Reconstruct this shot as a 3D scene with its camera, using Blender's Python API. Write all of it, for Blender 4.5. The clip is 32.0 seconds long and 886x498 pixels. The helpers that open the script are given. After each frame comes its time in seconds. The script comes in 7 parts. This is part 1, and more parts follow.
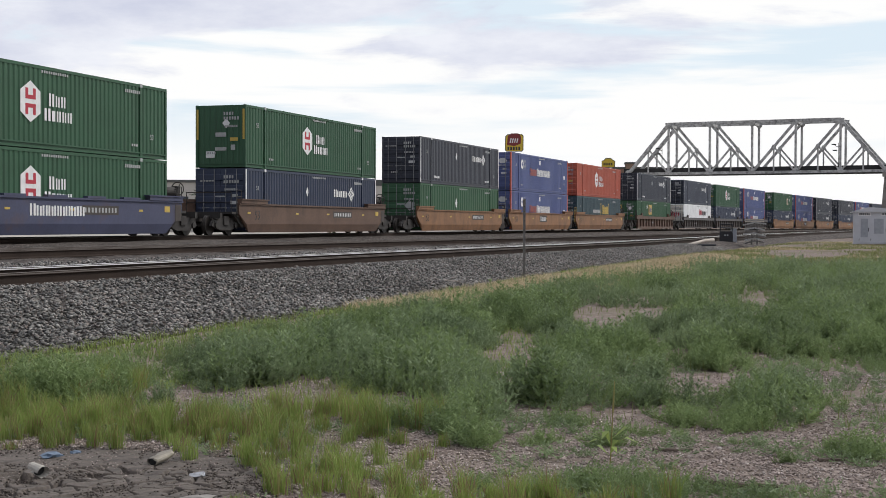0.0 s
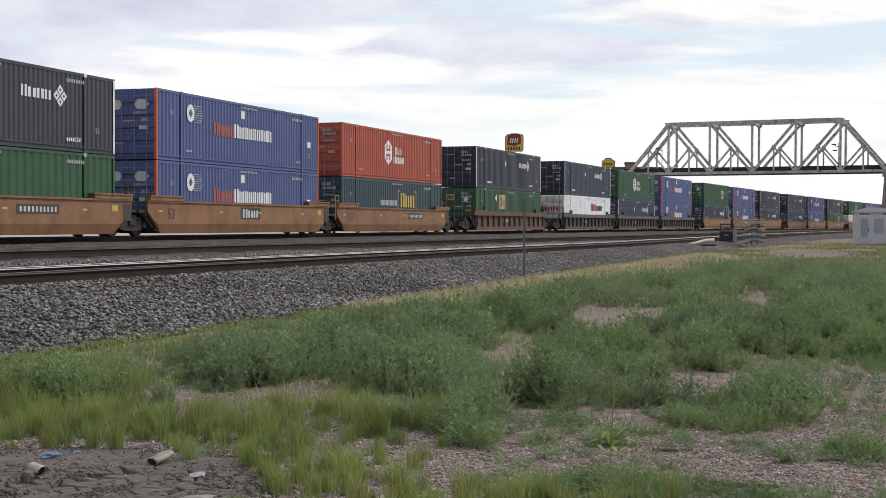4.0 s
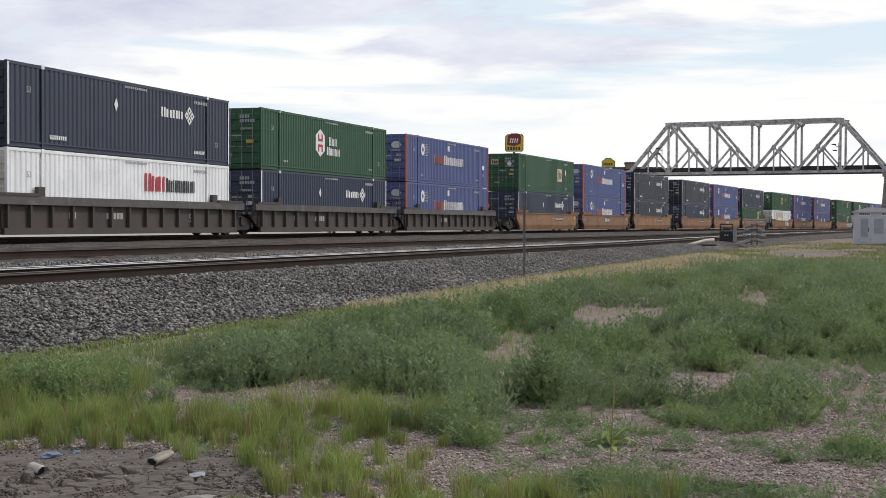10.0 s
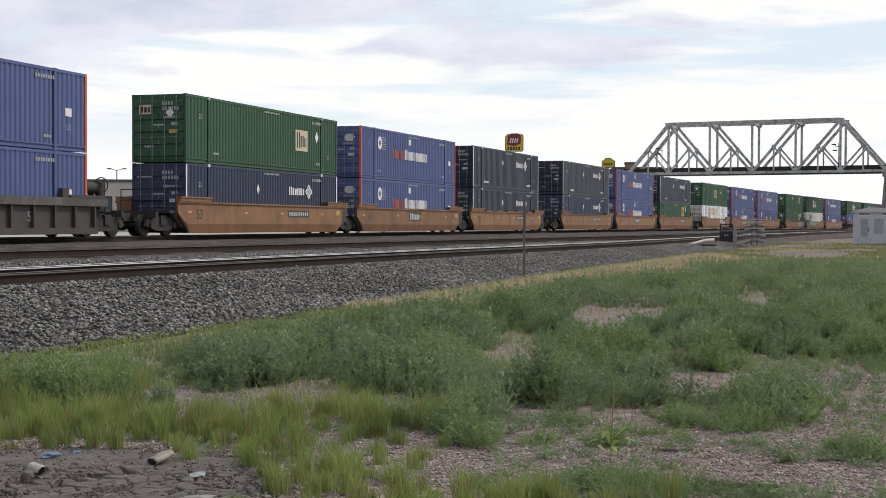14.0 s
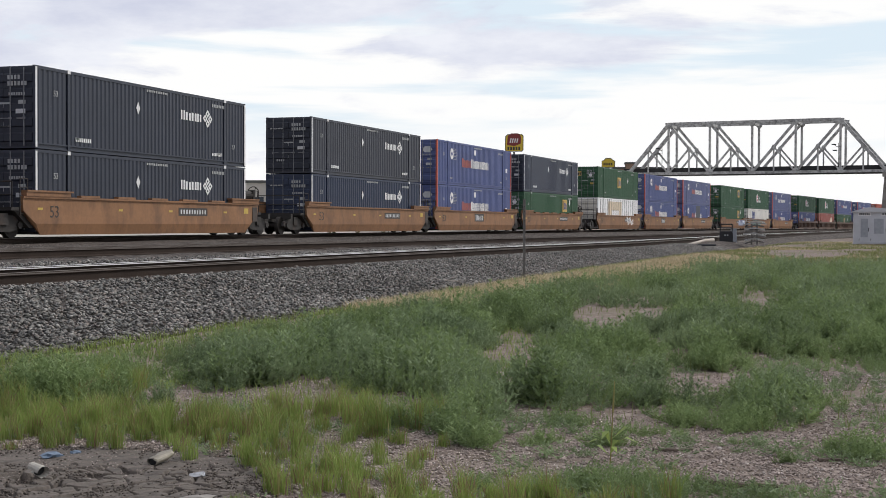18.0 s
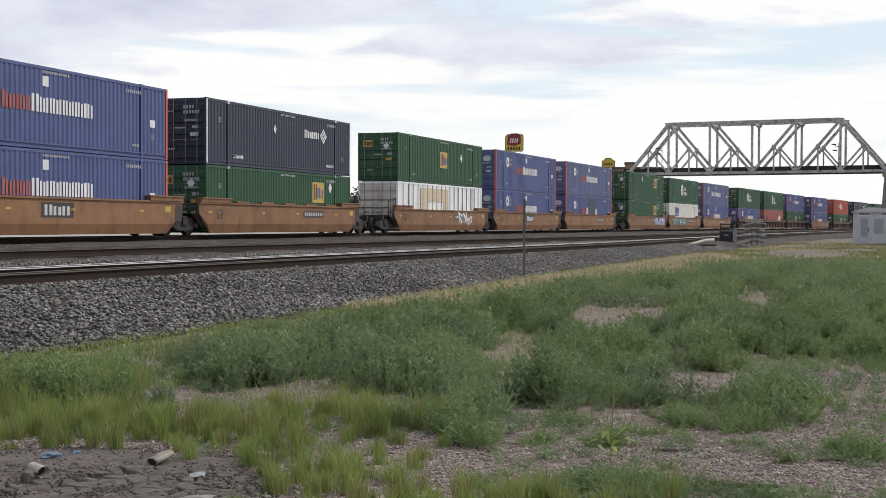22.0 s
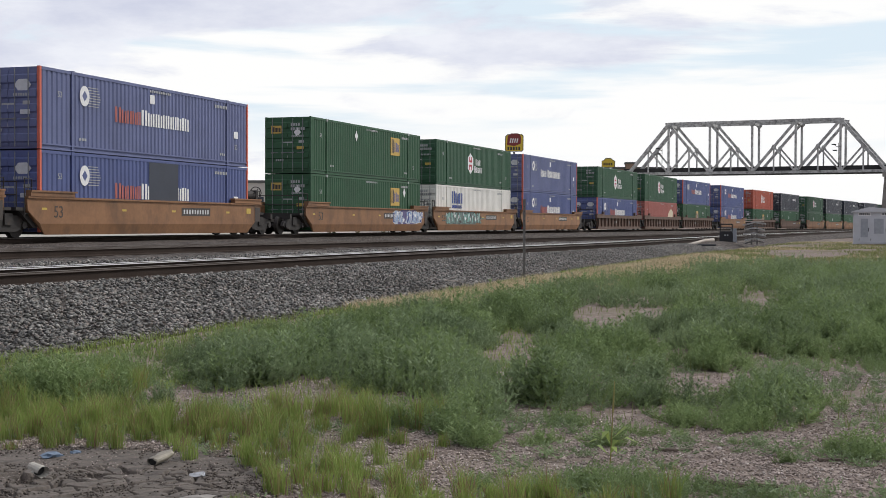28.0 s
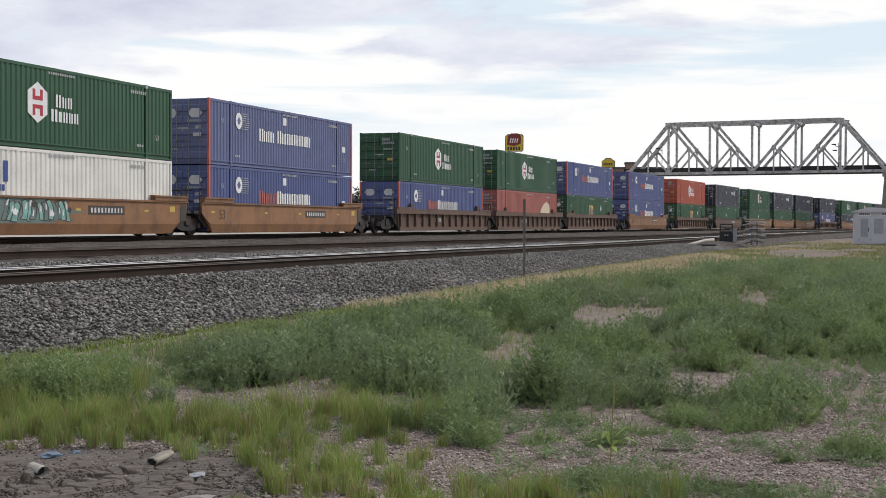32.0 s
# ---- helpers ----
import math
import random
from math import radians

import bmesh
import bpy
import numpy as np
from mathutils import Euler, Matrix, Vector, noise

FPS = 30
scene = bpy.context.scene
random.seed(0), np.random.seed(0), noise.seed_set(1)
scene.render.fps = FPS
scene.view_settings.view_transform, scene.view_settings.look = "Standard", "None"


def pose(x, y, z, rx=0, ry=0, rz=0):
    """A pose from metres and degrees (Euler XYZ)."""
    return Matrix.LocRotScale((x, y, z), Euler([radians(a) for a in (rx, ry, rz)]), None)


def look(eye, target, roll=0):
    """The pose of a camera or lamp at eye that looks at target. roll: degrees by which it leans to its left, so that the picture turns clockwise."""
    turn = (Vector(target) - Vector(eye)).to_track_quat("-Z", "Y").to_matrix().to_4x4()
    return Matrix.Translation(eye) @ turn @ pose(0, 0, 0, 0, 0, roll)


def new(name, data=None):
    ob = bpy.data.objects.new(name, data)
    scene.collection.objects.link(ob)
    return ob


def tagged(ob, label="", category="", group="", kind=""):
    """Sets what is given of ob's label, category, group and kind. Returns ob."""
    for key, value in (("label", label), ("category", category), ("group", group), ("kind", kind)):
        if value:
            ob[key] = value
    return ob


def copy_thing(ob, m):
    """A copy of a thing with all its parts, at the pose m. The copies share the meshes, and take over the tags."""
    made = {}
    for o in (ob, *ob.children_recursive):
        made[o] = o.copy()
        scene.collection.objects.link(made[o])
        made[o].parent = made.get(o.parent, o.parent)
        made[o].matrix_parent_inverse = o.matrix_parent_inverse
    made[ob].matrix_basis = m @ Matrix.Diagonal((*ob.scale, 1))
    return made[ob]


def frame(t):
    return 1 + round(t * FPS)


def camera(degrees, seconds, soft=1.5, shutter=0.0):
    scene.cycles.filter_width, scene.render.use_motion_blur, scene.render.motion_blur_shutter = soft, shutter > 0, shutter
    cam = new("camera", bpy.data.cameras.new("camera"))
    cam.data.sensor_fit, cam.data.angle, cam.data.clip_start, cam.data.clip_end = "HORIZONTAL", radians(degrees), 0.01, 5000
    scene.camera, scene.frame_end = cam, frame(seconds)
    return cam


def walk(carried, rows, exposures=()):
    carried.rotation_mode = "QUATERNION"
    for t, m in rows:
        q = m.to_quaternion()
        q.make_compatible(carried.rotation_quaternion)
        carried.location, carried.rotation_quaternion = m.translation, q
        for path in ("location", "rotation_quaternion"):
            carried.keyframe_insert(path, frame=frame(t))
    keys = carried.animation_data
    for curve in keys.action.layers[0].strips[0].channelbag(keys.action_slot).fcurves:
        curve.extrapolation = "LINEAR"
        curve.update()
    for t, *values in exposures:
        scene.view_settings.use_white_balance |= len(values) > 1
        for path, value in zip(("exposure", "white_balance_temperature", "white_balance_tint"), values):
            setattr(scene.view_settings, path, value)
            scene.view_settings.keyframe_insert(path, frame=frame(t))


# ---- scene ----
# The camera stands still; z = 0 is the ground at its foot, the trains' rail head lies 0.66 m higher.
cam = camera(36.29, 32.0, soft=0.7)
EYE = (0.0, 0.0, 1.2)
STILL = pose(*EYE, 90 - 1.0612, 0, 0) @ pose(0, 0, 0, 0, 0, 0.2)
walk(cam, [(0, STILL), (32, STILL)])

# ---- sky and sun: high overcast, brightest near the horizon ----
world = bpy.data.worlds.new("overcast_sky")
scene.world = world
world.use_nodes = True
SUN_ELEVATION, SUN_AZIMUTH = 46.0, 68.0      # degrees; azimuth clockwise from +y


def sky_nodes():
    nt = world.node_tree
    nt.nodes.clear()
    N, L = nt.nodes.new, nt.links.new
    out, bg = N("ShaderNodeOutputWorld"), N("ShaderNodeBackground")
    sky = N("ShaderNodeTexSky")
    sky.sky_type, sky.sun_disc = "NISHITA", False
    sky.sun_elevation, sky.sun_rotation = radians(SUN_ELEVATION), radians(SUN_AZIMUTH)
    dim = N("ShaderNodeVectorMath")
    dim.operation = "SCALE"
    dim.inputs["Scale"].default_value = 0.10
    L(sky.outputs[0], dim.inputs[0])
    co = N("ShaderNodeTexCoord")

    def noise(shift, stretch, size, detail, rough, bend=0.0):
        mp, n = N("ShaderNodeMapping"), N("ShaderNodeTexNoise")
        mp.inputs["Location"].default_value, mp.inputs["Scale"].default_value = shift, stretch
        n.inputs["Scale"].default_value, n.inputs["Detail"].default_value, n.inputs["Roughness"].default_value, n.inputs["Distortion"].default_value = size, detail, rough, bend
        L(co.outputs["Generated"], mp.inputs[0])
        L(mp.outputs[0], n.inputs[0])
        return n.outputs["Fac"]

    def spread(value, a, b, c, d, smooth=False):
        m = N("ShaderNodeMapRange")
        if smooth:
            m.interpolation_type = "SMOOTHSTEP"
        for k, v in zip(("From Min", "From Max", "To Min", "To Max"), (a, b, c, d)):
            m.inputs[k].default_value = v
        L(value, m.inputs["Value"])
        return m.outputs[0]

    def calc(op, a, b):
        m = N("ShaderNodeMath")
        m.operation = op
        for k, v in enumerate((a, b)):
            if isinstance(v, float):
                m.inputs[k].default_value = v
            else:
                L(v, m.inputs[k])
        return m.outputs[0]

    def blend(fac, a, b):
        m = N("ShaderNodeMix")
        m.data_type = "RGBA"
        L(fac, m.inputs[0])
        for k, v in ((6, a), (7, b)):
            if isinstance(v, tuple):
                m.inputs[k].default_value = v
            else:
                L(v, m.inputs[k])
        return m.outputs[2]
    sep, toward = N("ShaderNodeSeparateXYZ"), N("ShaderNodeVectorMath")
    L(co.outputs["Generated"], sep.inputs[0])
    toward.operation = "DOT_PRODUCT"
    toward.inputs[1].default_value = (0.92, 0.39, 0.0)
    L(co.outputs["Generated"], toward.inputs[0])
    base = N("ShaderNodeValue")
    base.outputs[0].default_value = 0.85
    blue = blend(base.outputs[0], dim.outputs[0], (0.60, 0.79, 0.95, 1))
    # thin white veil with pale blue showing through in long streaks
    thin = spread(noise(STREAK_SHIFT, (3.5, 3.5, 38.0), 1.0, 6.0, 0.5, 0.25), 0.46, 0.60, 0.0, 0.62, True)
    veil = blend(calc("MULTIPLY", thin, spread(sep.outputs["Z"], 0.045, 0.085, 0.0, 1.0)), (1.0, 1.0, 0.995, 1), blue)
    # grey-violet cloud undersides: more of them higher up and away from the sun
    cloud = calc("ADD", noise(CLOUD_SHIFT, (4.2, 4.2, 17.0), 1.0, 9.0, 0.56, 0.3), spread(sep.outputs["Z"], 0.03, 0.30, -0.16, 0.16))
    cloud = calc("ADD", cloud, spread(toward.outputs["Value"], -0.9, 0.75, 0.68, -0.19))
    shade = spread(noise(CLOUD_SHIFT, (9.0, 9.0, 26.0), 1.0, 6.0, 0.6), 0.35, 0.68, 0.0, 1.0)
    grey = blend(shade, (0.86, 0.88, 0.95, 1), (0.64, 0.67, 0.80, 1))
    # the cover is thicker on the side away from the sun
    thick = N("ShaderNodeVectorMath")
    thick.operation = "SCALE"
    L(spread(toward.outputs["Value"], -0.8, 0.1, 0.50, 1.0, True), thick.inputs["Scale"])
    L(blend(spread(cloud, 0.48, 0.58, 0.0, 1.0, True), veil, grey), thick.inputs[0])
    L(thick.outputs[0], bg.inputs[0])
    bg.inputs[1].default_value = 1.0
    L(bg.outputs[0], out.inputs[0])


CLOUD_SHIFT, STREAK_SHIFT = (0.0, 0.0, 0.0), (0.0, 0.0, 0.0)
sky_nodes()
sun = new("sun", bpy.data.lights.new("sun", "SUN"))
sun.data.energy, sun.data.angle, sun.data.color = 1.9, radians(12), (1.0, 0.96, 0.9)
_a, _e = radians(SUN_AZIMUTH), radians(SUN_ELEVATION)
sun.matrix_world = look((math.sin(_a) * math.cos(_e) * 60, math.cos(_a) * math.cos(_e) * 60, math.sin(_e) * 60), (0, 0, 0))


# ---- materials ----
def rgb(r, g, b):
    """Linear colour from 0-255 display values."""
    return tuple(((c / 255 + 0.055) / 1.055) ** 2.4 if c > 10 else c / 255 / 12.92 for c in (r, g, b))


def surface(name, base, rough=0.6, metal=0.0, vary=0.25, scale=3.0, fine=40.0, bump=0.15, dirt=None, dirt_amount=0.0, dirt_scale=1.2, jitter=0.0, streak=1.0, translucent=0.0):
    """A painted, rusty, stony or leafy surface: coarse and fine variation, stains of a second colour, fine relief."""
    mt = bpy.data.materials.new(name)
    mt.use_nodes = True
    nt = mt.node_tree
    N, L = nt.nodes.new, nt.links.new
    bs = nt.nodes["Principled BSDF"]
    bs.inputs["Roughness"].default_value, bs.inputs["Metallic"].default_value = rough, metal
    co = N("ShaderNodeTexCoord")
    mp = N("ShaderNodeMapping")
    L(co.outputs["Object"], mp.inputs[0])
    a, b = N("ShaderNodeTexNoise"), N("ShaderNodeTexNoise")
    a.inputs["Scale"].default_value, a.inputs["Detail"].default_value = scale, 5.0
    b.inputs["Scale"].default_value, b.inputs["Detail"].default_value = fine, 3.0
    L(mp.outputs[0], a.inputs[0])
    L(mp.outputs[0], b.inputs[0])
    s = N("ShaderNodeMath")
    s.operation = "MULTIPLY_ADD"
    s.inputs[1].default_value = 0.5
    L(b.outputs["Fac"], s.inputs[0])
    L(a.outputs["Fac"], s.inputs[2])
    if jitter:
        oi = N("ShaderNodeObjectInfo")
        j = N("ShaderNodeMath")
        j.operation = "MULTIPLY_ADD"
        j.inputs[1].default_value = jitter
        L(oi.outputs["Random"], j.inputs[0])
        L(s.outputs[0], j.inputs[2])
        s = j
    rm = N("ShaderNodeMapRange")
    rm.inputs["From Min"].default_value, rm.inputs["From Max"].default_value = 0.45, 1.05 + jitter
    rm.inputs["To Min"].default_value, rm.inputs["To Max"].default_value = 1 - vary, 1 + vary
    L(s.outputs[0], rm.inputs["Value"])
    mul = N("ShaderNodeVectorMath")
    mul.operation = "SCALE"
    mul.inputs[0].default_value = base
    L(rm.outputs[0], mul.inputs["Scale"])
    col = mul.outputs[0]
    if dirt is not None:
        d = N("ShaderNodeTexNoise")
        d.inputs["Scale"].default_value, d.inputs["Detail"].default_value, d.inputs["Roughness"].default_value = dirt_scale, 8.0, 0.65
        mp2 = N("ShaderNodeMapping")
        mp2.inputs["Scale"].default_value = (1, 1, streak)
        L(co.outputs["Object"], mp2.inputs[0])
        oi = N("ShaderNodeObjectInfo")
        off = N("ShaderNodeVectorMath")
        off.operation = "MULTIPLY_ADD"
        off.inputs[1].default_value = (17, 31, 5)
        L(oi.outputs["Random"], off.inputs[0])
        L(mp2.outputs[0], off.inputs[2])
        L(off.outputs[0], d.inputs[0])
        dm = N("ShaderNodeMapRange")
        dm.inputs["From Min"].default_value, dm.inputs["From Max"].default_value = 0.62 - 0.3 * dirt_amount, 0.82 - 0.2 * dirt_amount
        dm.inputs["To Max"].default_value = min(1.0, 0.35 + dirt_amount)
        L(d.outputs["Fac"], dm.inputs["Value"])
        mx = N("ShaderNodeMix")
        mx.data_type = "RGBA"
        mx.inputs[7].default_value = (*dirt, 1)
        L(dm.outputs[0], mx.inputs[0])
        L(col, mx.inputs[6])
        col = mx.outputs[2]
    L(col, bs.inputs["Base Color"])
    if bump:
        bp = N("ShaderNodeBump")
        bp.inputs["Strength"].default_value, bp.inputs["Distance"].default_value = bump, 0.02
        L(b.outputs["Fac"], bp.inputs["Height"])
        L(bp.outputs[0], bs.inputs["Normal"])
    if translucent:
        tr, ms = N("ShaderNodeBsdfTranslucent"), N("ShaderNodeMixShader")
        ms.inputs[0].default_value = translucent
        L(col, tr.inputs[0])
        L(bs.outputs[0], ms.inputs[1])
        L(tr.outputs[0], ms.inputs[2])
        L(ms.outputs[0], nt.nodes["Material Output"].inputs[0])
    return mt


RUST = (0.11, 0.055, 0.03)
PAINT = {}
for _n, _c, _r in (("hub_green", (0.026, 0.088, 0.043), 0.55), ("emp_green", (0.024, 0.086, 0.038), 0.55), ("hub_orange", (0.40, 0.086, 0.050), 0.6),
                   ("charcoal", (0.042, 0.046, 0.062), 0.5), ("navy", (0.024, 0.035, 0.070), 0.5), ("slate", (0.030, 0.036, 0.055), 0.5),
                   ("royal_blue", (0.082, 0.106, 0.250), 0.55), ("faded_blue", (0.125, 0.145, 0.27), 0.65), ("teal", (0.028, 0.060, 0.076), 0.5),
                   ("white", (0.86, 0.86, 0.86), 0.5), ("cream", (0.74, 0.72, 0.67), 0.55), ("slate_blue", (0.036, 0.044, 0.072), 0.5), ("salmon", (0.36, 0.12, 0.10), 0.65)):
    PAINT[_n] = surface("paint_" + _n, _c, _r, vary=0.14, scale=0.9, fine=14, bump=0.05, dirt=tuple(v * 0.45 + k for v, k in zip(_c, (0.02, 0.018, 0.015))) if _c[0] < 0.6 else tuple(v * 0.82 for v in _c), dirt_amount=0.20, dirt_scale=1.1, streak=0.14)
DOOR_PAINT = dict(PAINT)
DOOR_PAINT["white"] = surface("paint_stained_white_door", (0.60, 0.56, 0.50), 0.55, vary=0.2, scale=1.2, fine=14, bump=0.05, dirt=(0.22, 0.17, 0.13), dirt_amount=0.35, dirt_scale=1.4, streak=0.3)
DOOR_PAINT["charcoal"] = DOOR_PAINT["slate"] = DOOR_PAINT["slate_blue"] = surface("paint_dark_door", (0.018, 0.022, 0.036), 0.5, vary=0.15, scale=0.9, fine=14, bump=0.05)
M_ORANGE = surface("yellow_brown_car_paint", (0.245, 0.122, 0.058), 0.65, vary=0.34, scale=0.9, fine=7, bump=0.1, dirt=(0.095, 0.055, 0.036), dirt_amount=0.42, dirt_scale=1.3, streak=0.5, jitter=0.25)
M_BROWN = surface("brown_car_paint", (0.115, 0.068, 0.048), 0.7, vary=0.25, scale=0.9, fine=12, bump=0.1, dirt=(0.05, 0.036, 0.03), dirt_amount=0.35, dirt_scale=0.8)
M_GREY_CAR = surface("grey_car_paint", (0.060, 0.048, 0.043), 0.7, vary=0.25, scale=0.9, fine=12, bump=0.1, dirt=RUST, dirt_amount=0.2, dirt_scale=0.8)
M_SCUFFED = surface("scuffed_grey_chord_paint", (0.080, 0.071, 0.068), 0.6, vary=0.3, scale=1.2, fine=9, bump=0.1, dirt=(0.22, 0.21, 0.21), dirt_amount=0.25, dirt_scale=1.6)
M_BLUE_CAR = surface("navy_car_paint", (0.055, 0.060, 0.11), 0.65, vary=0.2, scale=0.9, fine=12, bump=0.1, dirt=RUST, dirt_amount=0.3, dirt_scale=0.6)
M_UNDER = surface("grimy_running_gear", (0.030, 0.026, 0.024), 0.75, vary=0.3, scale=4, fine=30, bump=0.2, dirt=RUST, dirt_amount=0.2)
M_WHEEL = surface("worn_wheel_steel", (0.035, 0.03, 0.027), 0.6, 0.3, vary=0.2, bump=0.05)
M_STEEL = surface("galvanised_lock_rods", (0.20, 0.205, 0.215), 0.55, 0.3, vary=0.2, scale=6, bump=0.05)
M_WHITE = surface("white_markings", (0.74, 0.74, 0.74), 0.6, vary=0.12, scale=5, fine=30, bump=0.0)
M_DULL = surface("worn_pale_markings", (0.36, 0.37, 0.37), 0.6, vary=0.2, scale=5, fine=30, bump=0.0)
M_PALE = surface("pale_grey_markings", (0.56, 0.57, 0.58), 0.6, vary=0.15, scale=5, fine=30, bump=0.0)
M_YELLOW = surface("yellow_markings", (0.52, 0.37, 0.08), 0.6, vary=0.15, scale=5, bump=0.0)
M_GOLD = surface("golden_emblem_paint", (0.54, 0.36, 0.085), 0.6, vary=0.15, scale=4, bump=0.0)
M_RED = surface("red_markings", (0.42, 0.03, 0.05), 0.6, vary=0.15, scale=5, bump=0.0)
M_CORAL = surface("coral_edge_paint", (0.58, 0.13, 0.08), 0.6, vary=0.15, scale=3, bump=0.0)
M_CORAL_WORN = surface("worn_coral_lettering", (0.34, 0.10, 0.085), 0.6, vary=0.25, scale=5, bump=0.0)
M_BLACK = surface("black_markings", (0.025, 0.025, 0.03), 0.6, vary=0.15, scale=5, bump=0.0)
M_INK = surface("dark_blue_markings", (0.04, 0.07, 0.24), 0.6, vary=0.15, scale=5, bump=0.0)
M_BEIGE = surface("beige_patch", (0.60, 0.50, 0.37), 0.6, vary=0.12, scale=3, bump=0.0)
M_MINT = surface("mint_spray_paint", (0.20, 0.38, 0.34), 0.6, vary=0.3, scale=3, bump=0.0)
M_SKYSPRAY = surface("pale_blue_spray_paint", (0.24, 0.33, 0.50), 0.6, vary=0.3, scale=3, bump=0.0)
M_VIOLET = surface("violet_spray_paint", (0.10, 0.085, 0.20), 0.6, vary=0.35, scale=2, bump=0.0)
M_GREYSPRAY = surface("grey_green_spray_paint", (0.13, 0.18, 0.165), 0.6, vary=0.35, scale=2, bump=0.0)
M_PLATE = surface("dark_number_plate", (0.05, 0.04, 0.035), 0.6, vary=0.2, scale=5, bump=0.0)
M_RAIL_TOP = surface("polished_rail_head", (0.66, 0.65, 0.63), 0.42, 0.75, vary=0.1, scale=1, bump=0.02)
M_RAIL_DULL = surface("dull_rail_head", (0.13, 0.115, 0.105), 0.75, 0.0, vary=0.15, scale=1, bump=0.02)
M_RAIL = surface("rusty_rail_web", (0.042, 0.031, 0.026), 0.8, vary=0.25, scale=2, fine=30, bump=0.2)
M_TIE = surface("creosoted_tie", (0.062, 0.053, 0.047), 0.9, vary=0.3, scale=3, fine=25, bump=0.4)
M_TRUSS = surface("weathered_grey_bridge_paint", (0.48, 0.48, 0.47), 0.7, vary=0.45, scale=1.4, fine=7, bump=0.2, dirt=(0.04, 0.036, 0.034), dirt_amount=0.46, dirt_scale=2.2)
M_GIRDER = surface("black_deck_girder", (0.03, 0.03, 0.03), 0.8, vary=0.3, scale=1, bump=0.1)
M_LOT = surface("pale_crushed_limestone", (0.40, 0.38, 0.34), 0.95, vary=0.2, scale=0.3, fine=8, bump=0.2)
M_CONCRETE = surface("weathered_concrete", (0.28, 0.26, 0.24), 0.9, vary=0.2, scale=1.5, fine=20, bump=0.3, dirt=(0.12, 0.10, 0.09), dirt_amount=0.25)


# ---- mesh helpers ----
def box(bm, x0, x1, y0, y1, z0, z1):
    v = [bm.verts.new(c) for c in ((x0, y0, z0), (x1, y0, z0), (x1, y1, z0), (x0, y1, z0), (x0, y0, z1), (x1, y0, z1), (x1, y1, z1), (x0, y1, z1))]
    for f in ((0, 3, 2, 1), (4, 5, 6, 7), (0, 1, 5, 4), (1, 2, 6, 5), (2, 3, 7, 6), (3, 0, 4, 7)):
        bm.faces.new([v[i] for i in f])


def prism(bm, poly, axis, a, b):
    """A polygon (list of 2D points) drawn out along axis 'x', 'y' or 'z' from a to b."""
    def at(p, d):
        return {"x": (d, p[0], p[1]), "y": (p[0], d, p[1]), "z": (p[0], p[1], d)}[axis]
    lo, hi = [bm.verts.new(at(p, a)) for p in poly], [bm.verts.new(at(p, b)) for p in poly]
    n = len(poly)
    bm.faces.new(lo[::-1])
    bm.faces.new(hi)
    for i in range(n):
        bm.faces.new((lo[i], lo[(i + 1) % n], hi[(i + 1) % n], hi[i]))


def rod(bm, a, b, r, n=8, r2=None):
    """A round bar from a to b."""
    a, b = Vector(a), Vector(b)
    d = b - a
    res = bmesh.ops.create_cone(bm, cap_ends=True, segments=n, radius1=r, radius2=r if r2 is None else r2, depth=d.length)
    m = Matrix.Translation((a + b) / 2) @ d.to_track_quat("Z", "Y").to_matrix().to_4x4()
    bmesh.ops.transform(bm, matrix=m, verts=res["verts"])


def beam(bm, a, b, w, h, up=(0, 0, 1)):
    """A square bar from a to b: w across, h along up."""
    a, b = Vector(a), Vector(b)
    d = (b - a).normalized()
    s = d.cross(Vector(up)).normalized()
    u = s.cross(d)
    v = [bm.verts.new(p + s * (w / 2 * i) + u * (h / 2 * j)) for p in (a, b) for i, j in ((-1, -1), (1, -1), (1, 1), (-1, 1))]
    for f in ((3, 2, 1, 0), (4, 5, 6, 7), (0, 1, 5, 4), (1, 2, 6, 5), (2, 3, 7, 6), (3, 0, 4, 7)):
        bm.faces.new([v[i] for i in f])


def finish(bm, name, material, smooth=False):
    bmesh.ops.recalc_face_normals(bm, faces=bm.faces)
    me = bpy.data.meshes.new(name)
    bm.to_mesh(me)
    bm.free()
    me.materials.append(material)
    if smooth:
        me.polygons.foreach_set("use_smooth", [True] * len(me.polygons))
    return me


def part(name, bm, material, parent, label="", m=None):
    """Links a bmesh (or a mesh) as one part under a thing or a part."""
    me = bm if isinstance(bm, bpy.types.Mesh) else finish(bm, name, material)
    ob = new(name, me)
    ob.parent = parent
    if m is not None:
        ob.matrix_basis = m
    if label:
        ob["label"] = label
    return ob


def thing(name, label, category, group="", kind="", m=None):
    ob = new(name)
    ob.empty_display_size = 0.2
    if m is not None:
        ob.matrix_basis = m
    return tagged(ob, label, category, group, kind)


def boxes(*bs):
    bm = bmesh.new()
    for b in bs:
        box(bm, *b)
    return bm


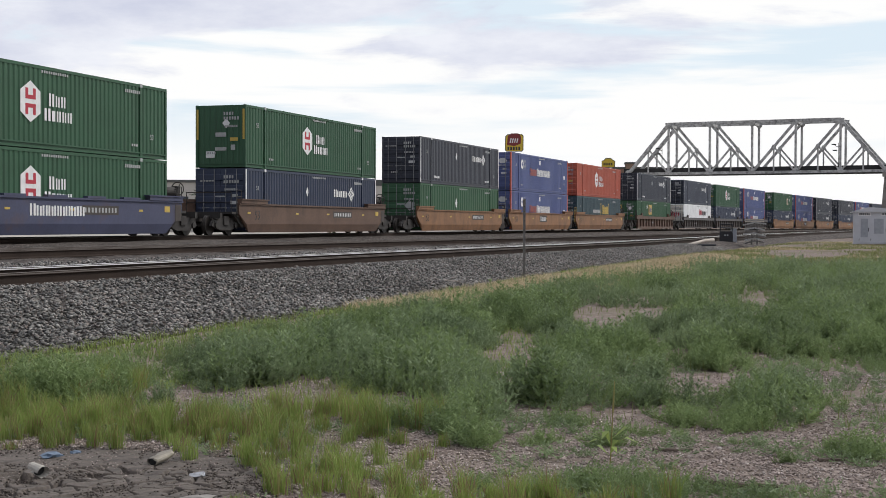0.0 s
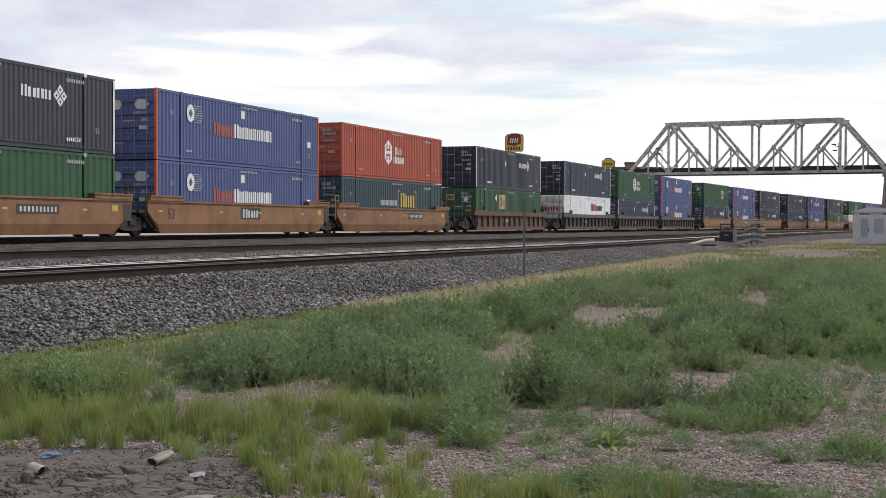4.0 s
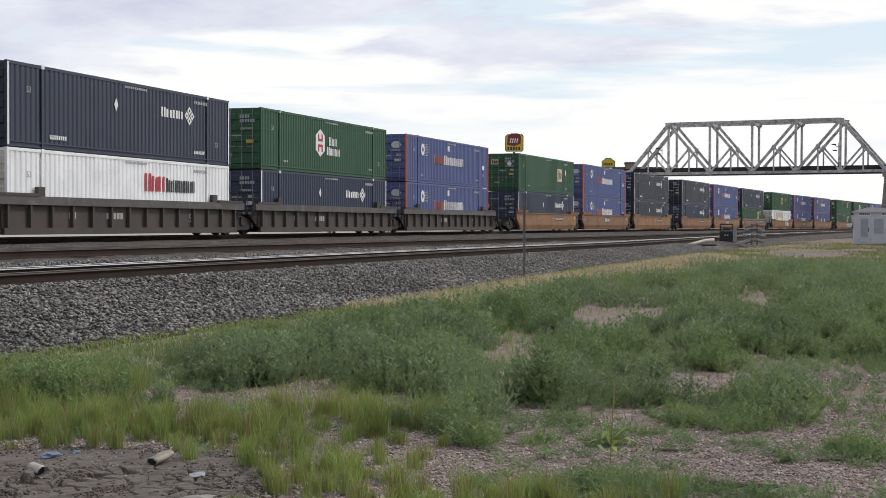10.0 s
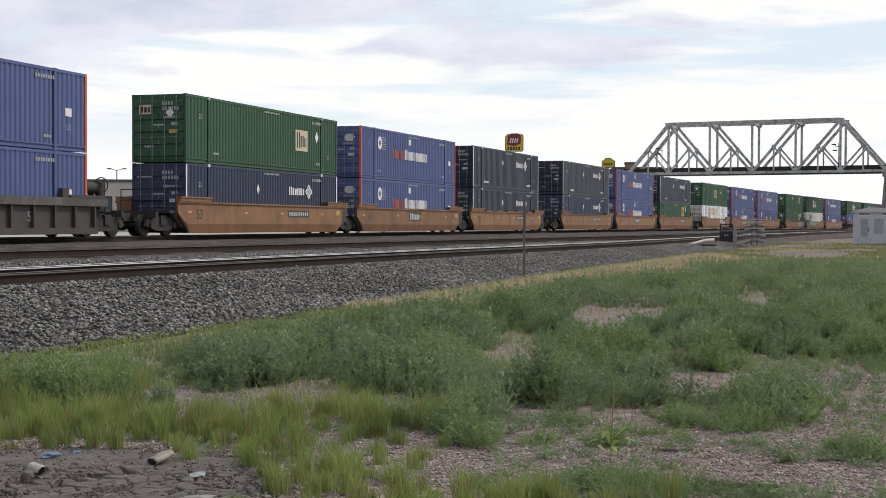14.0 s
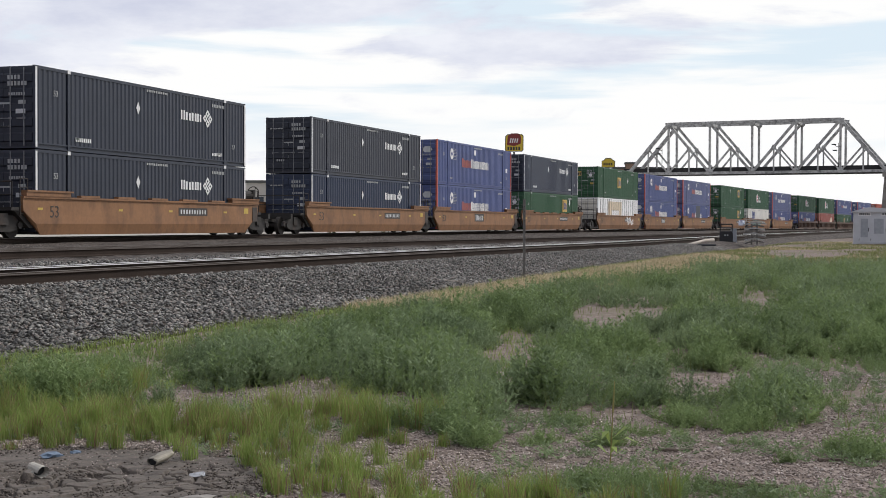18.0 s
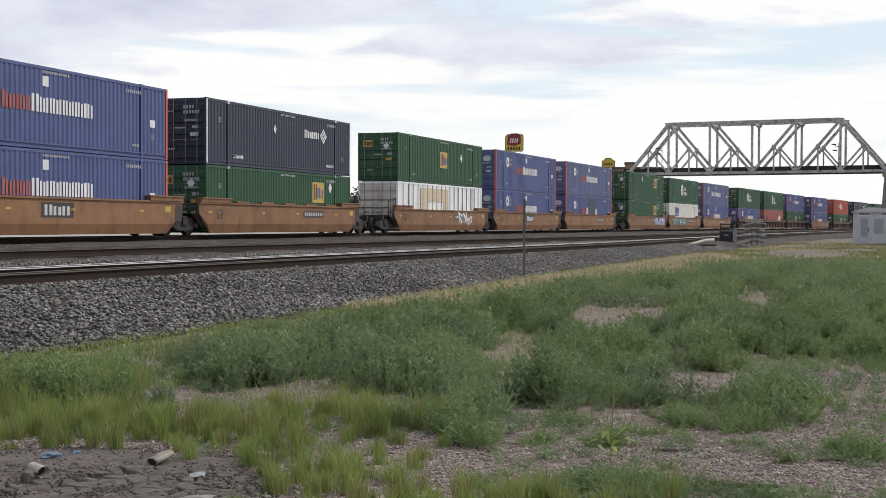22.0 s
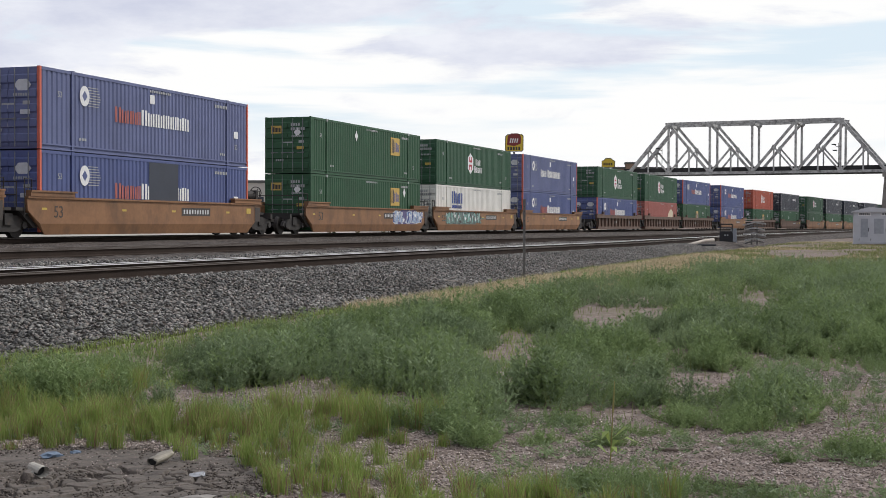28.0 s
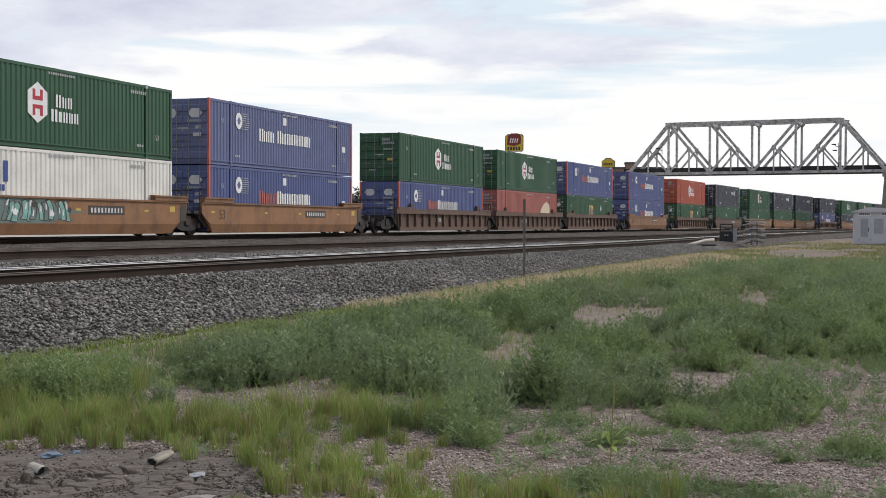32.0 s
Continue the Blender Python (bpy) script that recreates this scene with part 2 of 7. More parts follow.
def sheet(name, co, faces, material, label, category, kind="stuff", island=False):
    """One big mesh from numpy arrays (verts n x 3, faces m x k of equal size)."""
    me = bpy.data.meshes.new(name)
    faces = np.asarray(faces, dtype=np.int32)
    n, k = faces.shape
    me.vertices.add(len(co))
    me.vertices.foreach_set("co", np.asarray(co, dtype=np.float32).ravel())
    me.loops.add(n * k)
    me.loops.foreach_set("vertex_index", faces.ravel())
    me.polygons.add(n)
    me.polygons.foreach_set("loop_start", np.arange(0, n * k, k, dtype=np.int32))
    me.polygons.foreach_set("loop_total", np.full(n, k, dtype=np.int32))
    me.update(calc_edges=True)
    me.validate()
    me.materials.append(material)
    return tagged(new(name, me), label, category, kind=kind)


# ---- the main track's line: gentle curve, arc length s, positive away from the camera ----
_s = np.arange(-480.0, 800.0, 0.5)
_k = np.interp(_s, (0, 40, 90, 150, 230), (0.00078, 0.00069, 0.00051, 0.00062, 0.00055))
_i0 = int(np.argmin(abs(_s)))
_th = np.concatenate([[0], np.cumsum((_k[1:] + _k[:-1]) * 0.25)])
_th += 0.31385 - _th[_i0]
_tm = (_th[1:] + _th[:-1]) / 2
_x = np.concatenate([[0], np.cumsum(np.sin(_tm) * 0.5)])
_y = np.concatenate([[0], np.cumsum(np.cos(_tm) * 0.5)])
_x += -14.071 - 1.3 * math.cos(0.31385) - _x[_i0]
_y += 47.663 + 1.3 * math.sin(0.31385) - _y[_i0]
RAIL_Z = 0.66


def dip(s):
    """The line falls a little in the distance."""
    return -0.85e-5 * np.clip(np.asarray(s) - 70.0, 0, 270) ** 2


def on_track(s, q=0.0):
    """Place on the line: arc length s, q metres towards the camera's side; and the heading."""
    th = np.interp(s, _s, _th)
    return np.interp(s, _s, _x) + q * np.cos(th), np.interp(s, _s, _y) - q * np.sin(th), th


def track_q(x, y):
    """Distance from the main track's centre, positive on the camera's side, and the arc length, for arrays."""
    x, y = np.asarray(x, float), np.asarray(y, float)
    s = (x - _x[_i0]) * math.sin(0.36) + (y - _y[_i0]) * math.cos(0.36)
    for _ in range(4):
        px, py, th = on_track(s)
        s = s + (x - px) * np.sin(th) + (y - py) * np.cos(th)
    px, py, th = on_track(s)
    return (x - px) * np.cos(th) - (y - py) * np.sin(th), s


SPEED, SLOWING = 12.512, -0.0125


def train_s(s16, t):
    return s16 - SPEED * (t - 16) - 0.5 * SLOWING * (t - 16) ** 2


def unit_pose(s16, t, z=0.0):
    """Pose of a unit of the train whose load begins at s16 when t = 16."""
    s = train_s(s16, t) + 8.075
    ax, ay, _ = on_track(s - 9)
    bx, by, _ = on_track(s + 9)
    za, zb = float(dip(s - 9)), float(dip(s + 9))
    rz = math.degrees(math.atan2(by - ay, bx - ax))
    return pose((ax + bx) / 2, (ay + by) / 2, RAIL_Z + (za + zb) / 2 + z, 0, -math.degrees(math.atan2(zb - za, 18)), rz)

# ---- rails, ties, ballast ----
def rail_profile():
    """Half-inch-true profile of a heavy rail, head at z = 0: (offset, height)."""
    return [(-0.038, 0), (0.038, 0), (0.040, -0.035), (0.010, -0.050), (0.010, -0.145), (0.072, -0.172), (0.072, -0.186), (-0.072, -0.186), (-0.072, -0.172), (-0.010, -0.145), (-0.010, -0.050), (-0.040, -0.035)]


def sweep(name, profile, qs, z_of, s0, s1, step, material, parent, label=""):
    """A profile drawn along the line at the distance qs(s)."""
    bm = bmesh.new()
    rings = []
    s = np.arange(s0, s1 + step / 2, step)
    for v in s:
        ring = []
        for o, h in profile:
            x, y, _ = on_track(v, qs(v) - o)
            ring.append(bm.verts.new((float(x), float(y), z_of(v) + h)))
        rings.append(ring)
    n = len(profile)
    for a, b in zip(rings, rings[1:]):
        for i in range(n):
            bm.faces.new((a[i], a[(i + 1) % n], b[(i + 1) % n], b[i]))
    bm.faces.new(rings[0])
    bm.faces.new(rings[-1][::-1])
    return part(name, bm, material, parent, label)


def near_q(s):
    return 18.69 + 0.0657 * min(s, 13)


def mid_q(s):
    return 12.12 + 0.084 * min(s, 40)


TRACKS = (("main_track", lambda s: 0.0, RAIL_Z, -110, 470, "far"), ("middle_track", mid_q, 0.60, -60, 330, "mid"), ("near_track", near_q, 0.50, -46, 260, "near"))


def build_tracks():
    tie_mesh = finish(boxes((-1.3, 1.3, -0.115, 0.115, -0.17, 0.0)), "tie", M_TIE)
    for name, q, z0, s0, s1, _ in TRACKS:
        tr = thing(name, "railway track with steel rails spiked to dark wooden ties in ballast", "railway track", kind="structure")
        fall = (lambda s: float(dip(s))) if name != "near_track" else (lambda s: 0.0)
        for side in (-0.7175, 0.7175):
            sweep("rail", rail_profile(), lambda s, q=q, side=side: q(s) + side, lambda s, z0=z0, fall=fall: z0 + fall(s), s0, s1, 2.5, M_RAIL, tr)
            sweep("rail_head", [(-0.0405, -0.026), (-0.038, -0.006), (-0.024, 0.004), (0.0, 0.007), (0.024, 0.004), (0.038, -0.006), (0.0405, -0.026)], lambda s, q=q, side=side: q(s) + side, lambda s, z0=z0, fall=fall: z0 + fall(s), s0, s1, 2.5, M_RAIL_TOP if name == "near_track" and side < 0 else M_RAIL_DULL, tr, "worn running surface")
        v, i = s0 + 1.0, 0
        while v < min(s1, 110) and i < 200:
            x, y, th = on_track(v, q(v))
            part("tie", tie_mesh, None, tr, m=pose(float(x), float(y), z0 - 0.192 + fall(v) , 0, 0, -math.degrees(float(th))))
            v += 0.6
            i += 1


# ---- cargo containers, 53 ft: 16.15 x 2.6 x 2.9 m, base at z = 0, long side towards -y ----
HL, HW, HH = 8.075, 1.3, 2.9
POST = 6.05        # the lifting posts stand at the corners of a 40 ft box


def corrugated(x0, x1, z0, z1, y_out, depth, pitch):
    """A pressed steel side; y_out is its outer plane, depth its inward step (signed)."""
    bm = bmesh.new()
    n = max(1, round((x1 - x0) / pitch))
    p = (x1 - x0) / n
    xs = []
    for i in range(n):
        a = x0 + i * p
        xs += [(a, y_out + depth), (a + 0.14 * p, y_out + depth), (a + 0.34 * p, y_out), (a + 0.80 * p, y_out)]
    xs.append((x1, y_out + depth))
    lo = [bm.verts.new((x, y, z0)) for x, y in xs]
    hi = [bm.verts.new((x, y, z1)) for x, y in xs]
    for i in range(len(xs) - 1):
        bm.faces.new((lo[i], lo[i + 1], hi[i + 1], hi[i]))
    me = bpy.data.meshes.new("side_panel")
    bm.normal_update()
    bm.to_mesh(me)
    bm.free()
    return me


def lettering(bm, x, z, h, widths, y, gap=0.06, notch=True):
    """A row of plain upright bars, as long, as high and about as dense as the lettering that stands there."""
    for i, w in enumerate(widths):
        hh = h * (1.0 if i == 0 or not notch else 0.86)
        if notch and w > 0.2:
            t = w * 0.37
            bars = ((x, x + t, hh), (x + w - t, x + w, hh * (0.93 if i % 2 else 1.0)))
        else:
            bars = ((x, x + w, hh),)
        for a, b, top in bars:
            bm.faces.new([bm.verts.new(c) for c in ((a, y, z), (b, y, z), (b, y, z + top), (a, y, z + top))])
        x += w + gap


_texts = {}


def text_mesh(words, size, material):
    """Words as a thin mesh in the x-z plane, read from -y."""
    key = (words, size, material.name)
    if key not in _texts:
        cu = bpy.data.curves.new("words", "FONT")
        cu.body, cu.size, cu.extrude, cu.align_x = words, size, 0.003, "CENTER"
        ob = new("words", cu)
        me = bpy.data.meshes.new_from_object(ob.evaluated_get(bpy.context.evaluated_depsgraph_get()))
        bpy.data.objects.remove(ob)
        bpy.data.curves.remove(cu)
        me.transform(Matrix.Rotation(radians(90), 4, "X"))
        me.materials.clear()
        me.materials.append(material)
        _texts[key] = me
    return _texts[key]


YF = -HW - 0.006      # plane of the markings on the long side
XF = -HL - 0.006      # plane of the markings on the door end


def ux(u):
    return -HL + u * 2 * HL


def shell(name, label, paint, group, end="doors", pitch=0.28, posts=None, edge=None, castings=None):
    """The steel box itself, with rails, posts, doors and lock rods."""
    c = thing(name, label, "shipping container", group)
    mt = PAINT[paint]
    part("body", boxes((-HL + 0.06, HL - 0.06, -HW + 0.09, HW - 0.09, 0.014, HH - 0.03)), mt, c)
    for sgn in (-1, 1):
        for x0, x1 in ((-HL + 0.13, -POST - 0.125), (-POST + 0.125, POST - 0.125), (POST + 0.125, HL - 0.13)):
            me = corrugated(x0, x1, 0.20, HH - 0.1, sgn * (HW - 0.014), -sgn * 0.040, pitch)
            me.materials.append(mt)
            part("side_panel", me, mt, c)
        part("top_rail", boxes((-HL, HL, *sorted((sgn * HW, sgn * (HW - 0.07))), HH - 0.11, HH)), mt, c)
        part("bottom_rail", boxes((-HL, HL, *sorted((sgn * HW, sgn * (HW - 0.08))), 0.0, 0.045), (-HL, HL, *sorted((sgn * (HW - 0.05), sgn * (HW - 0.08))), 0.045, 0.16), (-HL, HL, *sorted((sgn * HW, sgn * (HW - 0.08))), 0.16, 0.21)), mt, c)
        for x in (-POST, POST):
            part("lifting_post", boxes((x - 0.075, x + 0.075, *sorted((sgn * (HW + 0.012), sgn * (HW - 0.06))), 0.0, HH + 0.01)), posts or mt, c)
            part("corner_casting", boxes((x - 0.09, x + 0.09, *sorted((sgn * (HW + 0.016), sgn * (HW - 0.16))), HH - 0.118, HH + 0.02)), castings or mt, c)
        for x in (-1, 1):
            part("corner_post", boxes((*sorted((x * (HL + 0.003), x * (HL - 0.11))), *sorted((sgn * (HW + 0.003), sgn * (HW - 0.11))), 0.0, HH + 0.004)), edge or mt, c)
    part("roof", boxes((-HL + 0.1, HL - 0.1, -HW + 0.07, HW - 0.07, HH - 0.03, HH - 0.006)), mt, c)
    # front end: plain corrugated
    fr = corrugated(-HW + 0.11, HW - 0.11, 0.16, HH - 0.1, 0, 0.03, 0.3)
    fr.materials.append(mt)
    part("front_panel", fr, mt, c, m=pose(HL - 0.01, 0, 0, 0, 0, 90) if end == "doors" else pose(-HL + 0.01, 0, 0, 0, 0, -90))
    x = -HL if end == "doors" else HL
    d = -1 if end == "doors" else 1
    for sgn in (-1, 1):
        bm = bmesh.new()
        y0, y1 = sorted((sgn * 0.01, sgn * (HW - 0.12)))
        out = [(x - d * 0.05, 0.13), (x - d * 0.015, 0.13)]
        for k in range(5):
            z = 0.22 + k * 0.52
            out += [(x - d * 0.015, z), (x + d * 0.03, z + 0.05), (x + d * 0.03, z + 0.29), (x - d * 0.015, z + 0.34)]
        out += [(x - d * 0.015, HH - 0.12), (x - d * 0.05, HH - 0.12)]
        prism(bm, out, "y", y0, y1)
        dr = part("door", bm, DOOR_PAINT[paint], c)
        for yy in (0.30, 0.86):
            rb = bmesh.new()
            rod(rb, (x + d * 0.045, sgn * yy, 0.08), (x + d * 0.045, sgn * yy, HH - 0.06), 0.021, 6)
            box(rb, *sorted((x + d * 0.02, x + d * 0.075)), sgn * yy - 0.05, sgn * yy + 0.05, 1.02, 1.10)
            box(rb, *sorted((x + d * 0.04, x + d * 0.085)), min(sgn * yy, sgn * (yy - 0.3)), max(sgn * yy, sgn * (yy - 0.3)), 1.045, 1.075)
            part("lock_rod", rb, M_STEEL, dr)
    return c


def mark(c, bm, material, label):
    """A marking; a few large pieces become parts of their own, rows of small bars stay together."""
    left, groups = set(bm.verts), []
    while left:
        todo, seen = [next(iter(left))], set()
        while todo:
            v = todo.pop()
            if v not in seen:
                seen.add(v)
                todo += [e.other_vert(v) for e in v.link_edges]
        left -= seen
        groups.append(seen)
    if len(groups) > 6 or len(groups) == 1:
        part("marking", bm, material, c, label)["kind"] = "" if len(groups) == 1 else "stuff"
        return
    groups.sort(key=lambda g: min((round(v.co.x, 3), round(v.co.y, 3), round(v.co.z, 3)) for v in g))
    for g in groups:
        one = bmesh.new()
        made = {v: one.verts.new(v.co) for v in g}
        for f in bm.faces:
            if f.verts[0] in g:
                one.faces.new([made[v] for v in f.verts])
        part("marking", one, material, c, label)
    bm.free()


def small_marks(c, material, seed):
    """Rows of small lettering near the top, placards and door notices."""
    r = random.Random(seed)
    bm = bmesh.new()
    lettering(bm, ux(0.80), 2.50, 0.13, [0.10] * 8, YF, 0.05, notch=False)
    lettering(bm, ux(0.46), 2.66, 0.09, [0.09] * 12, YF, 0.05, notch=False)
    lettering(bm, ux(0.15), 0.42, 0.10, [0.12] * 3, YF, 0.05, notch=False)
    lettering(bm, ux(0.83), 0.42, 0.10, [0.12] * 3, YF, 0.05, notch=False)
    mark(c, bm, material, "rows of small pale lettering")
    for u, z in ((0.075, 1.9), (0.925, 0.75)):
        part("marking", text_mesh("53", 0.30, material), None, c, "pale figures 53", pose(ux(u), YF, z))["kind"] = "stuff"
    bm = bmesh.new()
    for y0, z0, w, h in ((-0.25, 1.42, 0.55, 0.20), (0.62, 1.45, 0.3, 0.24), (-0.28, 0.78, 0.6, 0.16), (0.55, 0.80, 0.22, 0.25)):
        if r.random() < 0.8:
            box(bm, XF - 0.02, XF - 0.014, -y0 - w, -y0, z0, z0 + h)
    mark(c, bm, M_DULL, "pale notices on the doors")
    bm = bmesh.new()
    if seed != 7:
        lettering(bm, 0.0, 2.42, 0.15, [0.09] * 4, 0, 0.05, notch=False)
        lettering(bm, 0.0, 2.20, 0.15, [0.09] * 6, 0, 0.05, notch=False)
    lettering(bm, 0.05, 1.86, 0.10, [0.07] * 7, 0, 0.03, notch=False)
    lettering(bm, -0.85, 0.62, 0.10, [0.08] * 4, 0, 0.04, notch=False)
    me = finish(bm, "marking", M_DULL)
    part("marking", me, None, c, "rows of pale bars on the door", pose(XF - 0.03, -0.18, 0, 0, 0, -90))["kind"] = "stuff"
    part("marking", boxes((XF - 0.036, XF - 0.032, -0.92, -0.52, 1.22, 1.38)), M_YELLOW if seed in (1, 9) else M_PALE, c, "small notice on the door")


def diamond(bm, x, z, w, h, y, hole=0.0):
    if not hole:
        prism(bm, [(x - w, z), (x, z - h), (x + w, z), (x, z + h)], "y", y, y + 0.004)
        return
    o = [(x - w, z), (x, z - h), (x + w, z), (x, z + h)]
    for i in range(4):
        a, b = o[i], o[(i + 1) % 4]
        k = hole
        ai, bi = (x + (a[0] - x) * k, z + (a[1] - z) * k), (x + (b[0] - x) * k, z + (b[1] - z) * k)
        prism(bm, [a, b, bi, ai], "y", y, y + 0.004)


def disc(bm, x, z, rx, rz, y, n=18, thick=0.004):
    prism(bm, [(x + rx * math.cos(2 * math.pi * i / n), z + rz * math.sin(2 * math.pi * i / n)) for i in range(n)], "y", y, y + thick)


def hub_container(paint, label, end="doors"):
    c = shell("shipping_container", label, paint, "containers on the train", end, castings=M_DULL)
    bm = bmesh.new()
    x, z = ux(0.42), 1.60
    prism(bm, [(x - 0.58, z - 0.38), (x, z - 0.72), (x + 0.58, z - 0.38), (x + 0.58, z + 0.38), (x, z + 0.72), (x - 0.58, z + 0.38)], "y", YF, YF + 0.004)
    mark(c, bm, M_WHITE, "white hexagonal emblem")
    bm = bmesh.new()
    for k in (1, -1):
        prism(bm, [(x - 0.30, z + 0.08 * k), (x + 0.30, z + 0.08 * k), (x + 0.30, z + 0.46 * k), (x + 0.14, z + 0.46 * k), (x + 0.14, z + 0.22 * k), (x - 0.14, z + 0.22 * k), (x - 0.14, z + 0.46 * k), (x - 0.30, z + 0.46 * k)], "y", YF - 0.004, YF - 0.001)
    mark(c, bm, M_RED if paint == "hub_green" else PAINT["hub_orange"], "bars inside the emblem")
    bm = bmesh.new()
    lettering(bm, x + 1.10, z - 0.08, 0.46, [0.30, 0.24, 0.26], YF, 0.10)
    lettering(bm, x + 0.82, z - 0.60, 0.44, [0.36, 0.20, 0.26, 0.24, 0.26], YF, 0.09)
    mark(c, bm, M_WHITE, "white blocks of lettering")
    small_marks(c, M_DULL, 1)
    if end == "front":
        bm = bmesh.new()
        prism(bm, [(-0.5, 2.05), (-0.30, 1.82), (-0.1, 2.05), (-0.30, 2.28)], "x", XF - 0.006, XF)
        box(bm, XF - 0.006, XF, 0.3, 0.75, 0.45, 0.75)
        mark(c, bm, M_WHITE, "pale placards on the plain end")
        bm = bmesh.new()
        box(bm, XF - 0.006, XF, -1.25, -1.15, 1.3, 2.7)
        box(bm, XF - 0.006, XF, 1.15, 1.25, 1.3, 2.7)
        mark(c, bm, M_YELLOW, "yellow strips on the end posts")
    return c


def umax_container(paint, label):
    c = shell("shipping_container", label, paint, "containers on the train", edge=None, castings=M_WHITE)
    bm = bmesh.new()
    for x in (-HL + 0.055, HL - 0.055):
        box(bm, x - 0.055, x + 0.055, -HW - 0.007, -HW - 0.003, 0.05, HH - 0.05)
    mark(c, bm, M_WHITE, "white strips down the corner posts")
    bm = bmesh.new()
    x = ux(0.63)
    lettering(bm, x, 1.76, 0.40, [0.34, 0.46, 0.42, 0.36], YF, 0.06)
    for dx, dz in ((-0.23, 0), (0.23, 0), (0, -0.215), (0, 0.215)):
        diamond(bm, ux(0.775) + dx, 1.95 + dz, 0.195, 0.18, YF, 0.36)
    diamond(bm, ux(0.42), 1.95, 0.15, 0.25, YF)
    lettering(bm, ux(0.152), 0.36, 0.15, [0.09] * 8, YF, 0.04, notch=False)
    lettering(bm, ux(0.80), 0.36, 0.13, [0.09] * 7, YF, 0.04, notch=False)
    mark(c, bm, M_WHITE, "white blocks and emblem of four lozenges")
    bm = bmesh.new()
    lettering(bm, 0.05, 2.28, 0.17, [0.12] * 5, 0, 0.03, notch=False)
    mesh = finish(bm, "marking", M_DULL)
    part("marking", mesh, M_DULL, c, "pale lettering on the door", pose(XF - 0.02, 1.1, 0, 0, 0, -90))
    small_marks(c, M_DULL, 4)
    return c


def pacer_container(paint, label, faded=False, patch=False):
    c = shell("shipping_container", label, paint, "containers on the train", edge=M_CORAL)
    y = YF
    bm = bmesh.new()
    lettering(bm, ux(0.42), 1.28, 0.62, [0.42, 0.32, 0.34, 0.34, 0.34, 0.32, 0.32, 0.34, 0.18, 0.34], y, 0.06)
    if faded:
        lettering(bm, ux(0.30), 1.28, 0.6, [0.42, 0.34, 0.32, 0.30], y, 0.06)
    mark(c, bm, M_WHITE, "white blocks of lettering")
    bm = bmesh.new()
    if patch:
        mark(c, boxes((ux(0.455), ux(0.60), y - 0.006, y - 0.002, 0.25, HH - 0.12)), PAINT["slate"], "dark repair panel over the lettering")
    if not faded:
        lettering(bm, ux(0.30), 1.28, 0.60, [0.42, 0.34, 0.34, 0.30, 0.26], y, 0.05)
        mark(c, bm, M_CORAL_WORN, "worn coral red bars of lettering")
    else:
        bm.free()
    bm = bmesh.new()
    disc(bm, ux(0.172), 2.08, 0.32, 0.38, y - 0.003)
    mark(c, bm, M_WHITE, "round white emblem")
    bm = bmesh.new()
    diamond(bm, ux(0.172), 2.08, 0.17, 0.2, y - 0.009)
    mark(c, bm, PAINT[paint], "blue diamond on the emblem")
    bm = bmesh.new()
    for k in range(8):
        box(bm, ux(0.18) + 0.1, ux(0.18) + 0.95 - 0.05 * abs(k - 3), y, y + 0.004, 1.72 + k * 0.098, 1.75 + k * 0.098)
    mark(c, bm, M_DULL, "pale streaks behind the emblem")
    bm = bmesh.new()
    box(bm, ux(0.46), ux(0.46) + 0.36, y, y + 0.004, 2.20, 2.56)
    box(bm, ux(0.925) - 0.2, ux(0.925) + 0.2, y, y + 0.004, 1.25, 1.55)
    mark(c, bm, M_WHITE, "white placards")
    bm = bmesh.new()
    for s in (-1, 1):
        prism(bm, [(s * 0.62 - 0.36, 2.25), (s * 0.62 - 0.18, 2.05), (s * 0.62 + 0.18, 2.05), (s * 0.62 + 0.36, 2.25), (s * 0.62 + 0.18, 2.45), (s * 0.62 - 0.18, 2.45)], "x", XF - 0.026, XF - 0.02)
    mark(c, bm, M_PALE, "pale hexagonal emblems on the doors")
    small_marks(c, M_DULL, 7)
    return c


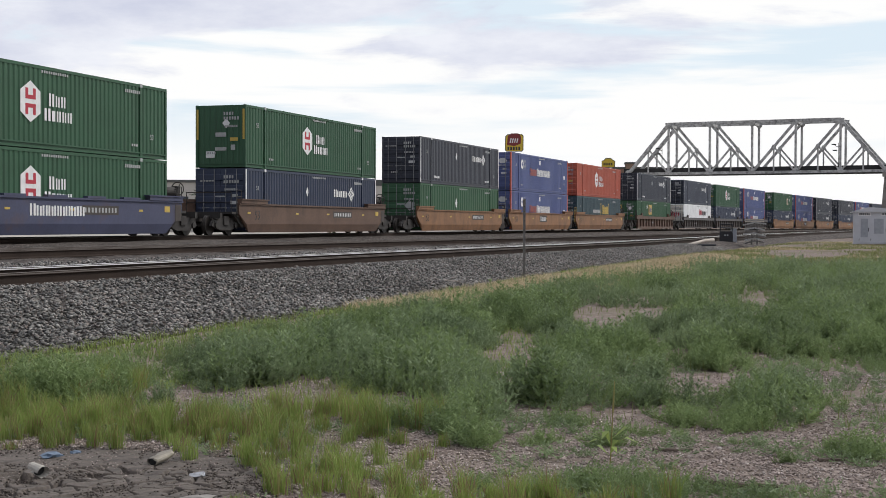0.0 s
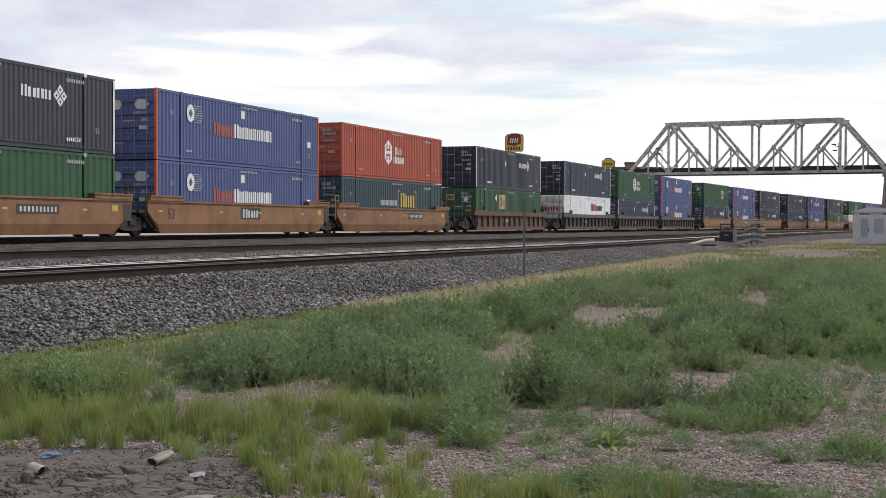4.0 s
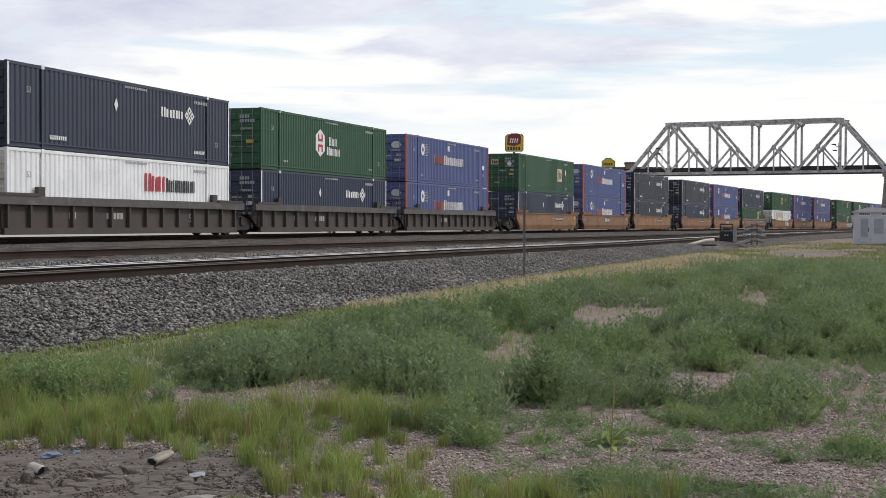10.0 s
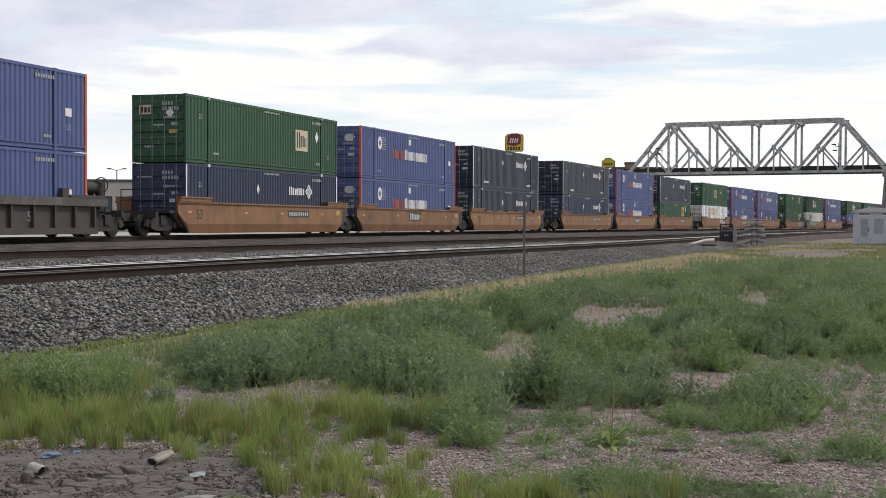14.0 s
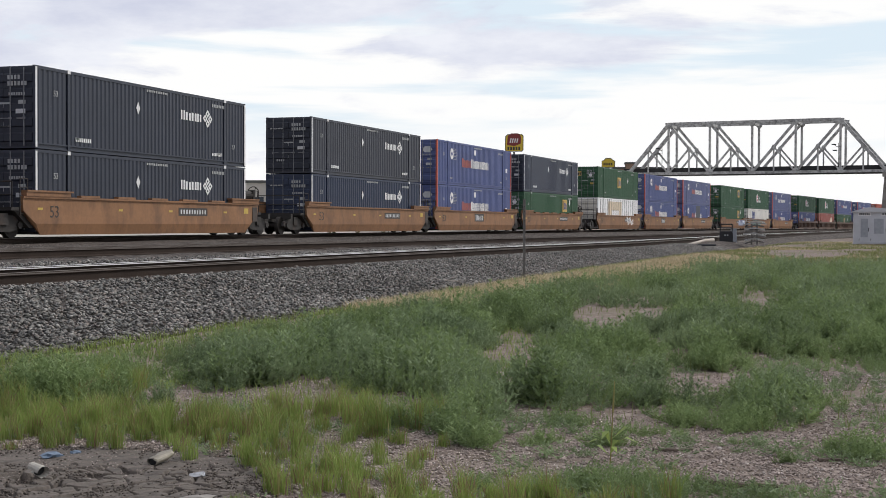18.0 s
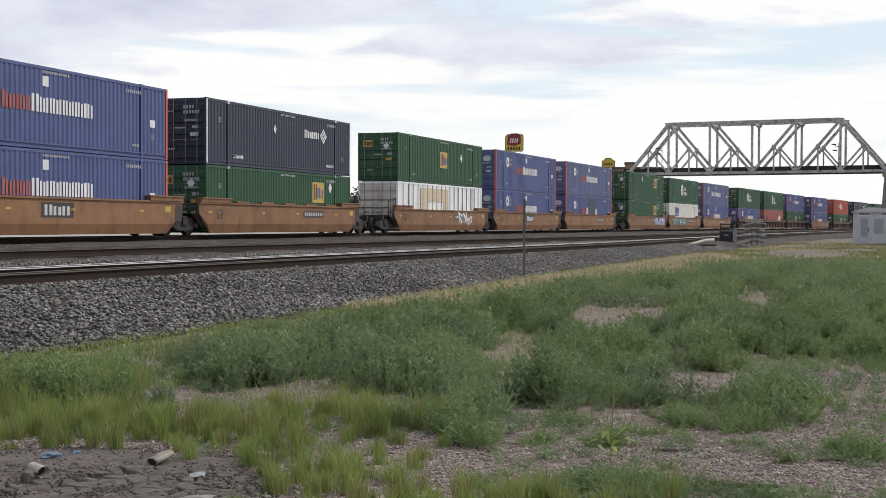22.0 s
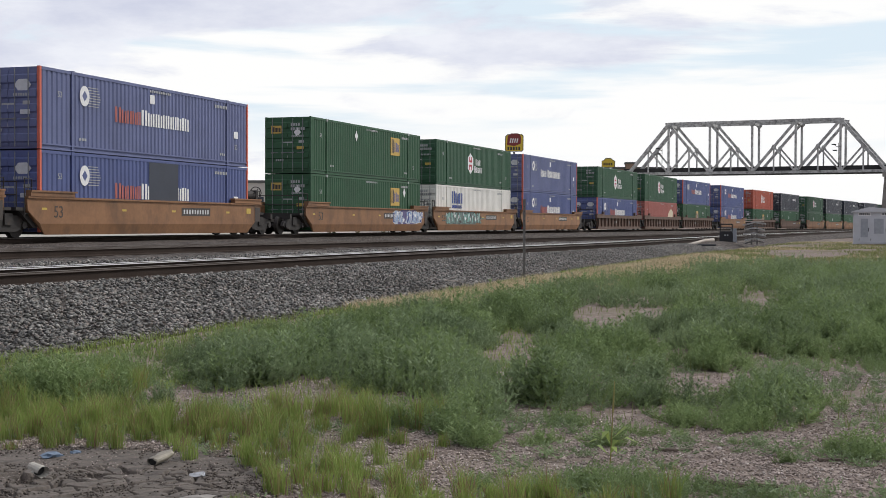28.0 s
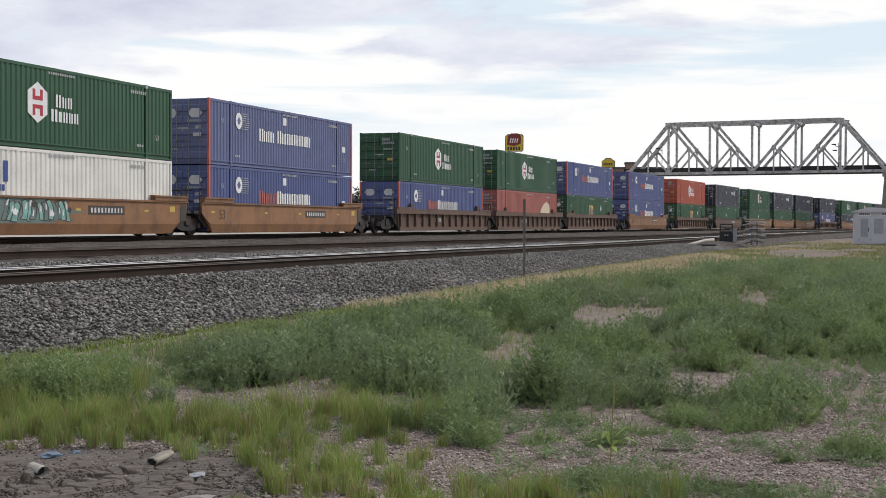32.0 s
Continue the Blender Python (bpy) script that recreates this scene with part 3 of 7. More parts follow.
def emp_container(label, u=0.5, worn=False, z=1.05, placard=None):
    c = shell("shipping_container", label, "emp_green", "containers on the train", castings=M_DULL)
    bm = bmesh.new()
    box(bm, ux(u) - 0.72, ux(u) + 0.72, YF, YF + 0.004, z, z + 1.05)
    box(bm, XF - 0.026, XF - 0.02, 0.35, 0.95, 2.05, 2.45)
    mark(c, bm, M_BEIGE if worn else M_GOLD, "square yellow emblem")
    bm = bmesh.new()
    lettering(bm, ux(u) - 0.58, z + 0.13, 0.82, [0.40], YF - 0.004)
    mark(c, bm, M_PLATE, "black bars on the emblem")
    bm = bmesh.new()
    lettering(bm, ux(u) - 0.12, z + 0.22, 0.56, [0.36, 0.26], YF - 0.004, 0.07)
    mark(c, bm, M_PLATE if worn else M_INK, "dark blue bars on the emblem")
    bm = bmesh.new()
    lettering(bm, 0.45 - 1.33, 2.12, 0.26, [0.14, 0.14, 0.12], 0, 0.04)
    part("marking", finish(bm, "marking", M_PLATE), None, c, "dark bars on the door emblem", pose(XF - 0.032, 0.0, 0, 0, 0, -90))["kind"] = "stuff"
    bm = bmesh.new()
    diamond(bm, ux(min(u + 0.22, 0.835) if placard is None else placard), z + 0.80, 0.22, 0.30, YF)
    mark(c, bm, M_WHITE, "white diamond placard")
    bm = bmesh.new()
    prism(bm, [(-0.75, 2.1), (-0.55, 1.85), (-0.35, 2.1), (-0.55, 2.35)], "x", XF - 0.026, XF - 0.02)
    mark(c, bm, M_WHITE, "white diamond placard on the door")
    small_marks(c, M_DULL, 9)
    return c


def plain_green():
    c = shell("shipping_container", "plain green container with widely spaced ribs", "emp_green", "containers on the train", pitch=0.46, castings=M_DULL)
    bm = bmesh.new()
    diamond(bm, ux(0.42), 1.75, 0.2, 0.36, YF)
    mark(c, bm, M_WHITE, "white diamond placard")
    bm = bmesh.new()
    prism(bm, [(-0.95, 1.5), (-0.6, 1.15), (-0.25, 1.5), (-0.6, 1.85)], "x", XF - 0.04, XF - 0.032)
    mark(c, bm, M_DULL, "pale diamond placard on the door")
    small_marks(c, M_DULL, 19)
    return c


def teal_container():
    c = shell("shipping_container", "dark teal corrugated steel container with large yellow lettering", "teal", "containers on the train")
    bm = bmesh.new()
    lettering(bm, ux(0.545), 1.34, 0.86, [0.66, 0.68, 0.74], YF, 0.12)
    for u in (0.515, 0.705):
        box(bm, ux(u), ux(u) + 0.07, YF, YF + 0.004, 1.0, 2.35)
    box(bm, ux(0.515), ux(0.535), YF, YF + 0.004, 2.28, 2.35)
    box(bm, ux(0.69), ux(0.705), YF, YF + 0.004, 2.28, 2.35)
    box(bm, XF - 0.026, XF - 0.02, 0.25, 1.05, 2.0, 2.5)
    mark(c, bm, M_YELLOW, "large yellow blocks of lettering")
    bm = bmesh.new()
    lettering(bm, ux(0.345), 1.42, 0.32, [0.16] * 13, YF, 0.045, notch=False)
    mark(c, bm, M_DULL, "worn slogan lettering")
    small_marks(c, M_DULL, 11)
    return c


def white_container(kind_):
    label = {"xpo": "white corrugated container with red lettering on side and doors", "csx": "off-white corrugated container with dark blue lettering", "post": "white sheet-and-post container with beige patches"}[kind_]
    c = shell("shipping_container", label, "white" if kind_ != "csx" else "cream", "containers on the train", pitch=0.28 if kind_ != "post" else 0.78)
    bm = bmesh.new()
    if kind_ == "xpo":
        lettering(bm, ux(0.55), 1.62, 0.72, [0.5, 0.46, 0.5], YF, 0.05)
        mark(c, bm, M_RED, "red blocks of lettering")
        bm = bmesh.new()
        lettering(bm, ux(0.655), 1.62, 0.58, [0.14, 0.30, 0.30, 0.12, 0.26, 0.20, 0.12, 0.28, 0.26], YF, 0.05)
        mark(c, bm, M_BLACK, "black blocks of lettering")
        bm = bmesh.new()
        lettering(bm, 0, 1.35, 0.72, [0.50, 0.44, 0.46], 0, 0.06)
        part("marking", finish(bm, "marking", M_RED), None, c, "large red blocks across the doors", pose(XF - 0.024, 0.78, 0, 0, 0, -90))
    elif kind_ == "csx":
        lettering(bm, ux(0.185), 1.72, 0.82, [0.62, 0.62, 0.68], YF, 0.09)
        lettering(bm, ux(0.185), 1.40, 0.22, [0.16] * 9, YF, 0.06, notch=False)
        mark(c, bm, M_INK, "dark blue blocks of lettering")
    else:
        n = 19
        for i in range(1, n):
            x = -HL + i * 2 * HL / n
            box(bm, x - 0.022, x + 0.022, YF - 0.012, YF + 0.006, 0.14, HH - 0.1)
        mark(c, bm, M_BLACK, "dark joints between the white sheets")
        bm = bmesh.new()
        box(bm, ux(0.24), ux(0.56), YF - 0.002, YF + 0.002, 1.75, 2.6)
        box(bm, ux(0.24), ux(0.32), YF - 0.002, YF + 0.002, 0.8, 1.745)
        box(bm, ux(0.50), ux(0.56), YF - 0.002, YF + 0.002, 0.8, 1.745)
        mark(c, bm, M_BEIGE, "beige paint over old lettering")
    if kind_ != "post":
        small_marks(c, M_DULL, 13)
    return c


def salmon_container():
    c = shell("shipping_container", "faded salmon red container with a worn tan emblem", "salmon", "containers on the train")
    bm = bmesh.new()
    prism(bm, [(ux(0.68), 0.9), (ux(0.86), 0.9), (ux(0.86), 1.9), (ux(0.80), 2.2), (ux(0.74), 1.9), (ux(0.70), 1.5)], "y", YF, YF + 0.004)
    mark(c, bm, M_BEIGE, "worn tan emblem")
    small_marks(c, M_DULL, 15)
    return c


def build_liveries():
    """One container of each livery; the train copies them."""
    return {
        "hub": hub_container("hub_green", "dark green corrugated container with white hexagon emblem"),
        "hubf": hub_container("hub_green", "dark green container turned with its plain end forward", "front"),
        "hubo": hub_container("hub_orange", "orange-red corrugated container with white hexagon emblem"),
        "uc": umax_container("charcoal", "charcoal grey corrugated container with white diamond emblem"),
        "un": umax_container("navy", "navy blue corrugated container with white diamond emblem"),
        "ub": umax_container("slate_blue", "blue-grey corrugated container with white lozenge emblem"),
        "us": umax_container("slate", "dark slate corrugated container with white diamond emblem"),
        "p": pacer_container("royal_blue", "royal blue corrugated container with coral corner posts"),
        "pf": pacer_container("faded_blue", "sun-faded grey-blue corrugated container with white lettering", True),
        "pq": pacer_container("faded_blue", "sun-faded grey-blue corrugated container with coral lettering"),
        "pp": pacer_container("royal_blue", "royal blue container with a dark repair panel", patch=True),
        "ey": emp_container("dark green container with yellow emblem near its end", 0.735, z=1.42, placard=0.83),
        "eo": emp_container("green corrugated container with dark-lettered yellow square", 0.37, z=1.46, placard=0.28),
        "ez": emp_container("dark green container with yellow emblem and distant placard", 0.735, z=1.46, placard=0.37),
        "g": plain_green(),
        "e": emp_container("green corrugated container with square yellow emblem"),
        "ew": emp_container("green corrugated container with faded emblem", 0.72, True),
        "t": teal_container(),
        "x": white_container("xpo"),
        "c": white_container("csx"),
        "w": white_container("post"),
        "r": salmon_container(),
    }


# ---- well cars; z = 0 at the rail head ----
def truck_mesh():
    bm = bmesh.new()
    for y in (-1, 1):
        prism(bm, [(-1.25, 0.42), (-1.15, 0.62), (-0.55, 0.78), (0.55, 0.78), (1.15, 0.62), (1.25, 0.42), (0.95, 0.34), (0.45, 0.22), (-0.45, 0.22), (-0.95, 0.34)], "y", y * 1.06 - 0.07, y * 1.06 + 0.07)
        for x in (-0.9, 0.9):
            rod(bm, (x, y * 1.02, 0.45), (x, y * 1.2, 0.45), 0.13, 10)
    box(bm, -0.22, 0.22, -1.2, 1.2, 0.45, 0.85)
    return finish(bm, "truck", M_UNDER)


def wheelset_mesh():
    bm = bmesh.new()
    for y in (-1, 1):
        rod(bm, (0, y * 0.70, 0.44), (0, y * 0.83, 0.44), 0.44, 20)
        rod(bm, (0, y * 0.66, 0.44), (0, y * 0.70, 0.44), 0.468, 20)
    rod(bm, (0, -0.9, 0.44), (0, 0.9, 0.44), 0.085, 8)
    return finish(bm, "wheelset", M_WHEEL)


def add_truck(car, x, meshes):
    t = part("truck", meshes[0], None, car, "grimy cast steel truck", pose(x, 0, 0))
    for dx in (-0.9, 0.9):
        part("wheelset", meshes[1], None, t, m=pose(dx, 0, 0))


def ladder_bm(x, y):
    bm = bmesh.new()
    for dx in (0, 0.42):
        rod(bm, (x + dx, y, 0.75), (x + dx, y, 2.05), 0.022, 6)
    for k in range(5):
        rod(bm, (x, y, 0.85 + k * 0.3), (x + 0.42, y, 0.85 + k * 0.3), 0.016, 6)
    return bm


def end_gear(car, meshes, yellow, left_outer, right_outer):
    """Trucks, platforms, ladders and couplers at both ends; the left truck is shared with the unit before."""
    add_truck(car, -9.7, meshes)
    if right_outer:
        add_truck(car, 9.7, meshes)
    for d in (-1, 1):
        bm = bmesh.new()
        box(bm, *sorted((d * 8.45, d * 9.55)), -1.38, 1.38, 0.95, 1.06)
        prism(bm, [(d * 8.2, 0.35), (d * 8.45, 0.35), (d * 9.3, 0.95), (d * 8.45, 0.95)], "y", -1.30, 1.30)
        box(bm, *sorted((d * 9.5, d * 9.9)), -0.5, 0.5, 0.75, 1.0)
        part("end_platform", bm, M_UNDER, car, "grimy end platform")
        part("ladder", ladder_bm(d * 8.9 - 0.2, -1.40), M_YELLOW if yellow and d < 0 else M_UNDER, car)
        bm = bmesh.new()
        for y in (-1.15, 1.15):
            rod(bm, (d * 9.2, y, 1.05), (d * 9.2, y, 1.95), 0.022, 6)
        rod(bm, (d * 9.2, -1.15, 1.95), (d * 9.2, 1.15, 1.95), 0.022, 6)
        rod(bm, (d * 9.2, -1.15, 1.5), (d * 9.2, 1.15, 1.5), 0.018, 6)
        part("handrail", bm, M_UNDER, car)
        bm = bmesh.new()
        rod(bm, (d * 9.3, -0.62, 0.9), (d * 9.75, -0.66, 0.5), 0.03, 6)
        rod(bm, (d * 9.75, -0.66, 0.5), (d * 10.1, -0.5, 0.62), 0.03, 6)
        part("brake_hose", bm, M_BLACK, car)
    if left_outer or right_outer:
        for d, on in ((-1, left_outer), (1, right_outer)):
            if on:
                bm = bmesh.new()
                box(bm, *sorted((d * 9.4, d * 11.2)), -0.22, 0.22, 0.62, 0.95)
                box(bm, *sorted((d * 11.1, d * 11.72)), -0.15, 0.15, 0.66, 0.94)
                box(bm, *sorted((d * 10.4, d * 10.6)), -1.35, 1.35, 0.75, 1.0)
                part("coupler", bm, M_UNDER, car)
    if right_outer:
        bm = bmesh.new()
        rod(bm, (8.15, -0.85, 1.86), (9.35, -0.85, 1.86), 0.21, 14)
        box(bm, 8.5, 8.6, -0.95, -0.75, 1.06, 1.7)
        box(bm, 9.0, 9.1, -0.95, -0.75, 1.06, 1.7)
        part("air_reservoir", bm, M_UNDER, car, "grimy cylindrical air reservoir")
        bm = bmesh.new()
        for i in range(14):
            a, b = 2 * math.pi * i / 14, 2 * math.pi * (i + 1) / 14
            rod(bm, (9.6, -0.95 + 0.29 * math.cos(a), 1.98 + 0.29 * math.sin(a)), (9.6, -0.95 + 0.29 * math.cos(b), 1.98 + 0.29 * math.sin(b)), 0.024, 5)
        for a in (0, 2.09, 4.19):
            rod(bm, (9.6, -0.95, 1.98), (9.6, -0.95 + 0.29 * math.cos(a), 1.98 + 0.29 * math.sin(a)), 0.018, 5)
        box(bm, 9.38, 9.58, -1.08, -0.82, 1.0, 2.1)
        part("brake_wheel", bm, M_UNDER, car)


def smooth_car(paint, label, meshes, plate, left_outer, right_outer, spray=None, yellow=False, tabs=False):
    """A well unit with smooth, deep side sills."""
    car = thing("well_car", label, "well car", "units of the train")
    for d in (-1, 1):
        bm = bmesh.new()
        outer = [(-9.05, 1.42, 1.47), (9.05, 1.42, 1.47), (9.0, 0.95, 1.47), (8.3, 0.5, 1.47), (-8.3, 0.5, 1.47), (-9.0, 0.95, 1.47)]
        vo = [bm.verts.new((x, d * y, z)) for x, z, y in outer]
        low = [bm.verts.new((7.9, d * 1.36, 0.11)), bm.verts.new((-7.9, d * 1.36, 0.11))]
        vi = [bm.verts.new((x, d * 1.34, z)) for x, z in ((-9.05, 1.42), (9.05, 1.42), (9.0, 0.95), (7.9, 0.11), (-7.9, 0.11), (-9.0, 0.95))]
        bm.faces.new(vo)
        bm.faces.new((vo[3], vo[4], low[1], low[0]))
        bm.faces.new((vo[0], vo[1], vi[1], vi[0]))
        bm.faces.new((low[0], low[1], vi[4], vi[3]))
        bm.faces.new((vo[1], vo[2], vi[2], vi[1]))
        bm.faces.new((vo[2], vo[3], low[0], vi[3], vi[2]))
        bm.faces.new((vo[5], vo[0], vi[0], vi[5]))
        bm.faces.new((vo[4], vo[5], vi[5], vi[4], low[1]))
        bm.faces.new(vi)
        part("side_sill", bm, paint, car)
        part("top_chord", boxes((-9.05, 9.05, *sorted((d * 1.345, d * 1.53)), 1.38, 1.45)), paint, car)
        for e in (-1, 1):
            part("corner_guide", boxes((*sorted((e * 8.95, e * 6.3)), *sorted((d * 1.345, d * 1.56)), 1.45, 1.62), (*sorted((e * 8.95, e * 6.2)), *sorted((d * 1.345, d * 1.60)), 1.60, 1.66)), paint, car)
        for x in (-5.0, -2.5, 0.0, 2.5, 5.0) if tabs else ():
            part("guide_tab", boxes((x - 0.62, x + 0.62, *sorted((d * 1.35, d * 1.54)), 1.45, 1.53)), paint, car)
    part("floor", boxes((-7.95, 7.95, -1.335, 1.335, 0.12, 0.196)), M_UNDER, car)
    bm = bmesh.new()
    if plate == "word":
        box(bm, -1.0, 1.0, -1.478, -1.474, 0.72, 1.26)
    else:
        box(bm, 1.6, 4.1, -1.478, -1.474, 0.84, 1.18)
    part("name_plate", bm, M_PLATE, car, "dark stencil panel")
    bm = bmesh.new()
    if plate == "word":
        lettering(bm, -0.8, 0.80, 0.38, [0.46, 0.46, 0.46], -1.483, 0.08)
    else:
        lettering(bm, 1.76, 0.92, 0.18, [0.12] * 4 + [0.11] * 6, -1.483, 0.115, notch=False)
    part("lettering", bm, M_PALE if paint is not M_BLUE_CAR else M_DULL, car)["kind"] = "stuff"
    part("lettering", text_mesh("53", 0.6, M_PLATE), None, car, m=pose(-7.2, -1.476, 0.72))["kind"] = "stuff"
    for x in (-8.2, -3.0, 0.8, 5.6, 7.6):
        part("reflector", boxes((x, x + (0.3 if x < 7 else 0.42), -1.478, -1.473, 0.98, 1.06 if x < 7 else 1.22)), M_YELLOW, car)
    part("notice_board", boxes((8.45, 8.95, -1.49, -1.472, 0.62, 1.28)), M_GREY_CAR, car, "grey notice board at the end of the sill")
    if spray and spray[3] is M_DULL:
        r = random.Random(spray[2])
        for k in range(9):
            bm = bmesh.new()
            x, z = spray[0] + (spray[1] - spray[0]) * (k + 0.3 * r.random()) / 9, 0.56 + 0.1 * r.random()
            a, turn = r.uniform(0.5, 2.6), r.uniform(-1.1, 1.1)
            for _ in range(5):
                nx, nz = x + math.cos(a) * 0.22, max(0.54, min(1.36, z + math.sin(a) * 0.24))
                w = Vector((nz - z, x - nx)).normalized() * 0.055
                prism(bm, [(x + w.x, z + w.y), (nx + w.x, nz + w.y), (nx - w.x, nz - w.y), (x - w.x, z - w.y)], "y", -1.480 - 0.001 * (k % 4), -1.474)
                x, z, a = nx, nz, a + turn
            bmesh.ops.remove_doubles(bm, verts=bm.verts, dist=0.0005)
            part("spray_painting", bm, M_WHITE, car, "sprayed white stroke")
    elif spray:
        r = random.Random(spray[2])
        x0, x1 = spray[0], spray[1]
        n = max(4, int((x1 - x0) / 0.95))
        back, edge, fill, shade, shine = (bmesh.new() for _ in range(5))

        def jag(bmx, cx, cz, w, h, count, yy, low=0.55):
            """A sharp-cornered sprayed shape, kept on the upright part of the sill."""
            pts = []
            for k in range(count):
                a = 2 * math.pi * (k + 0.3 * r.random()) / count
                rr = r.uniform(low, 0.8) if k % 2 else r.uniform(0.9, 1.2)
                pts.append((cx + math.cos(a) * w * rr, max(0.52, min(1.38, cz + math.sin(a) * h * rr))))
            prism(bmx, pts, "y", yy - 0.001, yy)
            return pts
        jag(back, (x0 + x1) / 2, 0.92, (x1 - x0) * 0.53, 0.60, 26, -1.4735, 0.75)
        for i in range(n):
            cx, cz = x0 + (x1 - x0) * (i + 0.5) / n, 0.95 + r.uniform(-0.06, 0.06)
            lean, yy = r.uniform(-0.25, 0.25), -1.476 - 0.0008 * (i % 3)
            for k in range(3):
                px = cx + (k - 1) * 0.27 + r.uniform(-0.06, 0.06)
                w, lo, hi = r.uniform(0.10, 0.20), 0.56 + 0.12 * r.random(), 1.22 + 0.12 * r.random()
                mid = r.uniform(0.8, 1.05)
                strip = [(px - w, lo), (px + w * 0.6, lo - 0.02), (px + w + lean * 0.4, mid), (px + w * 0.8 + lean, hi - 0.12), (px + lean, hi), (px - w + lean, hi - 0.05), (px - w * 0.5 + lean * 0.5, mid)]
                big = [(a + (a - px - lean * 0.4) * 0.42, max(0.52, min(1.38, b + (b - 0.93) * 0.10))) for a, b in strip]
                d = 0.0035 * k
                prism(edge, big, "y", yy - d - 0.001, yy - d)
                prism(fill if (i + k) % 3 else shade, strip, "y", yy - d - 0.0025, yy - d - 0.0015)
                f = r.uniform(0.2, 0.8)
                sx, sz = px + lean * f, lo + (hi - lo) * f
                prism(shine, [(sx - 0.04, sz - 0.02), (sx + 0.03, sz - 0.05), (sx + 0.06 + lean * 0.3, sz + 0.16), (sx + 0.01 + lean * 0.3, sz + 0.18)], "y", yy - 0.013, yy - 0.0125)
            jag(shine if i % 2 else edge, cx + 0.3, 0.70 + 0.5 * r.random(), 0.16, 0.13, 10, yy - 0.0115)
        blue = spray[3] is M_SKYSPRAY
        for bmx, mt, lb in ((back, M_VIOLET if blue else M_GREYSPRAY, "sprayed ground of the graffiti"), (edge, M_PALE if blue else M_PLATE, "outlines of the graffiti"), (fill, spray[3], "sprayed graffiti fill"), (shade, M_INK if blue else M_GREYSPRAY, "darker graffiti strokes"), (shine, M_WHITE, "pale highlights of the graffiti")):
            part("spray_painting", bmx, mt, car, lb)["kind"] = "stuff"
    end_gear(car, meshes, yellow, left_outer, right_outer)
    return car


_rib = {}


def ribbed_car(paint, label, meshes, left_outer, right_outer):
    """A well unit with vertical ribs between heavy top and bottom chords."""
    car = thing("well_car", label, "well car", "units of the train")
    if paint.name not in _rib:
        _rib[paint.name] = finish(boxes((-0.05, 0.05, -0.07, 0.07, 0.36, 1.16)), "rib", paint)
    for d in (-1, 1):
        part("side_sheet", boxes((-8.5, 8.5, *sorted((d * 1.34, d * 1.38)), 0.25, 1.2)), paint, car)
        part("top_chord", boxes((-9.1, 9.1, *sorted((d * 1.345, d * 1.56)), 1.15, 1.45)), M_SCUFFED if paint is M_GREY_CAR else paint, car)
        part("bottom_chord", boxes((-8.5, 8.5, *sorted((d * 1.345, d * 1.5)), 0.12, 0.36)), paint, car)
        for i in range(14):
            part("rib", _rib[paint.name], None, car, m=pose(-8.3 + i * 16.6 / 13, d * 1.45, 0))
        for e in (-1, 1):
            part("corner_guide", boxes((*sorted((e * 8.9, e * 6.6)), *sorted((d * 1.345, d * 1.58)), 1.45, 1.55), (*sorted((e * 6.6, e * 6.2)), *sorted((d * 1.345, d * 1.5)), 1.45, 1.78)), paint, car)
    part("floor", boxes((-8.4, 8.4, -1.335, 1.335, 0.13, 0.196)), M_UNDER, car)
    bm = bmesh.new()
    lettering(bm, -4.6, 0.68, 0.24, [0.2, 0.2], -1.384, 0.06, notch=False)
    lettering(bm, -2.1, 0.68, 0.24, [0.18] * 5, -1.384, 0.06, notch=False)
    part("lettering", bm, M_DULL, car)["kind"] = "stuff"
    part("lettering", text_mesh("53", 0.5, M_DULL), None, car, "pale figures 53", pose(4.47, -1.386, 0.58))["kind"] = "stuff"
    end_gear(car, meshes, False, left_outer, right_outer)
    return car


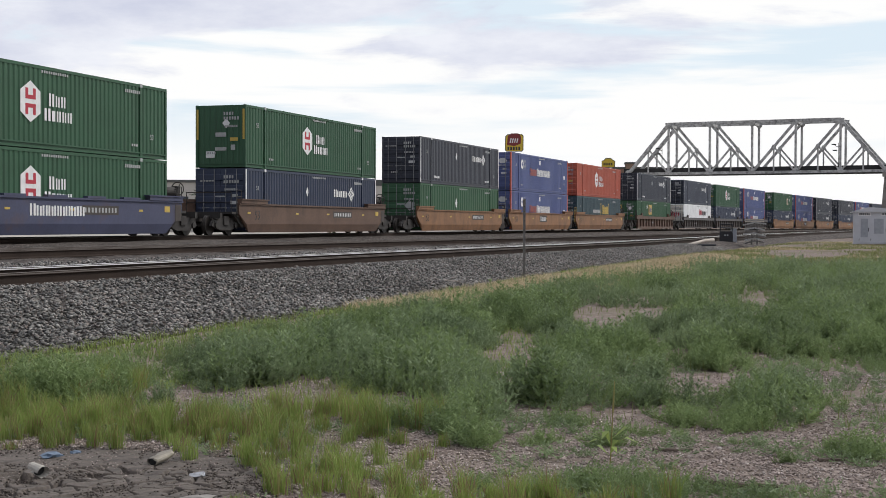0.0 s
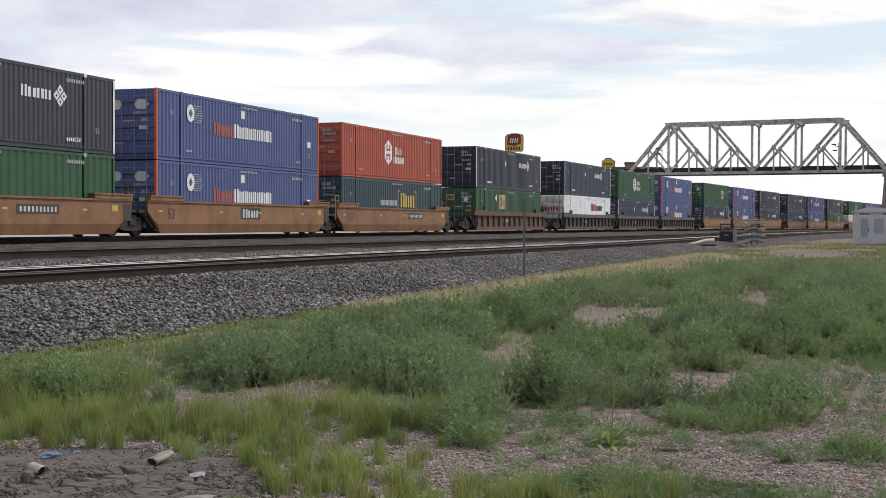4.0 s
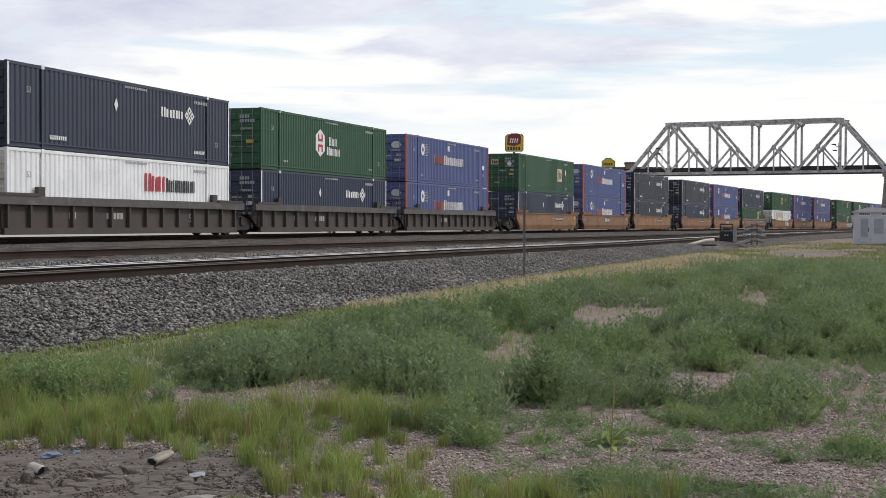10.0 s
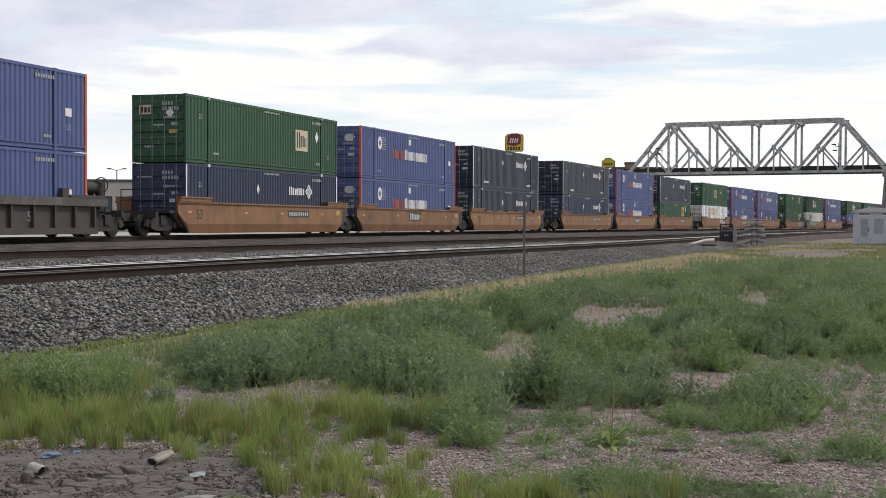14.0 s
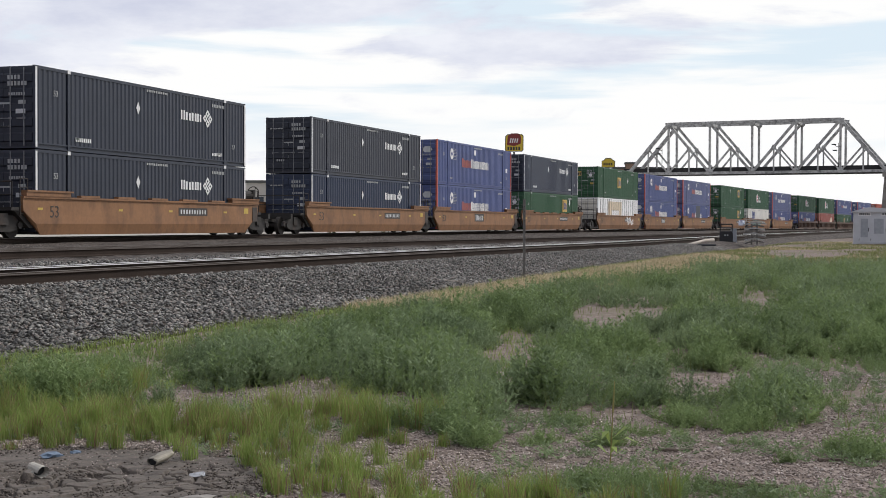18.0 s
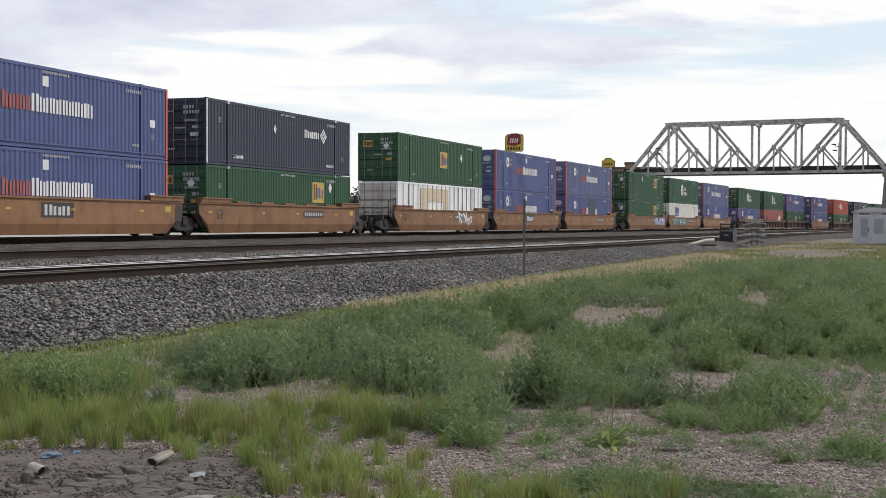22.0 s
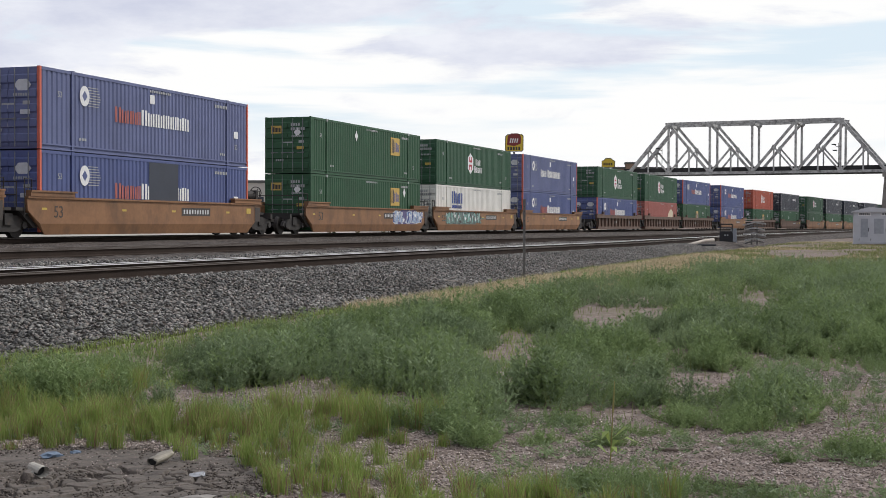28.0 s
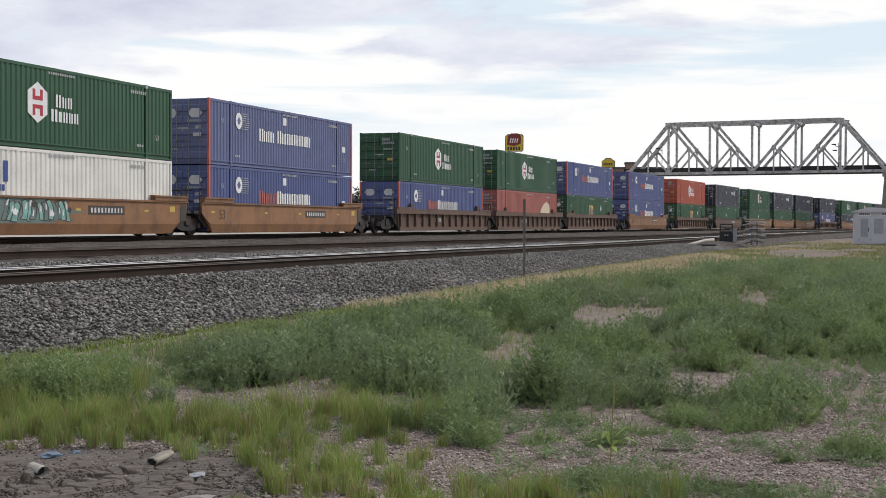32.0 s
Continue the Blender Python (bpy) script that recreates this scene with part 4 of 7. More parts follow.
# s16, car kind, outer ends (left, right), upper load, lower load, extras
TRAIN = [
    (-209.4, "blue", 0, 1, "hub", "hub", None), (-186.1, "brown", 1, 1, "hubf", "un", None),
    (-162.6, "plain", 1, 0, "uc", "g", None), (-143.3, "word", 0, 0, "p", "p", None), (-124.1, "plain", 0, 1, "hubo", "t", None),
    (-100.8, "rib_brown", 1, 1, "us", "eo", None),
    (-77.4, "rib_grey", 1, 0, "ub", "x", None), (-58.0, "rib_grey", 0, 0, "hub", "un", None), (-38.5, "rib_grey", 0, 1, "p", "p", None),
    (-14.9, "plain", 1, 0, "ew", "un", None), (4.6, "word", 0, 0, "p", "p", None), (24.5, "plain", 0, 1, "us", "us", None),
    (48.05, "plain", 1, 0, "uc", "un", None), (67.3, "word", 0, 0, "p", "p", None), (86.8, "plain", 0, 1, "ub", "ey", None),
    (110.2, "plain", 1, 0, "e", "w", (2.6, 5.6, 3, "pale")), (129.6, "word", 0, 0, "p", "p", None), (149.0, "plain", 0, 1, "pq", "pp", None),
    (172.2, "plain", 1, 0, "ez", "ey", (3.0, 7.9, 5, "blue")), (191.4, "plain", 0, 0, "hub", "c", (-6.9, 0.6, 8, "mint")), (210.8, "plain", 0, 1, "pf", "p", None),
    (234.2, "rib_brown", 1, 0, "hub", "p", None), (253.7, "rib_brown", 0, 0, "hub", "r", None), (273.1, "rib_brown", 0, 1, "p", "e", None),
    (296.3, "plain", 1, 1, "p", "p", None), (319.3, "rib_brown", 1, 1, "hubo", "e", None), (342.3, "brown", 1, 1, "uc", "g", None),
    (366.0, "plain", 1, 0, "hub", "g", None), (385.6, "plain", 0, 0, "uc", "g", None), (405.0, "plain", 0, 1, "us", "g", None),
    (428.4, "rib_brown", 1, 1, "us", "p", None), (451.8, "plain", 1, 0, "hub", "us", None), (471.2, "plain", 0, 0, "hub", "un", None),
    (490.6, "plain", 0, 1, "uc", "us", None), (514.0, "plain", 1, 0, "uc", "e", None), (533.4, "word", 0, 0, "us", "us", None), (552.8, "plain", 0, 1, "hub", "uc", None),
]
MOVING = []


def build_train():
    liveries = build_liveries()
    meshes = (truck_mesh(), wheelset_mesh())
    used = set()
    sprays = {"pale": M_DULL, "blue": M_SKYSPRAY, "mint": M_MINT}
    for s16, kind_, lo, ro, up, low, extra in TRAIN:
        spray = (*extra[:3], sprays[extra[3]]) if extra else None
        if kind_ in ("plain", "word"):
            car = smooth_car(M_ORANGE, "yellow-brown smooth-sided well car loaded with two containers" if not spray else "yellow-brown well car with graffiti on its side", meshes, kind_, lo, ro, spray, up == "hubo", s16 in (24.5, 86.8))
        elif kind_ == "brown":
            car = smooth_car(M_BROWN, "grimy dark brown smooth-sided well car", meshes, "plain", lo, ro)
        elif kind_ == "blue":
            car = smooth_car(M_BLUE_CAR, "navy blue well car streaked with rust", meshes, "plain", lo, ro, tabs=True)
            bm = bmesh.new()
            lettering(bm, -1.6, 0.78, 0.42, [0.34, 0.3, 0.3, 0.3, 0.3, 0.3, 0.3, 0.3, 0.16, 0.3], -1.484, 0.05)
            part("lettering", bm, M_WHITE, car, "white blocks of lettering")
        else:
            car = ribbed_car(M_BROWN if kind_ == "rib_brown" else M_GREY_CAR, "rusty brown ribbed-side well car" if kind_ == "rib_brown" else "dark grey ribbed-side well car", meshes, lo, ro)
        MOVING.append((car, s16, 0.0))
        for key, z in ((low, 0.20), (up, 0.20 + HH + 0.036)):
            c = liveries[key]
            if key in used:
                c = copy_thing(c, unit_pose(s16, 0, z))
            used.add(key)
            MOVING.append((c, s16, z))


def motions():
    """The whole train rolls by at an almost steady pace."""
    for ob, s16, z in MOVING:
        walk(ob, [(t, unit_pose(s16, t, z)) for t in range(0, 33, 2)])

# ---- the ground: one sheet to the horizon, and the ballast bed on it ----
def lumps(x, y, size, seed):
    """Smooth value noise for arrays, 0 to 1."""
    x, y = np.asarray(x) / size, np.asarray(y) / size
    xi, yi = np.floor(x).astype(np.int64), np.floor(y).astype(np.int64)
    fx, fy = x - xi, y - yi
    fx, fy = fx * fx * (3 - 2 * fx), fy * fy * (3 - 2 * fy)

    def h(i, j):
        n = (i * 374761393 + j * 668265263 + seed * 974711) & 0xFFFFFFFF
        n = ((n ^ (n >> 13)) * 1274126177) & 0xFFFFFFFF
        return ((n ^ (n >> 16)) & 0xFFFF) / 65535.0
    return (h(xi, yi) * (1 - fx) + h(xi + 1, yi) * fx) * (1 - fy) + (h(xi, yi + 1) * (1 - fx) + h(xi + 1, yi + 1) * fx) * fy


def edge_q(s):
    """Where the ballast meets the field."""
    return 21.6 + 0.012 * np.clip(s + 30, 0, 60) + 0.25 * (lumps(s, s * 0, 2.3, 5) - 0.5)


BED_Q = (-9.0, -4.6, -2.2, 2.2, 5.0, 9.2, 15.2, 17.4, 18.7)
BED_Z = (-0.02, 0.28, 0.47, 0.47, 0.40, 0.42, 0.40, 0.33, 0.30)


def bed_z(q, s):
    """Height of the ballast's surface."""
    shift = np.where(q > 9.0, 0.0657 * np.clip(s, -60, 13), 0.0)
    e = edge_q(s)
    shoulder = 20.1 + 0.0657 * np.clip(s, -60, 13)
    base = np.interp(q - shift, BED_Q, BED_Z)
    k = np.clip((q - shoulder) / np.maximum(e - shoulder, 0.6), 0, 1)
    return np.where(q > shoulder, 0.31 * (1 - k) - 0.03 * k, base) + dip(s) * 0.8


def field_z(x, y):
    """Height of the bare ground."""
    q, s = track_q(x, y)
    z = 0.05 * (lumps(x, y, 2.2, 1) - 0.5) + 0.10 * (lumps(x, y, 9.0, 2) - 0.5)
    near = np.clip(1 - np.hypot(x, y) / 260.0, 0, 1)
    z = z * near
    inside = np.clip((edge_q(s) + 0.3 - q) / 1.2, 0, 1) * np.clip((q + 10.5) / 2.0, 0, 1) * (abs(s - 190) < 480)
    return z - 0.30 * inside + dip(s) * np.clip((s - 60) / 60, 0, 1) * np.clip(1 - abs(q) / 120, 0, 1)


def ground_material():
    mt = bpy.data.materials.new("gravelly_soil")
    mt.use_nodes = True
    nt = mt.node_tree
    N, L = nt.nodes.new, nt.links.new
    bs = nt.nodes["Principled BSDF"]
    bs.inputs["Roughness"].default_value = 0.95
    co = N("ShaderNodeTexCoord")
    vor = N("ShaderNodeTexVoronoi")
    vor.inputs["Scale"].default_value = 30.0
    vor2 = N("ShaderNodeTexVoronoi")
    vor2.inputs["Scale"].default_value = 75.0
    big = N("ShaderNodeTexNoise")
    big.inputs["Scale"].default_value, big.inputs["Detail"].default_value = 0.45, 7.0
    med = N("ShaderNodeTexNoise")
    med.inputs["Scale"].default_value, med.inputs["Detail"].default_value = 6.0, 8.0
    for n in (vor, vor2, big, med):
        L(co.outputs["Object"], n.inputs[0])
    stone = N("ShaderNodeValToRGB")
    e = stone.color_ramp.elements
    e[0].position, e[0].color = 0.0, (0.15, 0.12, 0.104, 1)
    e[1].position, e[1].color = 1.0, (0.34, 0.282, 0.25, 1)
    sp = N("ShaderNodeSeparateColor")
    L(vor.outputs["Color"], sp.inputs[0])
    L(sp.outputs[0], stone.inputs[0])
    soil = N("ShaderNodeMix")
    soil.data_type = "RGBA"
    soil.inputs[6].default_value = (0.17, 0.135, 0.113, 1)
    L(stone.outputs[0], soil.inputs[7])
    mr = N("ShaderNodeMapRange")
    mr.inputs["From Min"].default_value, mr.inputs["From Max"].default_value = 0.36, 0.56
    L(med.outputs["Fac"], mr.inputs["Value"])
    L(mr.outputs[0], soil.inputs[0])
    grass = N("ShaderNodeMix")
    grass.data_type = "RGBA"
    grass.inputs[7].default_value = (0.13, 0.125, 0.065, 1)
    gm = N("ShaderNodeMapRange")
    gm.inputs["From Min"].default_value, gm.inputs["From Max"].default_value = 0.50, 0.68
    gm.inputs["To Max"].default_value = 0.7
    L(big.outputs["Fac"], gm.inputs["Value"])
    L(gm.outputs[0], grass.inputs[0])
    L(soil.outputs[2], grass.inputs[6])
    L(grass.outputs[2], bs.inputs["Base Color"])
    bp = N("ShaderNodeBump")
    bp.inputs["Strength"].default_value, bp.inputs["Distance"].default_value = 0.6, 0.015
    inv = N("ShaderNodeMath")
    inv.operation = "SUBTRACT"
    inv.inputs[0].default_value = 1.0
    L(vor.outputs["Distance"], inv.inputs[1])
    L(inv.outputs[0], bp.inputs["Height"])
    L(bp.outputs[0], bs.inputs["Normal"])
    return mt


def ballast_material():
    mt = bpy.data.materials.new("grey_ballast")
    mt.use_nodes = True
    nt = mt.node_tree
    N, L = nt.nodes.new, nt.links.new
    bs = nt.nodes["Principled BSDF"]
    bs.inputs["Roughness"].default_value = 0.85
    co = N("ShaderNodeTexCoord")
    vor = N("ShaderNodeTexVoronoi")
    vor.inputs["Scale"].default_value = 17.0
    L(co.outputs["Object"], vor.inputs[0])
    geo = N("ShaderNodeNewGeometry")
    sp = N("ShaderNodeSeparateColor")
    L(vor.outputs["Color"], sp.inputs[0])
    m = N("ShaderNodeMath")
    m.operation = "ADD"
    L(sp.outputs[0], m.inputs[0])
    L(geo.outputs["Random Per Island"], m.inputs[1])
    fr = N("ShaderNodeMath")
    fr.operation = "FRACT"
    L(m.outputs[0], fr.inputs[0])
    ramp = N("ShaderNodeValToRGB")
    e = ramp.color_ramp.elements
    e[0].position, e[0].color = 0.0, (0.085, 0.083, 0.082, 1)
    e[1].position, e[1].color = 1.0, (0.40, 0.39, 0.365, 1)
    k = e.new(0.55)
    k.color = (0.22, 0.217, 0.204, 1)
    k = e.new(0.80)
    k.color = (0.235, 0.20, 0.18, 1)
    L(fr.outputs[0], ramp.inputs[0])
    n = N("ShaderNodeTexNoise")
    n.inputs["Scale"].default_value, n.inputs["Detail"].default_value = 0.35, 4.0
    L(co.outputs["Object"], n.inputs[0])
    mr = N("ShaderNodeMapRange")
    mr.inputs["From Min"].default_value, mr.inputs["From Max"].default_value = 0.3, 0.7
    mr.inputs["To Min"].default_value, mr.inputs["To Max"].default_value = 0.8, 1.2
    L(n.outputs["Fac"], mr.inputs["Value"])
    sc = N("ShaderNodeVectorMath")
    sc.operation = "SCALE"
    L(ramp.outputs[0], sc.inputs[0])
    L(mr.outputs[0], sc.inputs["Scale"])
    L(sc.outputs[0], bs.inputs["Base Color"])
    bp = N("ShaderNodeBump")
    bp.inputs["Strength"].default_value, bp.inputs["Distance"].default_value = 0.8, 0.03
    inv = N("ShaderNodeMath")
    inv.operation = "SUBTRACT"
    inv.inputs[0].default_value = 1.0
    L(vor.outputs["Distance"], inv.inputs[1])
    L(inv.outputs[0], bp.inputs["Height"])
    L(bp.outputs[0], bs.inputs["Normal"])
    return mt


M_GROUND, M_BALLAST = ground_material(), ballast_material()
M_BED = M_BALLAST.copy()
M_BED.name = "oily_brown_ballast"
for _nd in M_BED.node_tree.nodes:
    if _nd.type == "VALTORGB":
        for _el, _c in zip(_nd.color_ramp.elements, ((0.034, 0.030, 0.028, 1), (0.082, 0.073, 0.067, 1), (0.115, 0.092, 0.080, 1), (0.21, 0.19, 0.178, 1))):
            _el.color = _c


for _m in (M_BED, M_BALLAST, M_GROUND, M_TIE, M_LOT, M_RAIL, M_RAIL_DULL):
    _m.node_tree.nodes["Principled BSDF"].inputs["Specular IOR Level"].default_value = 0.08


def grid_faces(nx, ny):
    i = np.arange(nx - 1)[:, None] * ny + np.arange(ny - 1)[None, :]
    i = i.ravel()
    return np.stack([i, i + ny, i + ny + 1, i + 1], axis=1)


def build_ground():
    def lines(lo, hi, step, far):
        a, out, v, d = np.arange(lo, hi + step / 2, step), [], hi, step
        while v < far:
            d *= 1.35
            v += d
            out.append(v)
        left, v, d = [], lo, step
        while v > -far:
            d *= 1.35
            v -= d
            left.append(v)
        return np.concatenate([left[::-1], a, out])
    xs, ys = lines(-26, 34, 0.4, 4000), lines(-4, 100, 0.4, 4000)
    X, Y = np.meshgrid(xs, ys, indexing="ij")
    Z = field_z(X, Y) - 0.05 * np.clip(mud(X, Y) * 4 - 0.4, 0, 1)
    sheet("ground", np.stack([X, Y, Z], -1).reshape(-1, 3), grid_faces(len(xs), len(ys)), M_GROUND, "pale pinkish gravelly soil with sparse weeds", "ground", "structure")
    ss = np.concatenate([np.arange(-120, -44, 2.0), np.arange(-44, 40, 0.3), np.arange(40, 480, 2.0)])
    ks = np.linspace(0, 1, 90)
    S, K = np.meshgrid(ss, ks, indexing="ij")
    Q = -9.0 + (edge_q(S) + 0.15 + 9.0) * K
    BX, BY, _ = on_track(S, Q)
    BZ = bed_z(Q, S) + 0.03 * (lumps(BX, BY, 0.35, 7) - 0.5) + 0.05 * (lumps(BX, BY, 1.6, 8) - 0.5)
    sheet("ballast_bed", np.stack([BX, BY, BZ], -1).reshape(-1, 3), grid_faces(len(ss), len(ks)), M_BED, "bed of crushed grey ballast under the tracks", "ballast", "structure")


def build_lot():
    """Pale gravel yard beyond the main track."""
    ss, ks = np.arange(-80, 300, 4.0), np.linspace(-64.0, -11.5, 16)
    S, Q = np.meshgrid(ss, ks, indexing="ij")
    X, Y, _ = on_track(S, Q)
    Z = 0.06 + dip(S) * 0.8 + 0 * X
    sheet("service_yard", np.stack([X, Y, Z], -1).reshape(-1, 3), grid_faces(len(ss), len(ks)), M_LOT, "pale gravel yard beyond the tracks", "yard", "structure")


# ---- the truss bridge over the tracks ----
def build_bridge():
    A, B = Vector((36.3, 265.3, 0)), Vector((79.9, 244.0, 0))
    d = (B - A)
    span = d.length
    d.normalize()
    n = Vector((-d.y, d.x, 0))
    rz = math.degrees(math.atan2(d.y, d.x))
    br = thing("truss_bridge", "grey riveted steel through-truss bridge over the tracks", "bridge", m=pose(A.x, A.y, 0, 0, 0, rz))
    z0, z1, w = 11.1, 20.55, 5.6
    p = span / 6
    for y in (0, w):
        def pt(i, z):
            return (i * p, y, z)
        members = [("bottom_chord", pt(0, z0), pt(6, z0), 0.5, 0.5), ("top_chord", pt(1, z1 + 0.08), pt(5, z1 + 0.08), 0.60, 0.54), ("end_post", pt(0, z0), pt(1, z1), 0.6, 0.6), ("end_post", pt(6, z0), pt(5, z1), 0.6, 0.6)]
        for i in range(1, 6):
            members.append(("vertical", pt(i, z0), pt(i, z1), 0.42, 0.38))
        for a, b in ((1, 2), (2, 3), (4, 3), (5, 4)):
            members.append(("diagonal", pt(a, z1), pt(b, z0), 0.45, 0.46))
        zm = (z0 + z1) / 2
        for a, b, c in ((1, 2, 1), (2, 3, 2), (4, 3, 4), (5, 4, 5), (1, 0, 1), (5, 6, 5)):
            m = (a + b) / 2
            members.append(("hanger", pt(m, z0), pt(m, zm), 0.24, 0.26))
            members.append(("sub_strut", pt(c, z0), pt(m, zm), 0.26, 0.30))
        for name, a, b, ww, hh in members:
            bm = bmesh.new()
            up = (0, 1, 0)
            beam(bm, a, b, hh, ww, up)
            part(name, bm, M_TRUSS, br)
        for i in range(0, 7):
            for z, k in (((z0, 1), (z1, -1)) if 0 < i < 6 else ((z0, 1),)):
                bm = bmesh.new()
                prism(bm, [(i * p - 0.62, z - 0.28 * k), (i * p + 0.62, z - 0.28 * k), (i * p + 0.50, z + 0.45 * k), (i * p + 0.2, z + 0.75 * k), (i * p - 0.2, z + 0.75 * k), (i * p - 0.50, z + 0.45 * k)], "y", y - 0.32, y + 0.32)
                part("gusset_plate", bm, M_TRUSS, br)
        for m in (0.5, 1.5, 2.5, 3.5, 4.5, 5.5):
            bm = bmesh.new()
            prism(bm, [(m * p - 0.40, zm - 0.12), (m * p - 0.12, zm - 0.42), (m * p + 0.12, zm - 0.42), (m * p + 0.40, zm - 0.12), (m * p + 0.2, zm + 0.36), (m * p - 0.2, zm + 0.36)], "y", y - 0.28, y + 0.28)
            part("gusset_plate", bm, M_TRUSS, br)
        part("deck_girder", boxes((-1, span + 1, y * 0.8 + 0.2, y * 0.8 + 0.7, z0 - 0.1, z0 + 1.05)), M_GIRDER, br, "black plate girder along the deck")
    part("deck", boxes((-1.5, span + 1.5, 0.3, w - 0.3, z0 - 0.35, z0 + 0.05)), M_GIRDER, br)
    for i in range(1, 6):
        part("sway_brace", boxes((i * p - 0.2, i * p + 0.2, 0, w, z1 - 0.5, z1)), M_TRUSS, br)
    for i in (0.82, 4.95):
        bm = bmesh.new()
        rod(bm, (i * p, 0.5, z0), (i * p, 0.5, z0 + 5.2), 0.06, 6)
        rod(bm, (i * p, 0.5, z0 + 4.4), (i * p - 0.9, 0.5, z0 + 4.9), 0.05, 6)
        box(bm, i * p - 1.2, i * p - 0.5, 0.4, 0.6, z0 + 4.85, z0 + 5.05)
        box(bm, i * p - 1.0, i * p - 0.3, 0.4, 0.6, z0 + 3.75, z0 + 3.95)
        part("bridge_lamp", bm, M_GIRDER, br)
    # approach pier on the near right and abutments
    pier = thing("bridge_pier", "weathered concrete bridge pier", "pier", m=pose(B.x + 0.4 * d.x, B.y + 0.4 * d.y, 0, 0, 0, rz))
    bm = bmesh.new()
    prism(bm, [(-1.4, 0), (3.2, 0), (2.6, 10.0), (-0.6, 10.0)], "y", -1.0, w + 1.0)
    box(bm, -0.9, 3.0, -1.4, w + 1.4, 10.0, 10.76)
    part("shaft", bm, M_CONCRETE, pier)
    pier = thing("bridge_pier", "weathered concrete bridge pier", "pier", m=pose(A.x - 0.6 * d.x, A.y - 0.6 * d.y, 0, 0, 0, rz))
    bm = bmesh.new()
    prism(bm, [(-3.2, 0), (1.2, 0), (0.6, 10.0), (-2.6, 10.0)], "y", -1.0, w + 1.0)
    box(bm, -3.0, 0.9, -1.4, w + 1.4, 10.0, 10.76)
    part("shaft", bm, M_CONCRETE, pier)


# ---- loose ballast stones ----
def stone_cloud(px, py, pz, size, rng, flat=0.85):
    """Many small angular stones as octahedra with uneven corners: verts and triangles."""
    n = len(px)
    base = np.array([(1, 0, 0), (-1, 0, 0), (0, 1, 0), (0, -1, 0), (0, 0, 1), (0, 0, -1)], float)
    tri = np.array([(0, 2, 4), (2, 1, 4), (1, 3, 4), (3, 0, 4), (2, 0, 5), (1, 2, 5), (3, 1, 5), (0, 3, 5)])
    v = base[None] * rng.uniform(0.55, 1.1, (n, 6, 1)) + rng.uniform(-0.28, 0.28, (n, 6, 3))
    v[:, :, 2] *= flat
    a = rng.uniform(0, 2 * np.pi, n)
    tilt = rng.uniform(-0.6, 0.6, n)
    c, s = np.cos(a)[:, None], np.sin(a)[:, None]
    x, y, z = v[..., 0] * 1.25, v[..., 1] * 0.9, v[..., 2]
    ct, st = np.cos(tilt)[:, None], np.sin(tilt)[:, None]
    x, z = x * ct - z * st, x * st + z * ct
    v = np.stack([x * c - y * s, x * s + y * c, z], -1) * size[:, None, None]
    v += np.stack([px, py, pz], -1)[:, None, :]
    f = tri[None] + (np.arange(n) * 6)[:, None, None]
    return v.reshape(-1, 3), f.reshape(-1, 3)


def build_stones():
    rng = np.random.default_rng(3)
    n = 70000
    s = -37 + 62 * rng.random(n) ** 1.25
    lo = 18.69 + 0.0657 * s + 0.95
    q = lo + (edge_q(s) + 0.18 - lo) * rng.random(n)
    x, y, _ = on_track(s, q)
    z = bed_z(q, s) + 0.055 * rng.random(n)
    size = rng.uniform(0.023, 0.048, n) * (1 + 0.3 * (rng.random(n) > 0.93))
    v, f = stone_cloud(x, y, z, size, rng, 0.6)
    sheet("ballast_stones", v, f, M_BALLAST, "loose angular grey ballast stones on the shoulder", "ballast")
    # the crib and the strips between the near rails, sparser
    n = 26000
    s = -36 + 56 * rng.random(n) ** 1.2
    c = 18.69 + 0.0657 * s
    q = c + np.where(rng.random(n) < 0.2, rng.uniform(-0.62, 0.62, n), rng.uniform(-3.2, -0.85, n))
    x, y, _ = on_track(s, q)
    v, f = stone_cloud(x, y, bed_z(q, s) + 0.02 + 0.05 * rng.random(n), rng.uniform(0.028, 0.055, n), rng, 0.7)
    sheet("crib_stones", v, f, M_BALLAST, "grey ballast stones between the rails", "ballast")


# ---- the weedy field ----
def blob(x, y, cx, cy, rx, ry, turn=0.0):
    """1 inside a soft ellipse, 0 outside."""
    c, s = math.cos(turn), math.sin(turn)
    u, w = ((x - cx) * c + (y - cy) * s) / rx, (-(x - cx) * s + (y - cy) * c) / ry
    return np.clip(1.6 - (u * u + w * w) * 1.1, 0, 1)


OPEN = ((-1.15, 9.5, 0.55, 0.75, -0.3), (0.55, 10.8, 0.32, 0.6, 0), (3.3, 10.7, 0.6, 0.7, 0.0), (1.95, 16.8, 0.34, 1.2, -0.1), (2.6, 17.6, 0.32, 1.1, -0.1), (1.75, 15.6, 0.14, 0.5, 0),
        (5.0, 21.0, 0.36, 0.8, -0.2), (-0.55, 8.5, 0.35, 0.3, 0), (15.0, 56.0, 1.7, 9.0, -0.25))


def front_line(x, y):
    """Depth at which the tall weeds begin; the gravel lies open before it."""
    f = np.interp(x, (-2.6, -1.9, -1.5, -0.9, -0.4, 0.0, 0.1, 0.3, 0.45, 1.0, 1.7, 2.0, 2.4, 2.7, 3.6), (8.8, 9.0, 9.6, 9.9, 8.9, 8.2, 7.6, 7.5, 8.9, 8.5, 8.4, 8.3, 8.9, 9.6, 9.7))
    return f + 0.7 * (lumps(x, y, 0.45, 71) - 0.5)


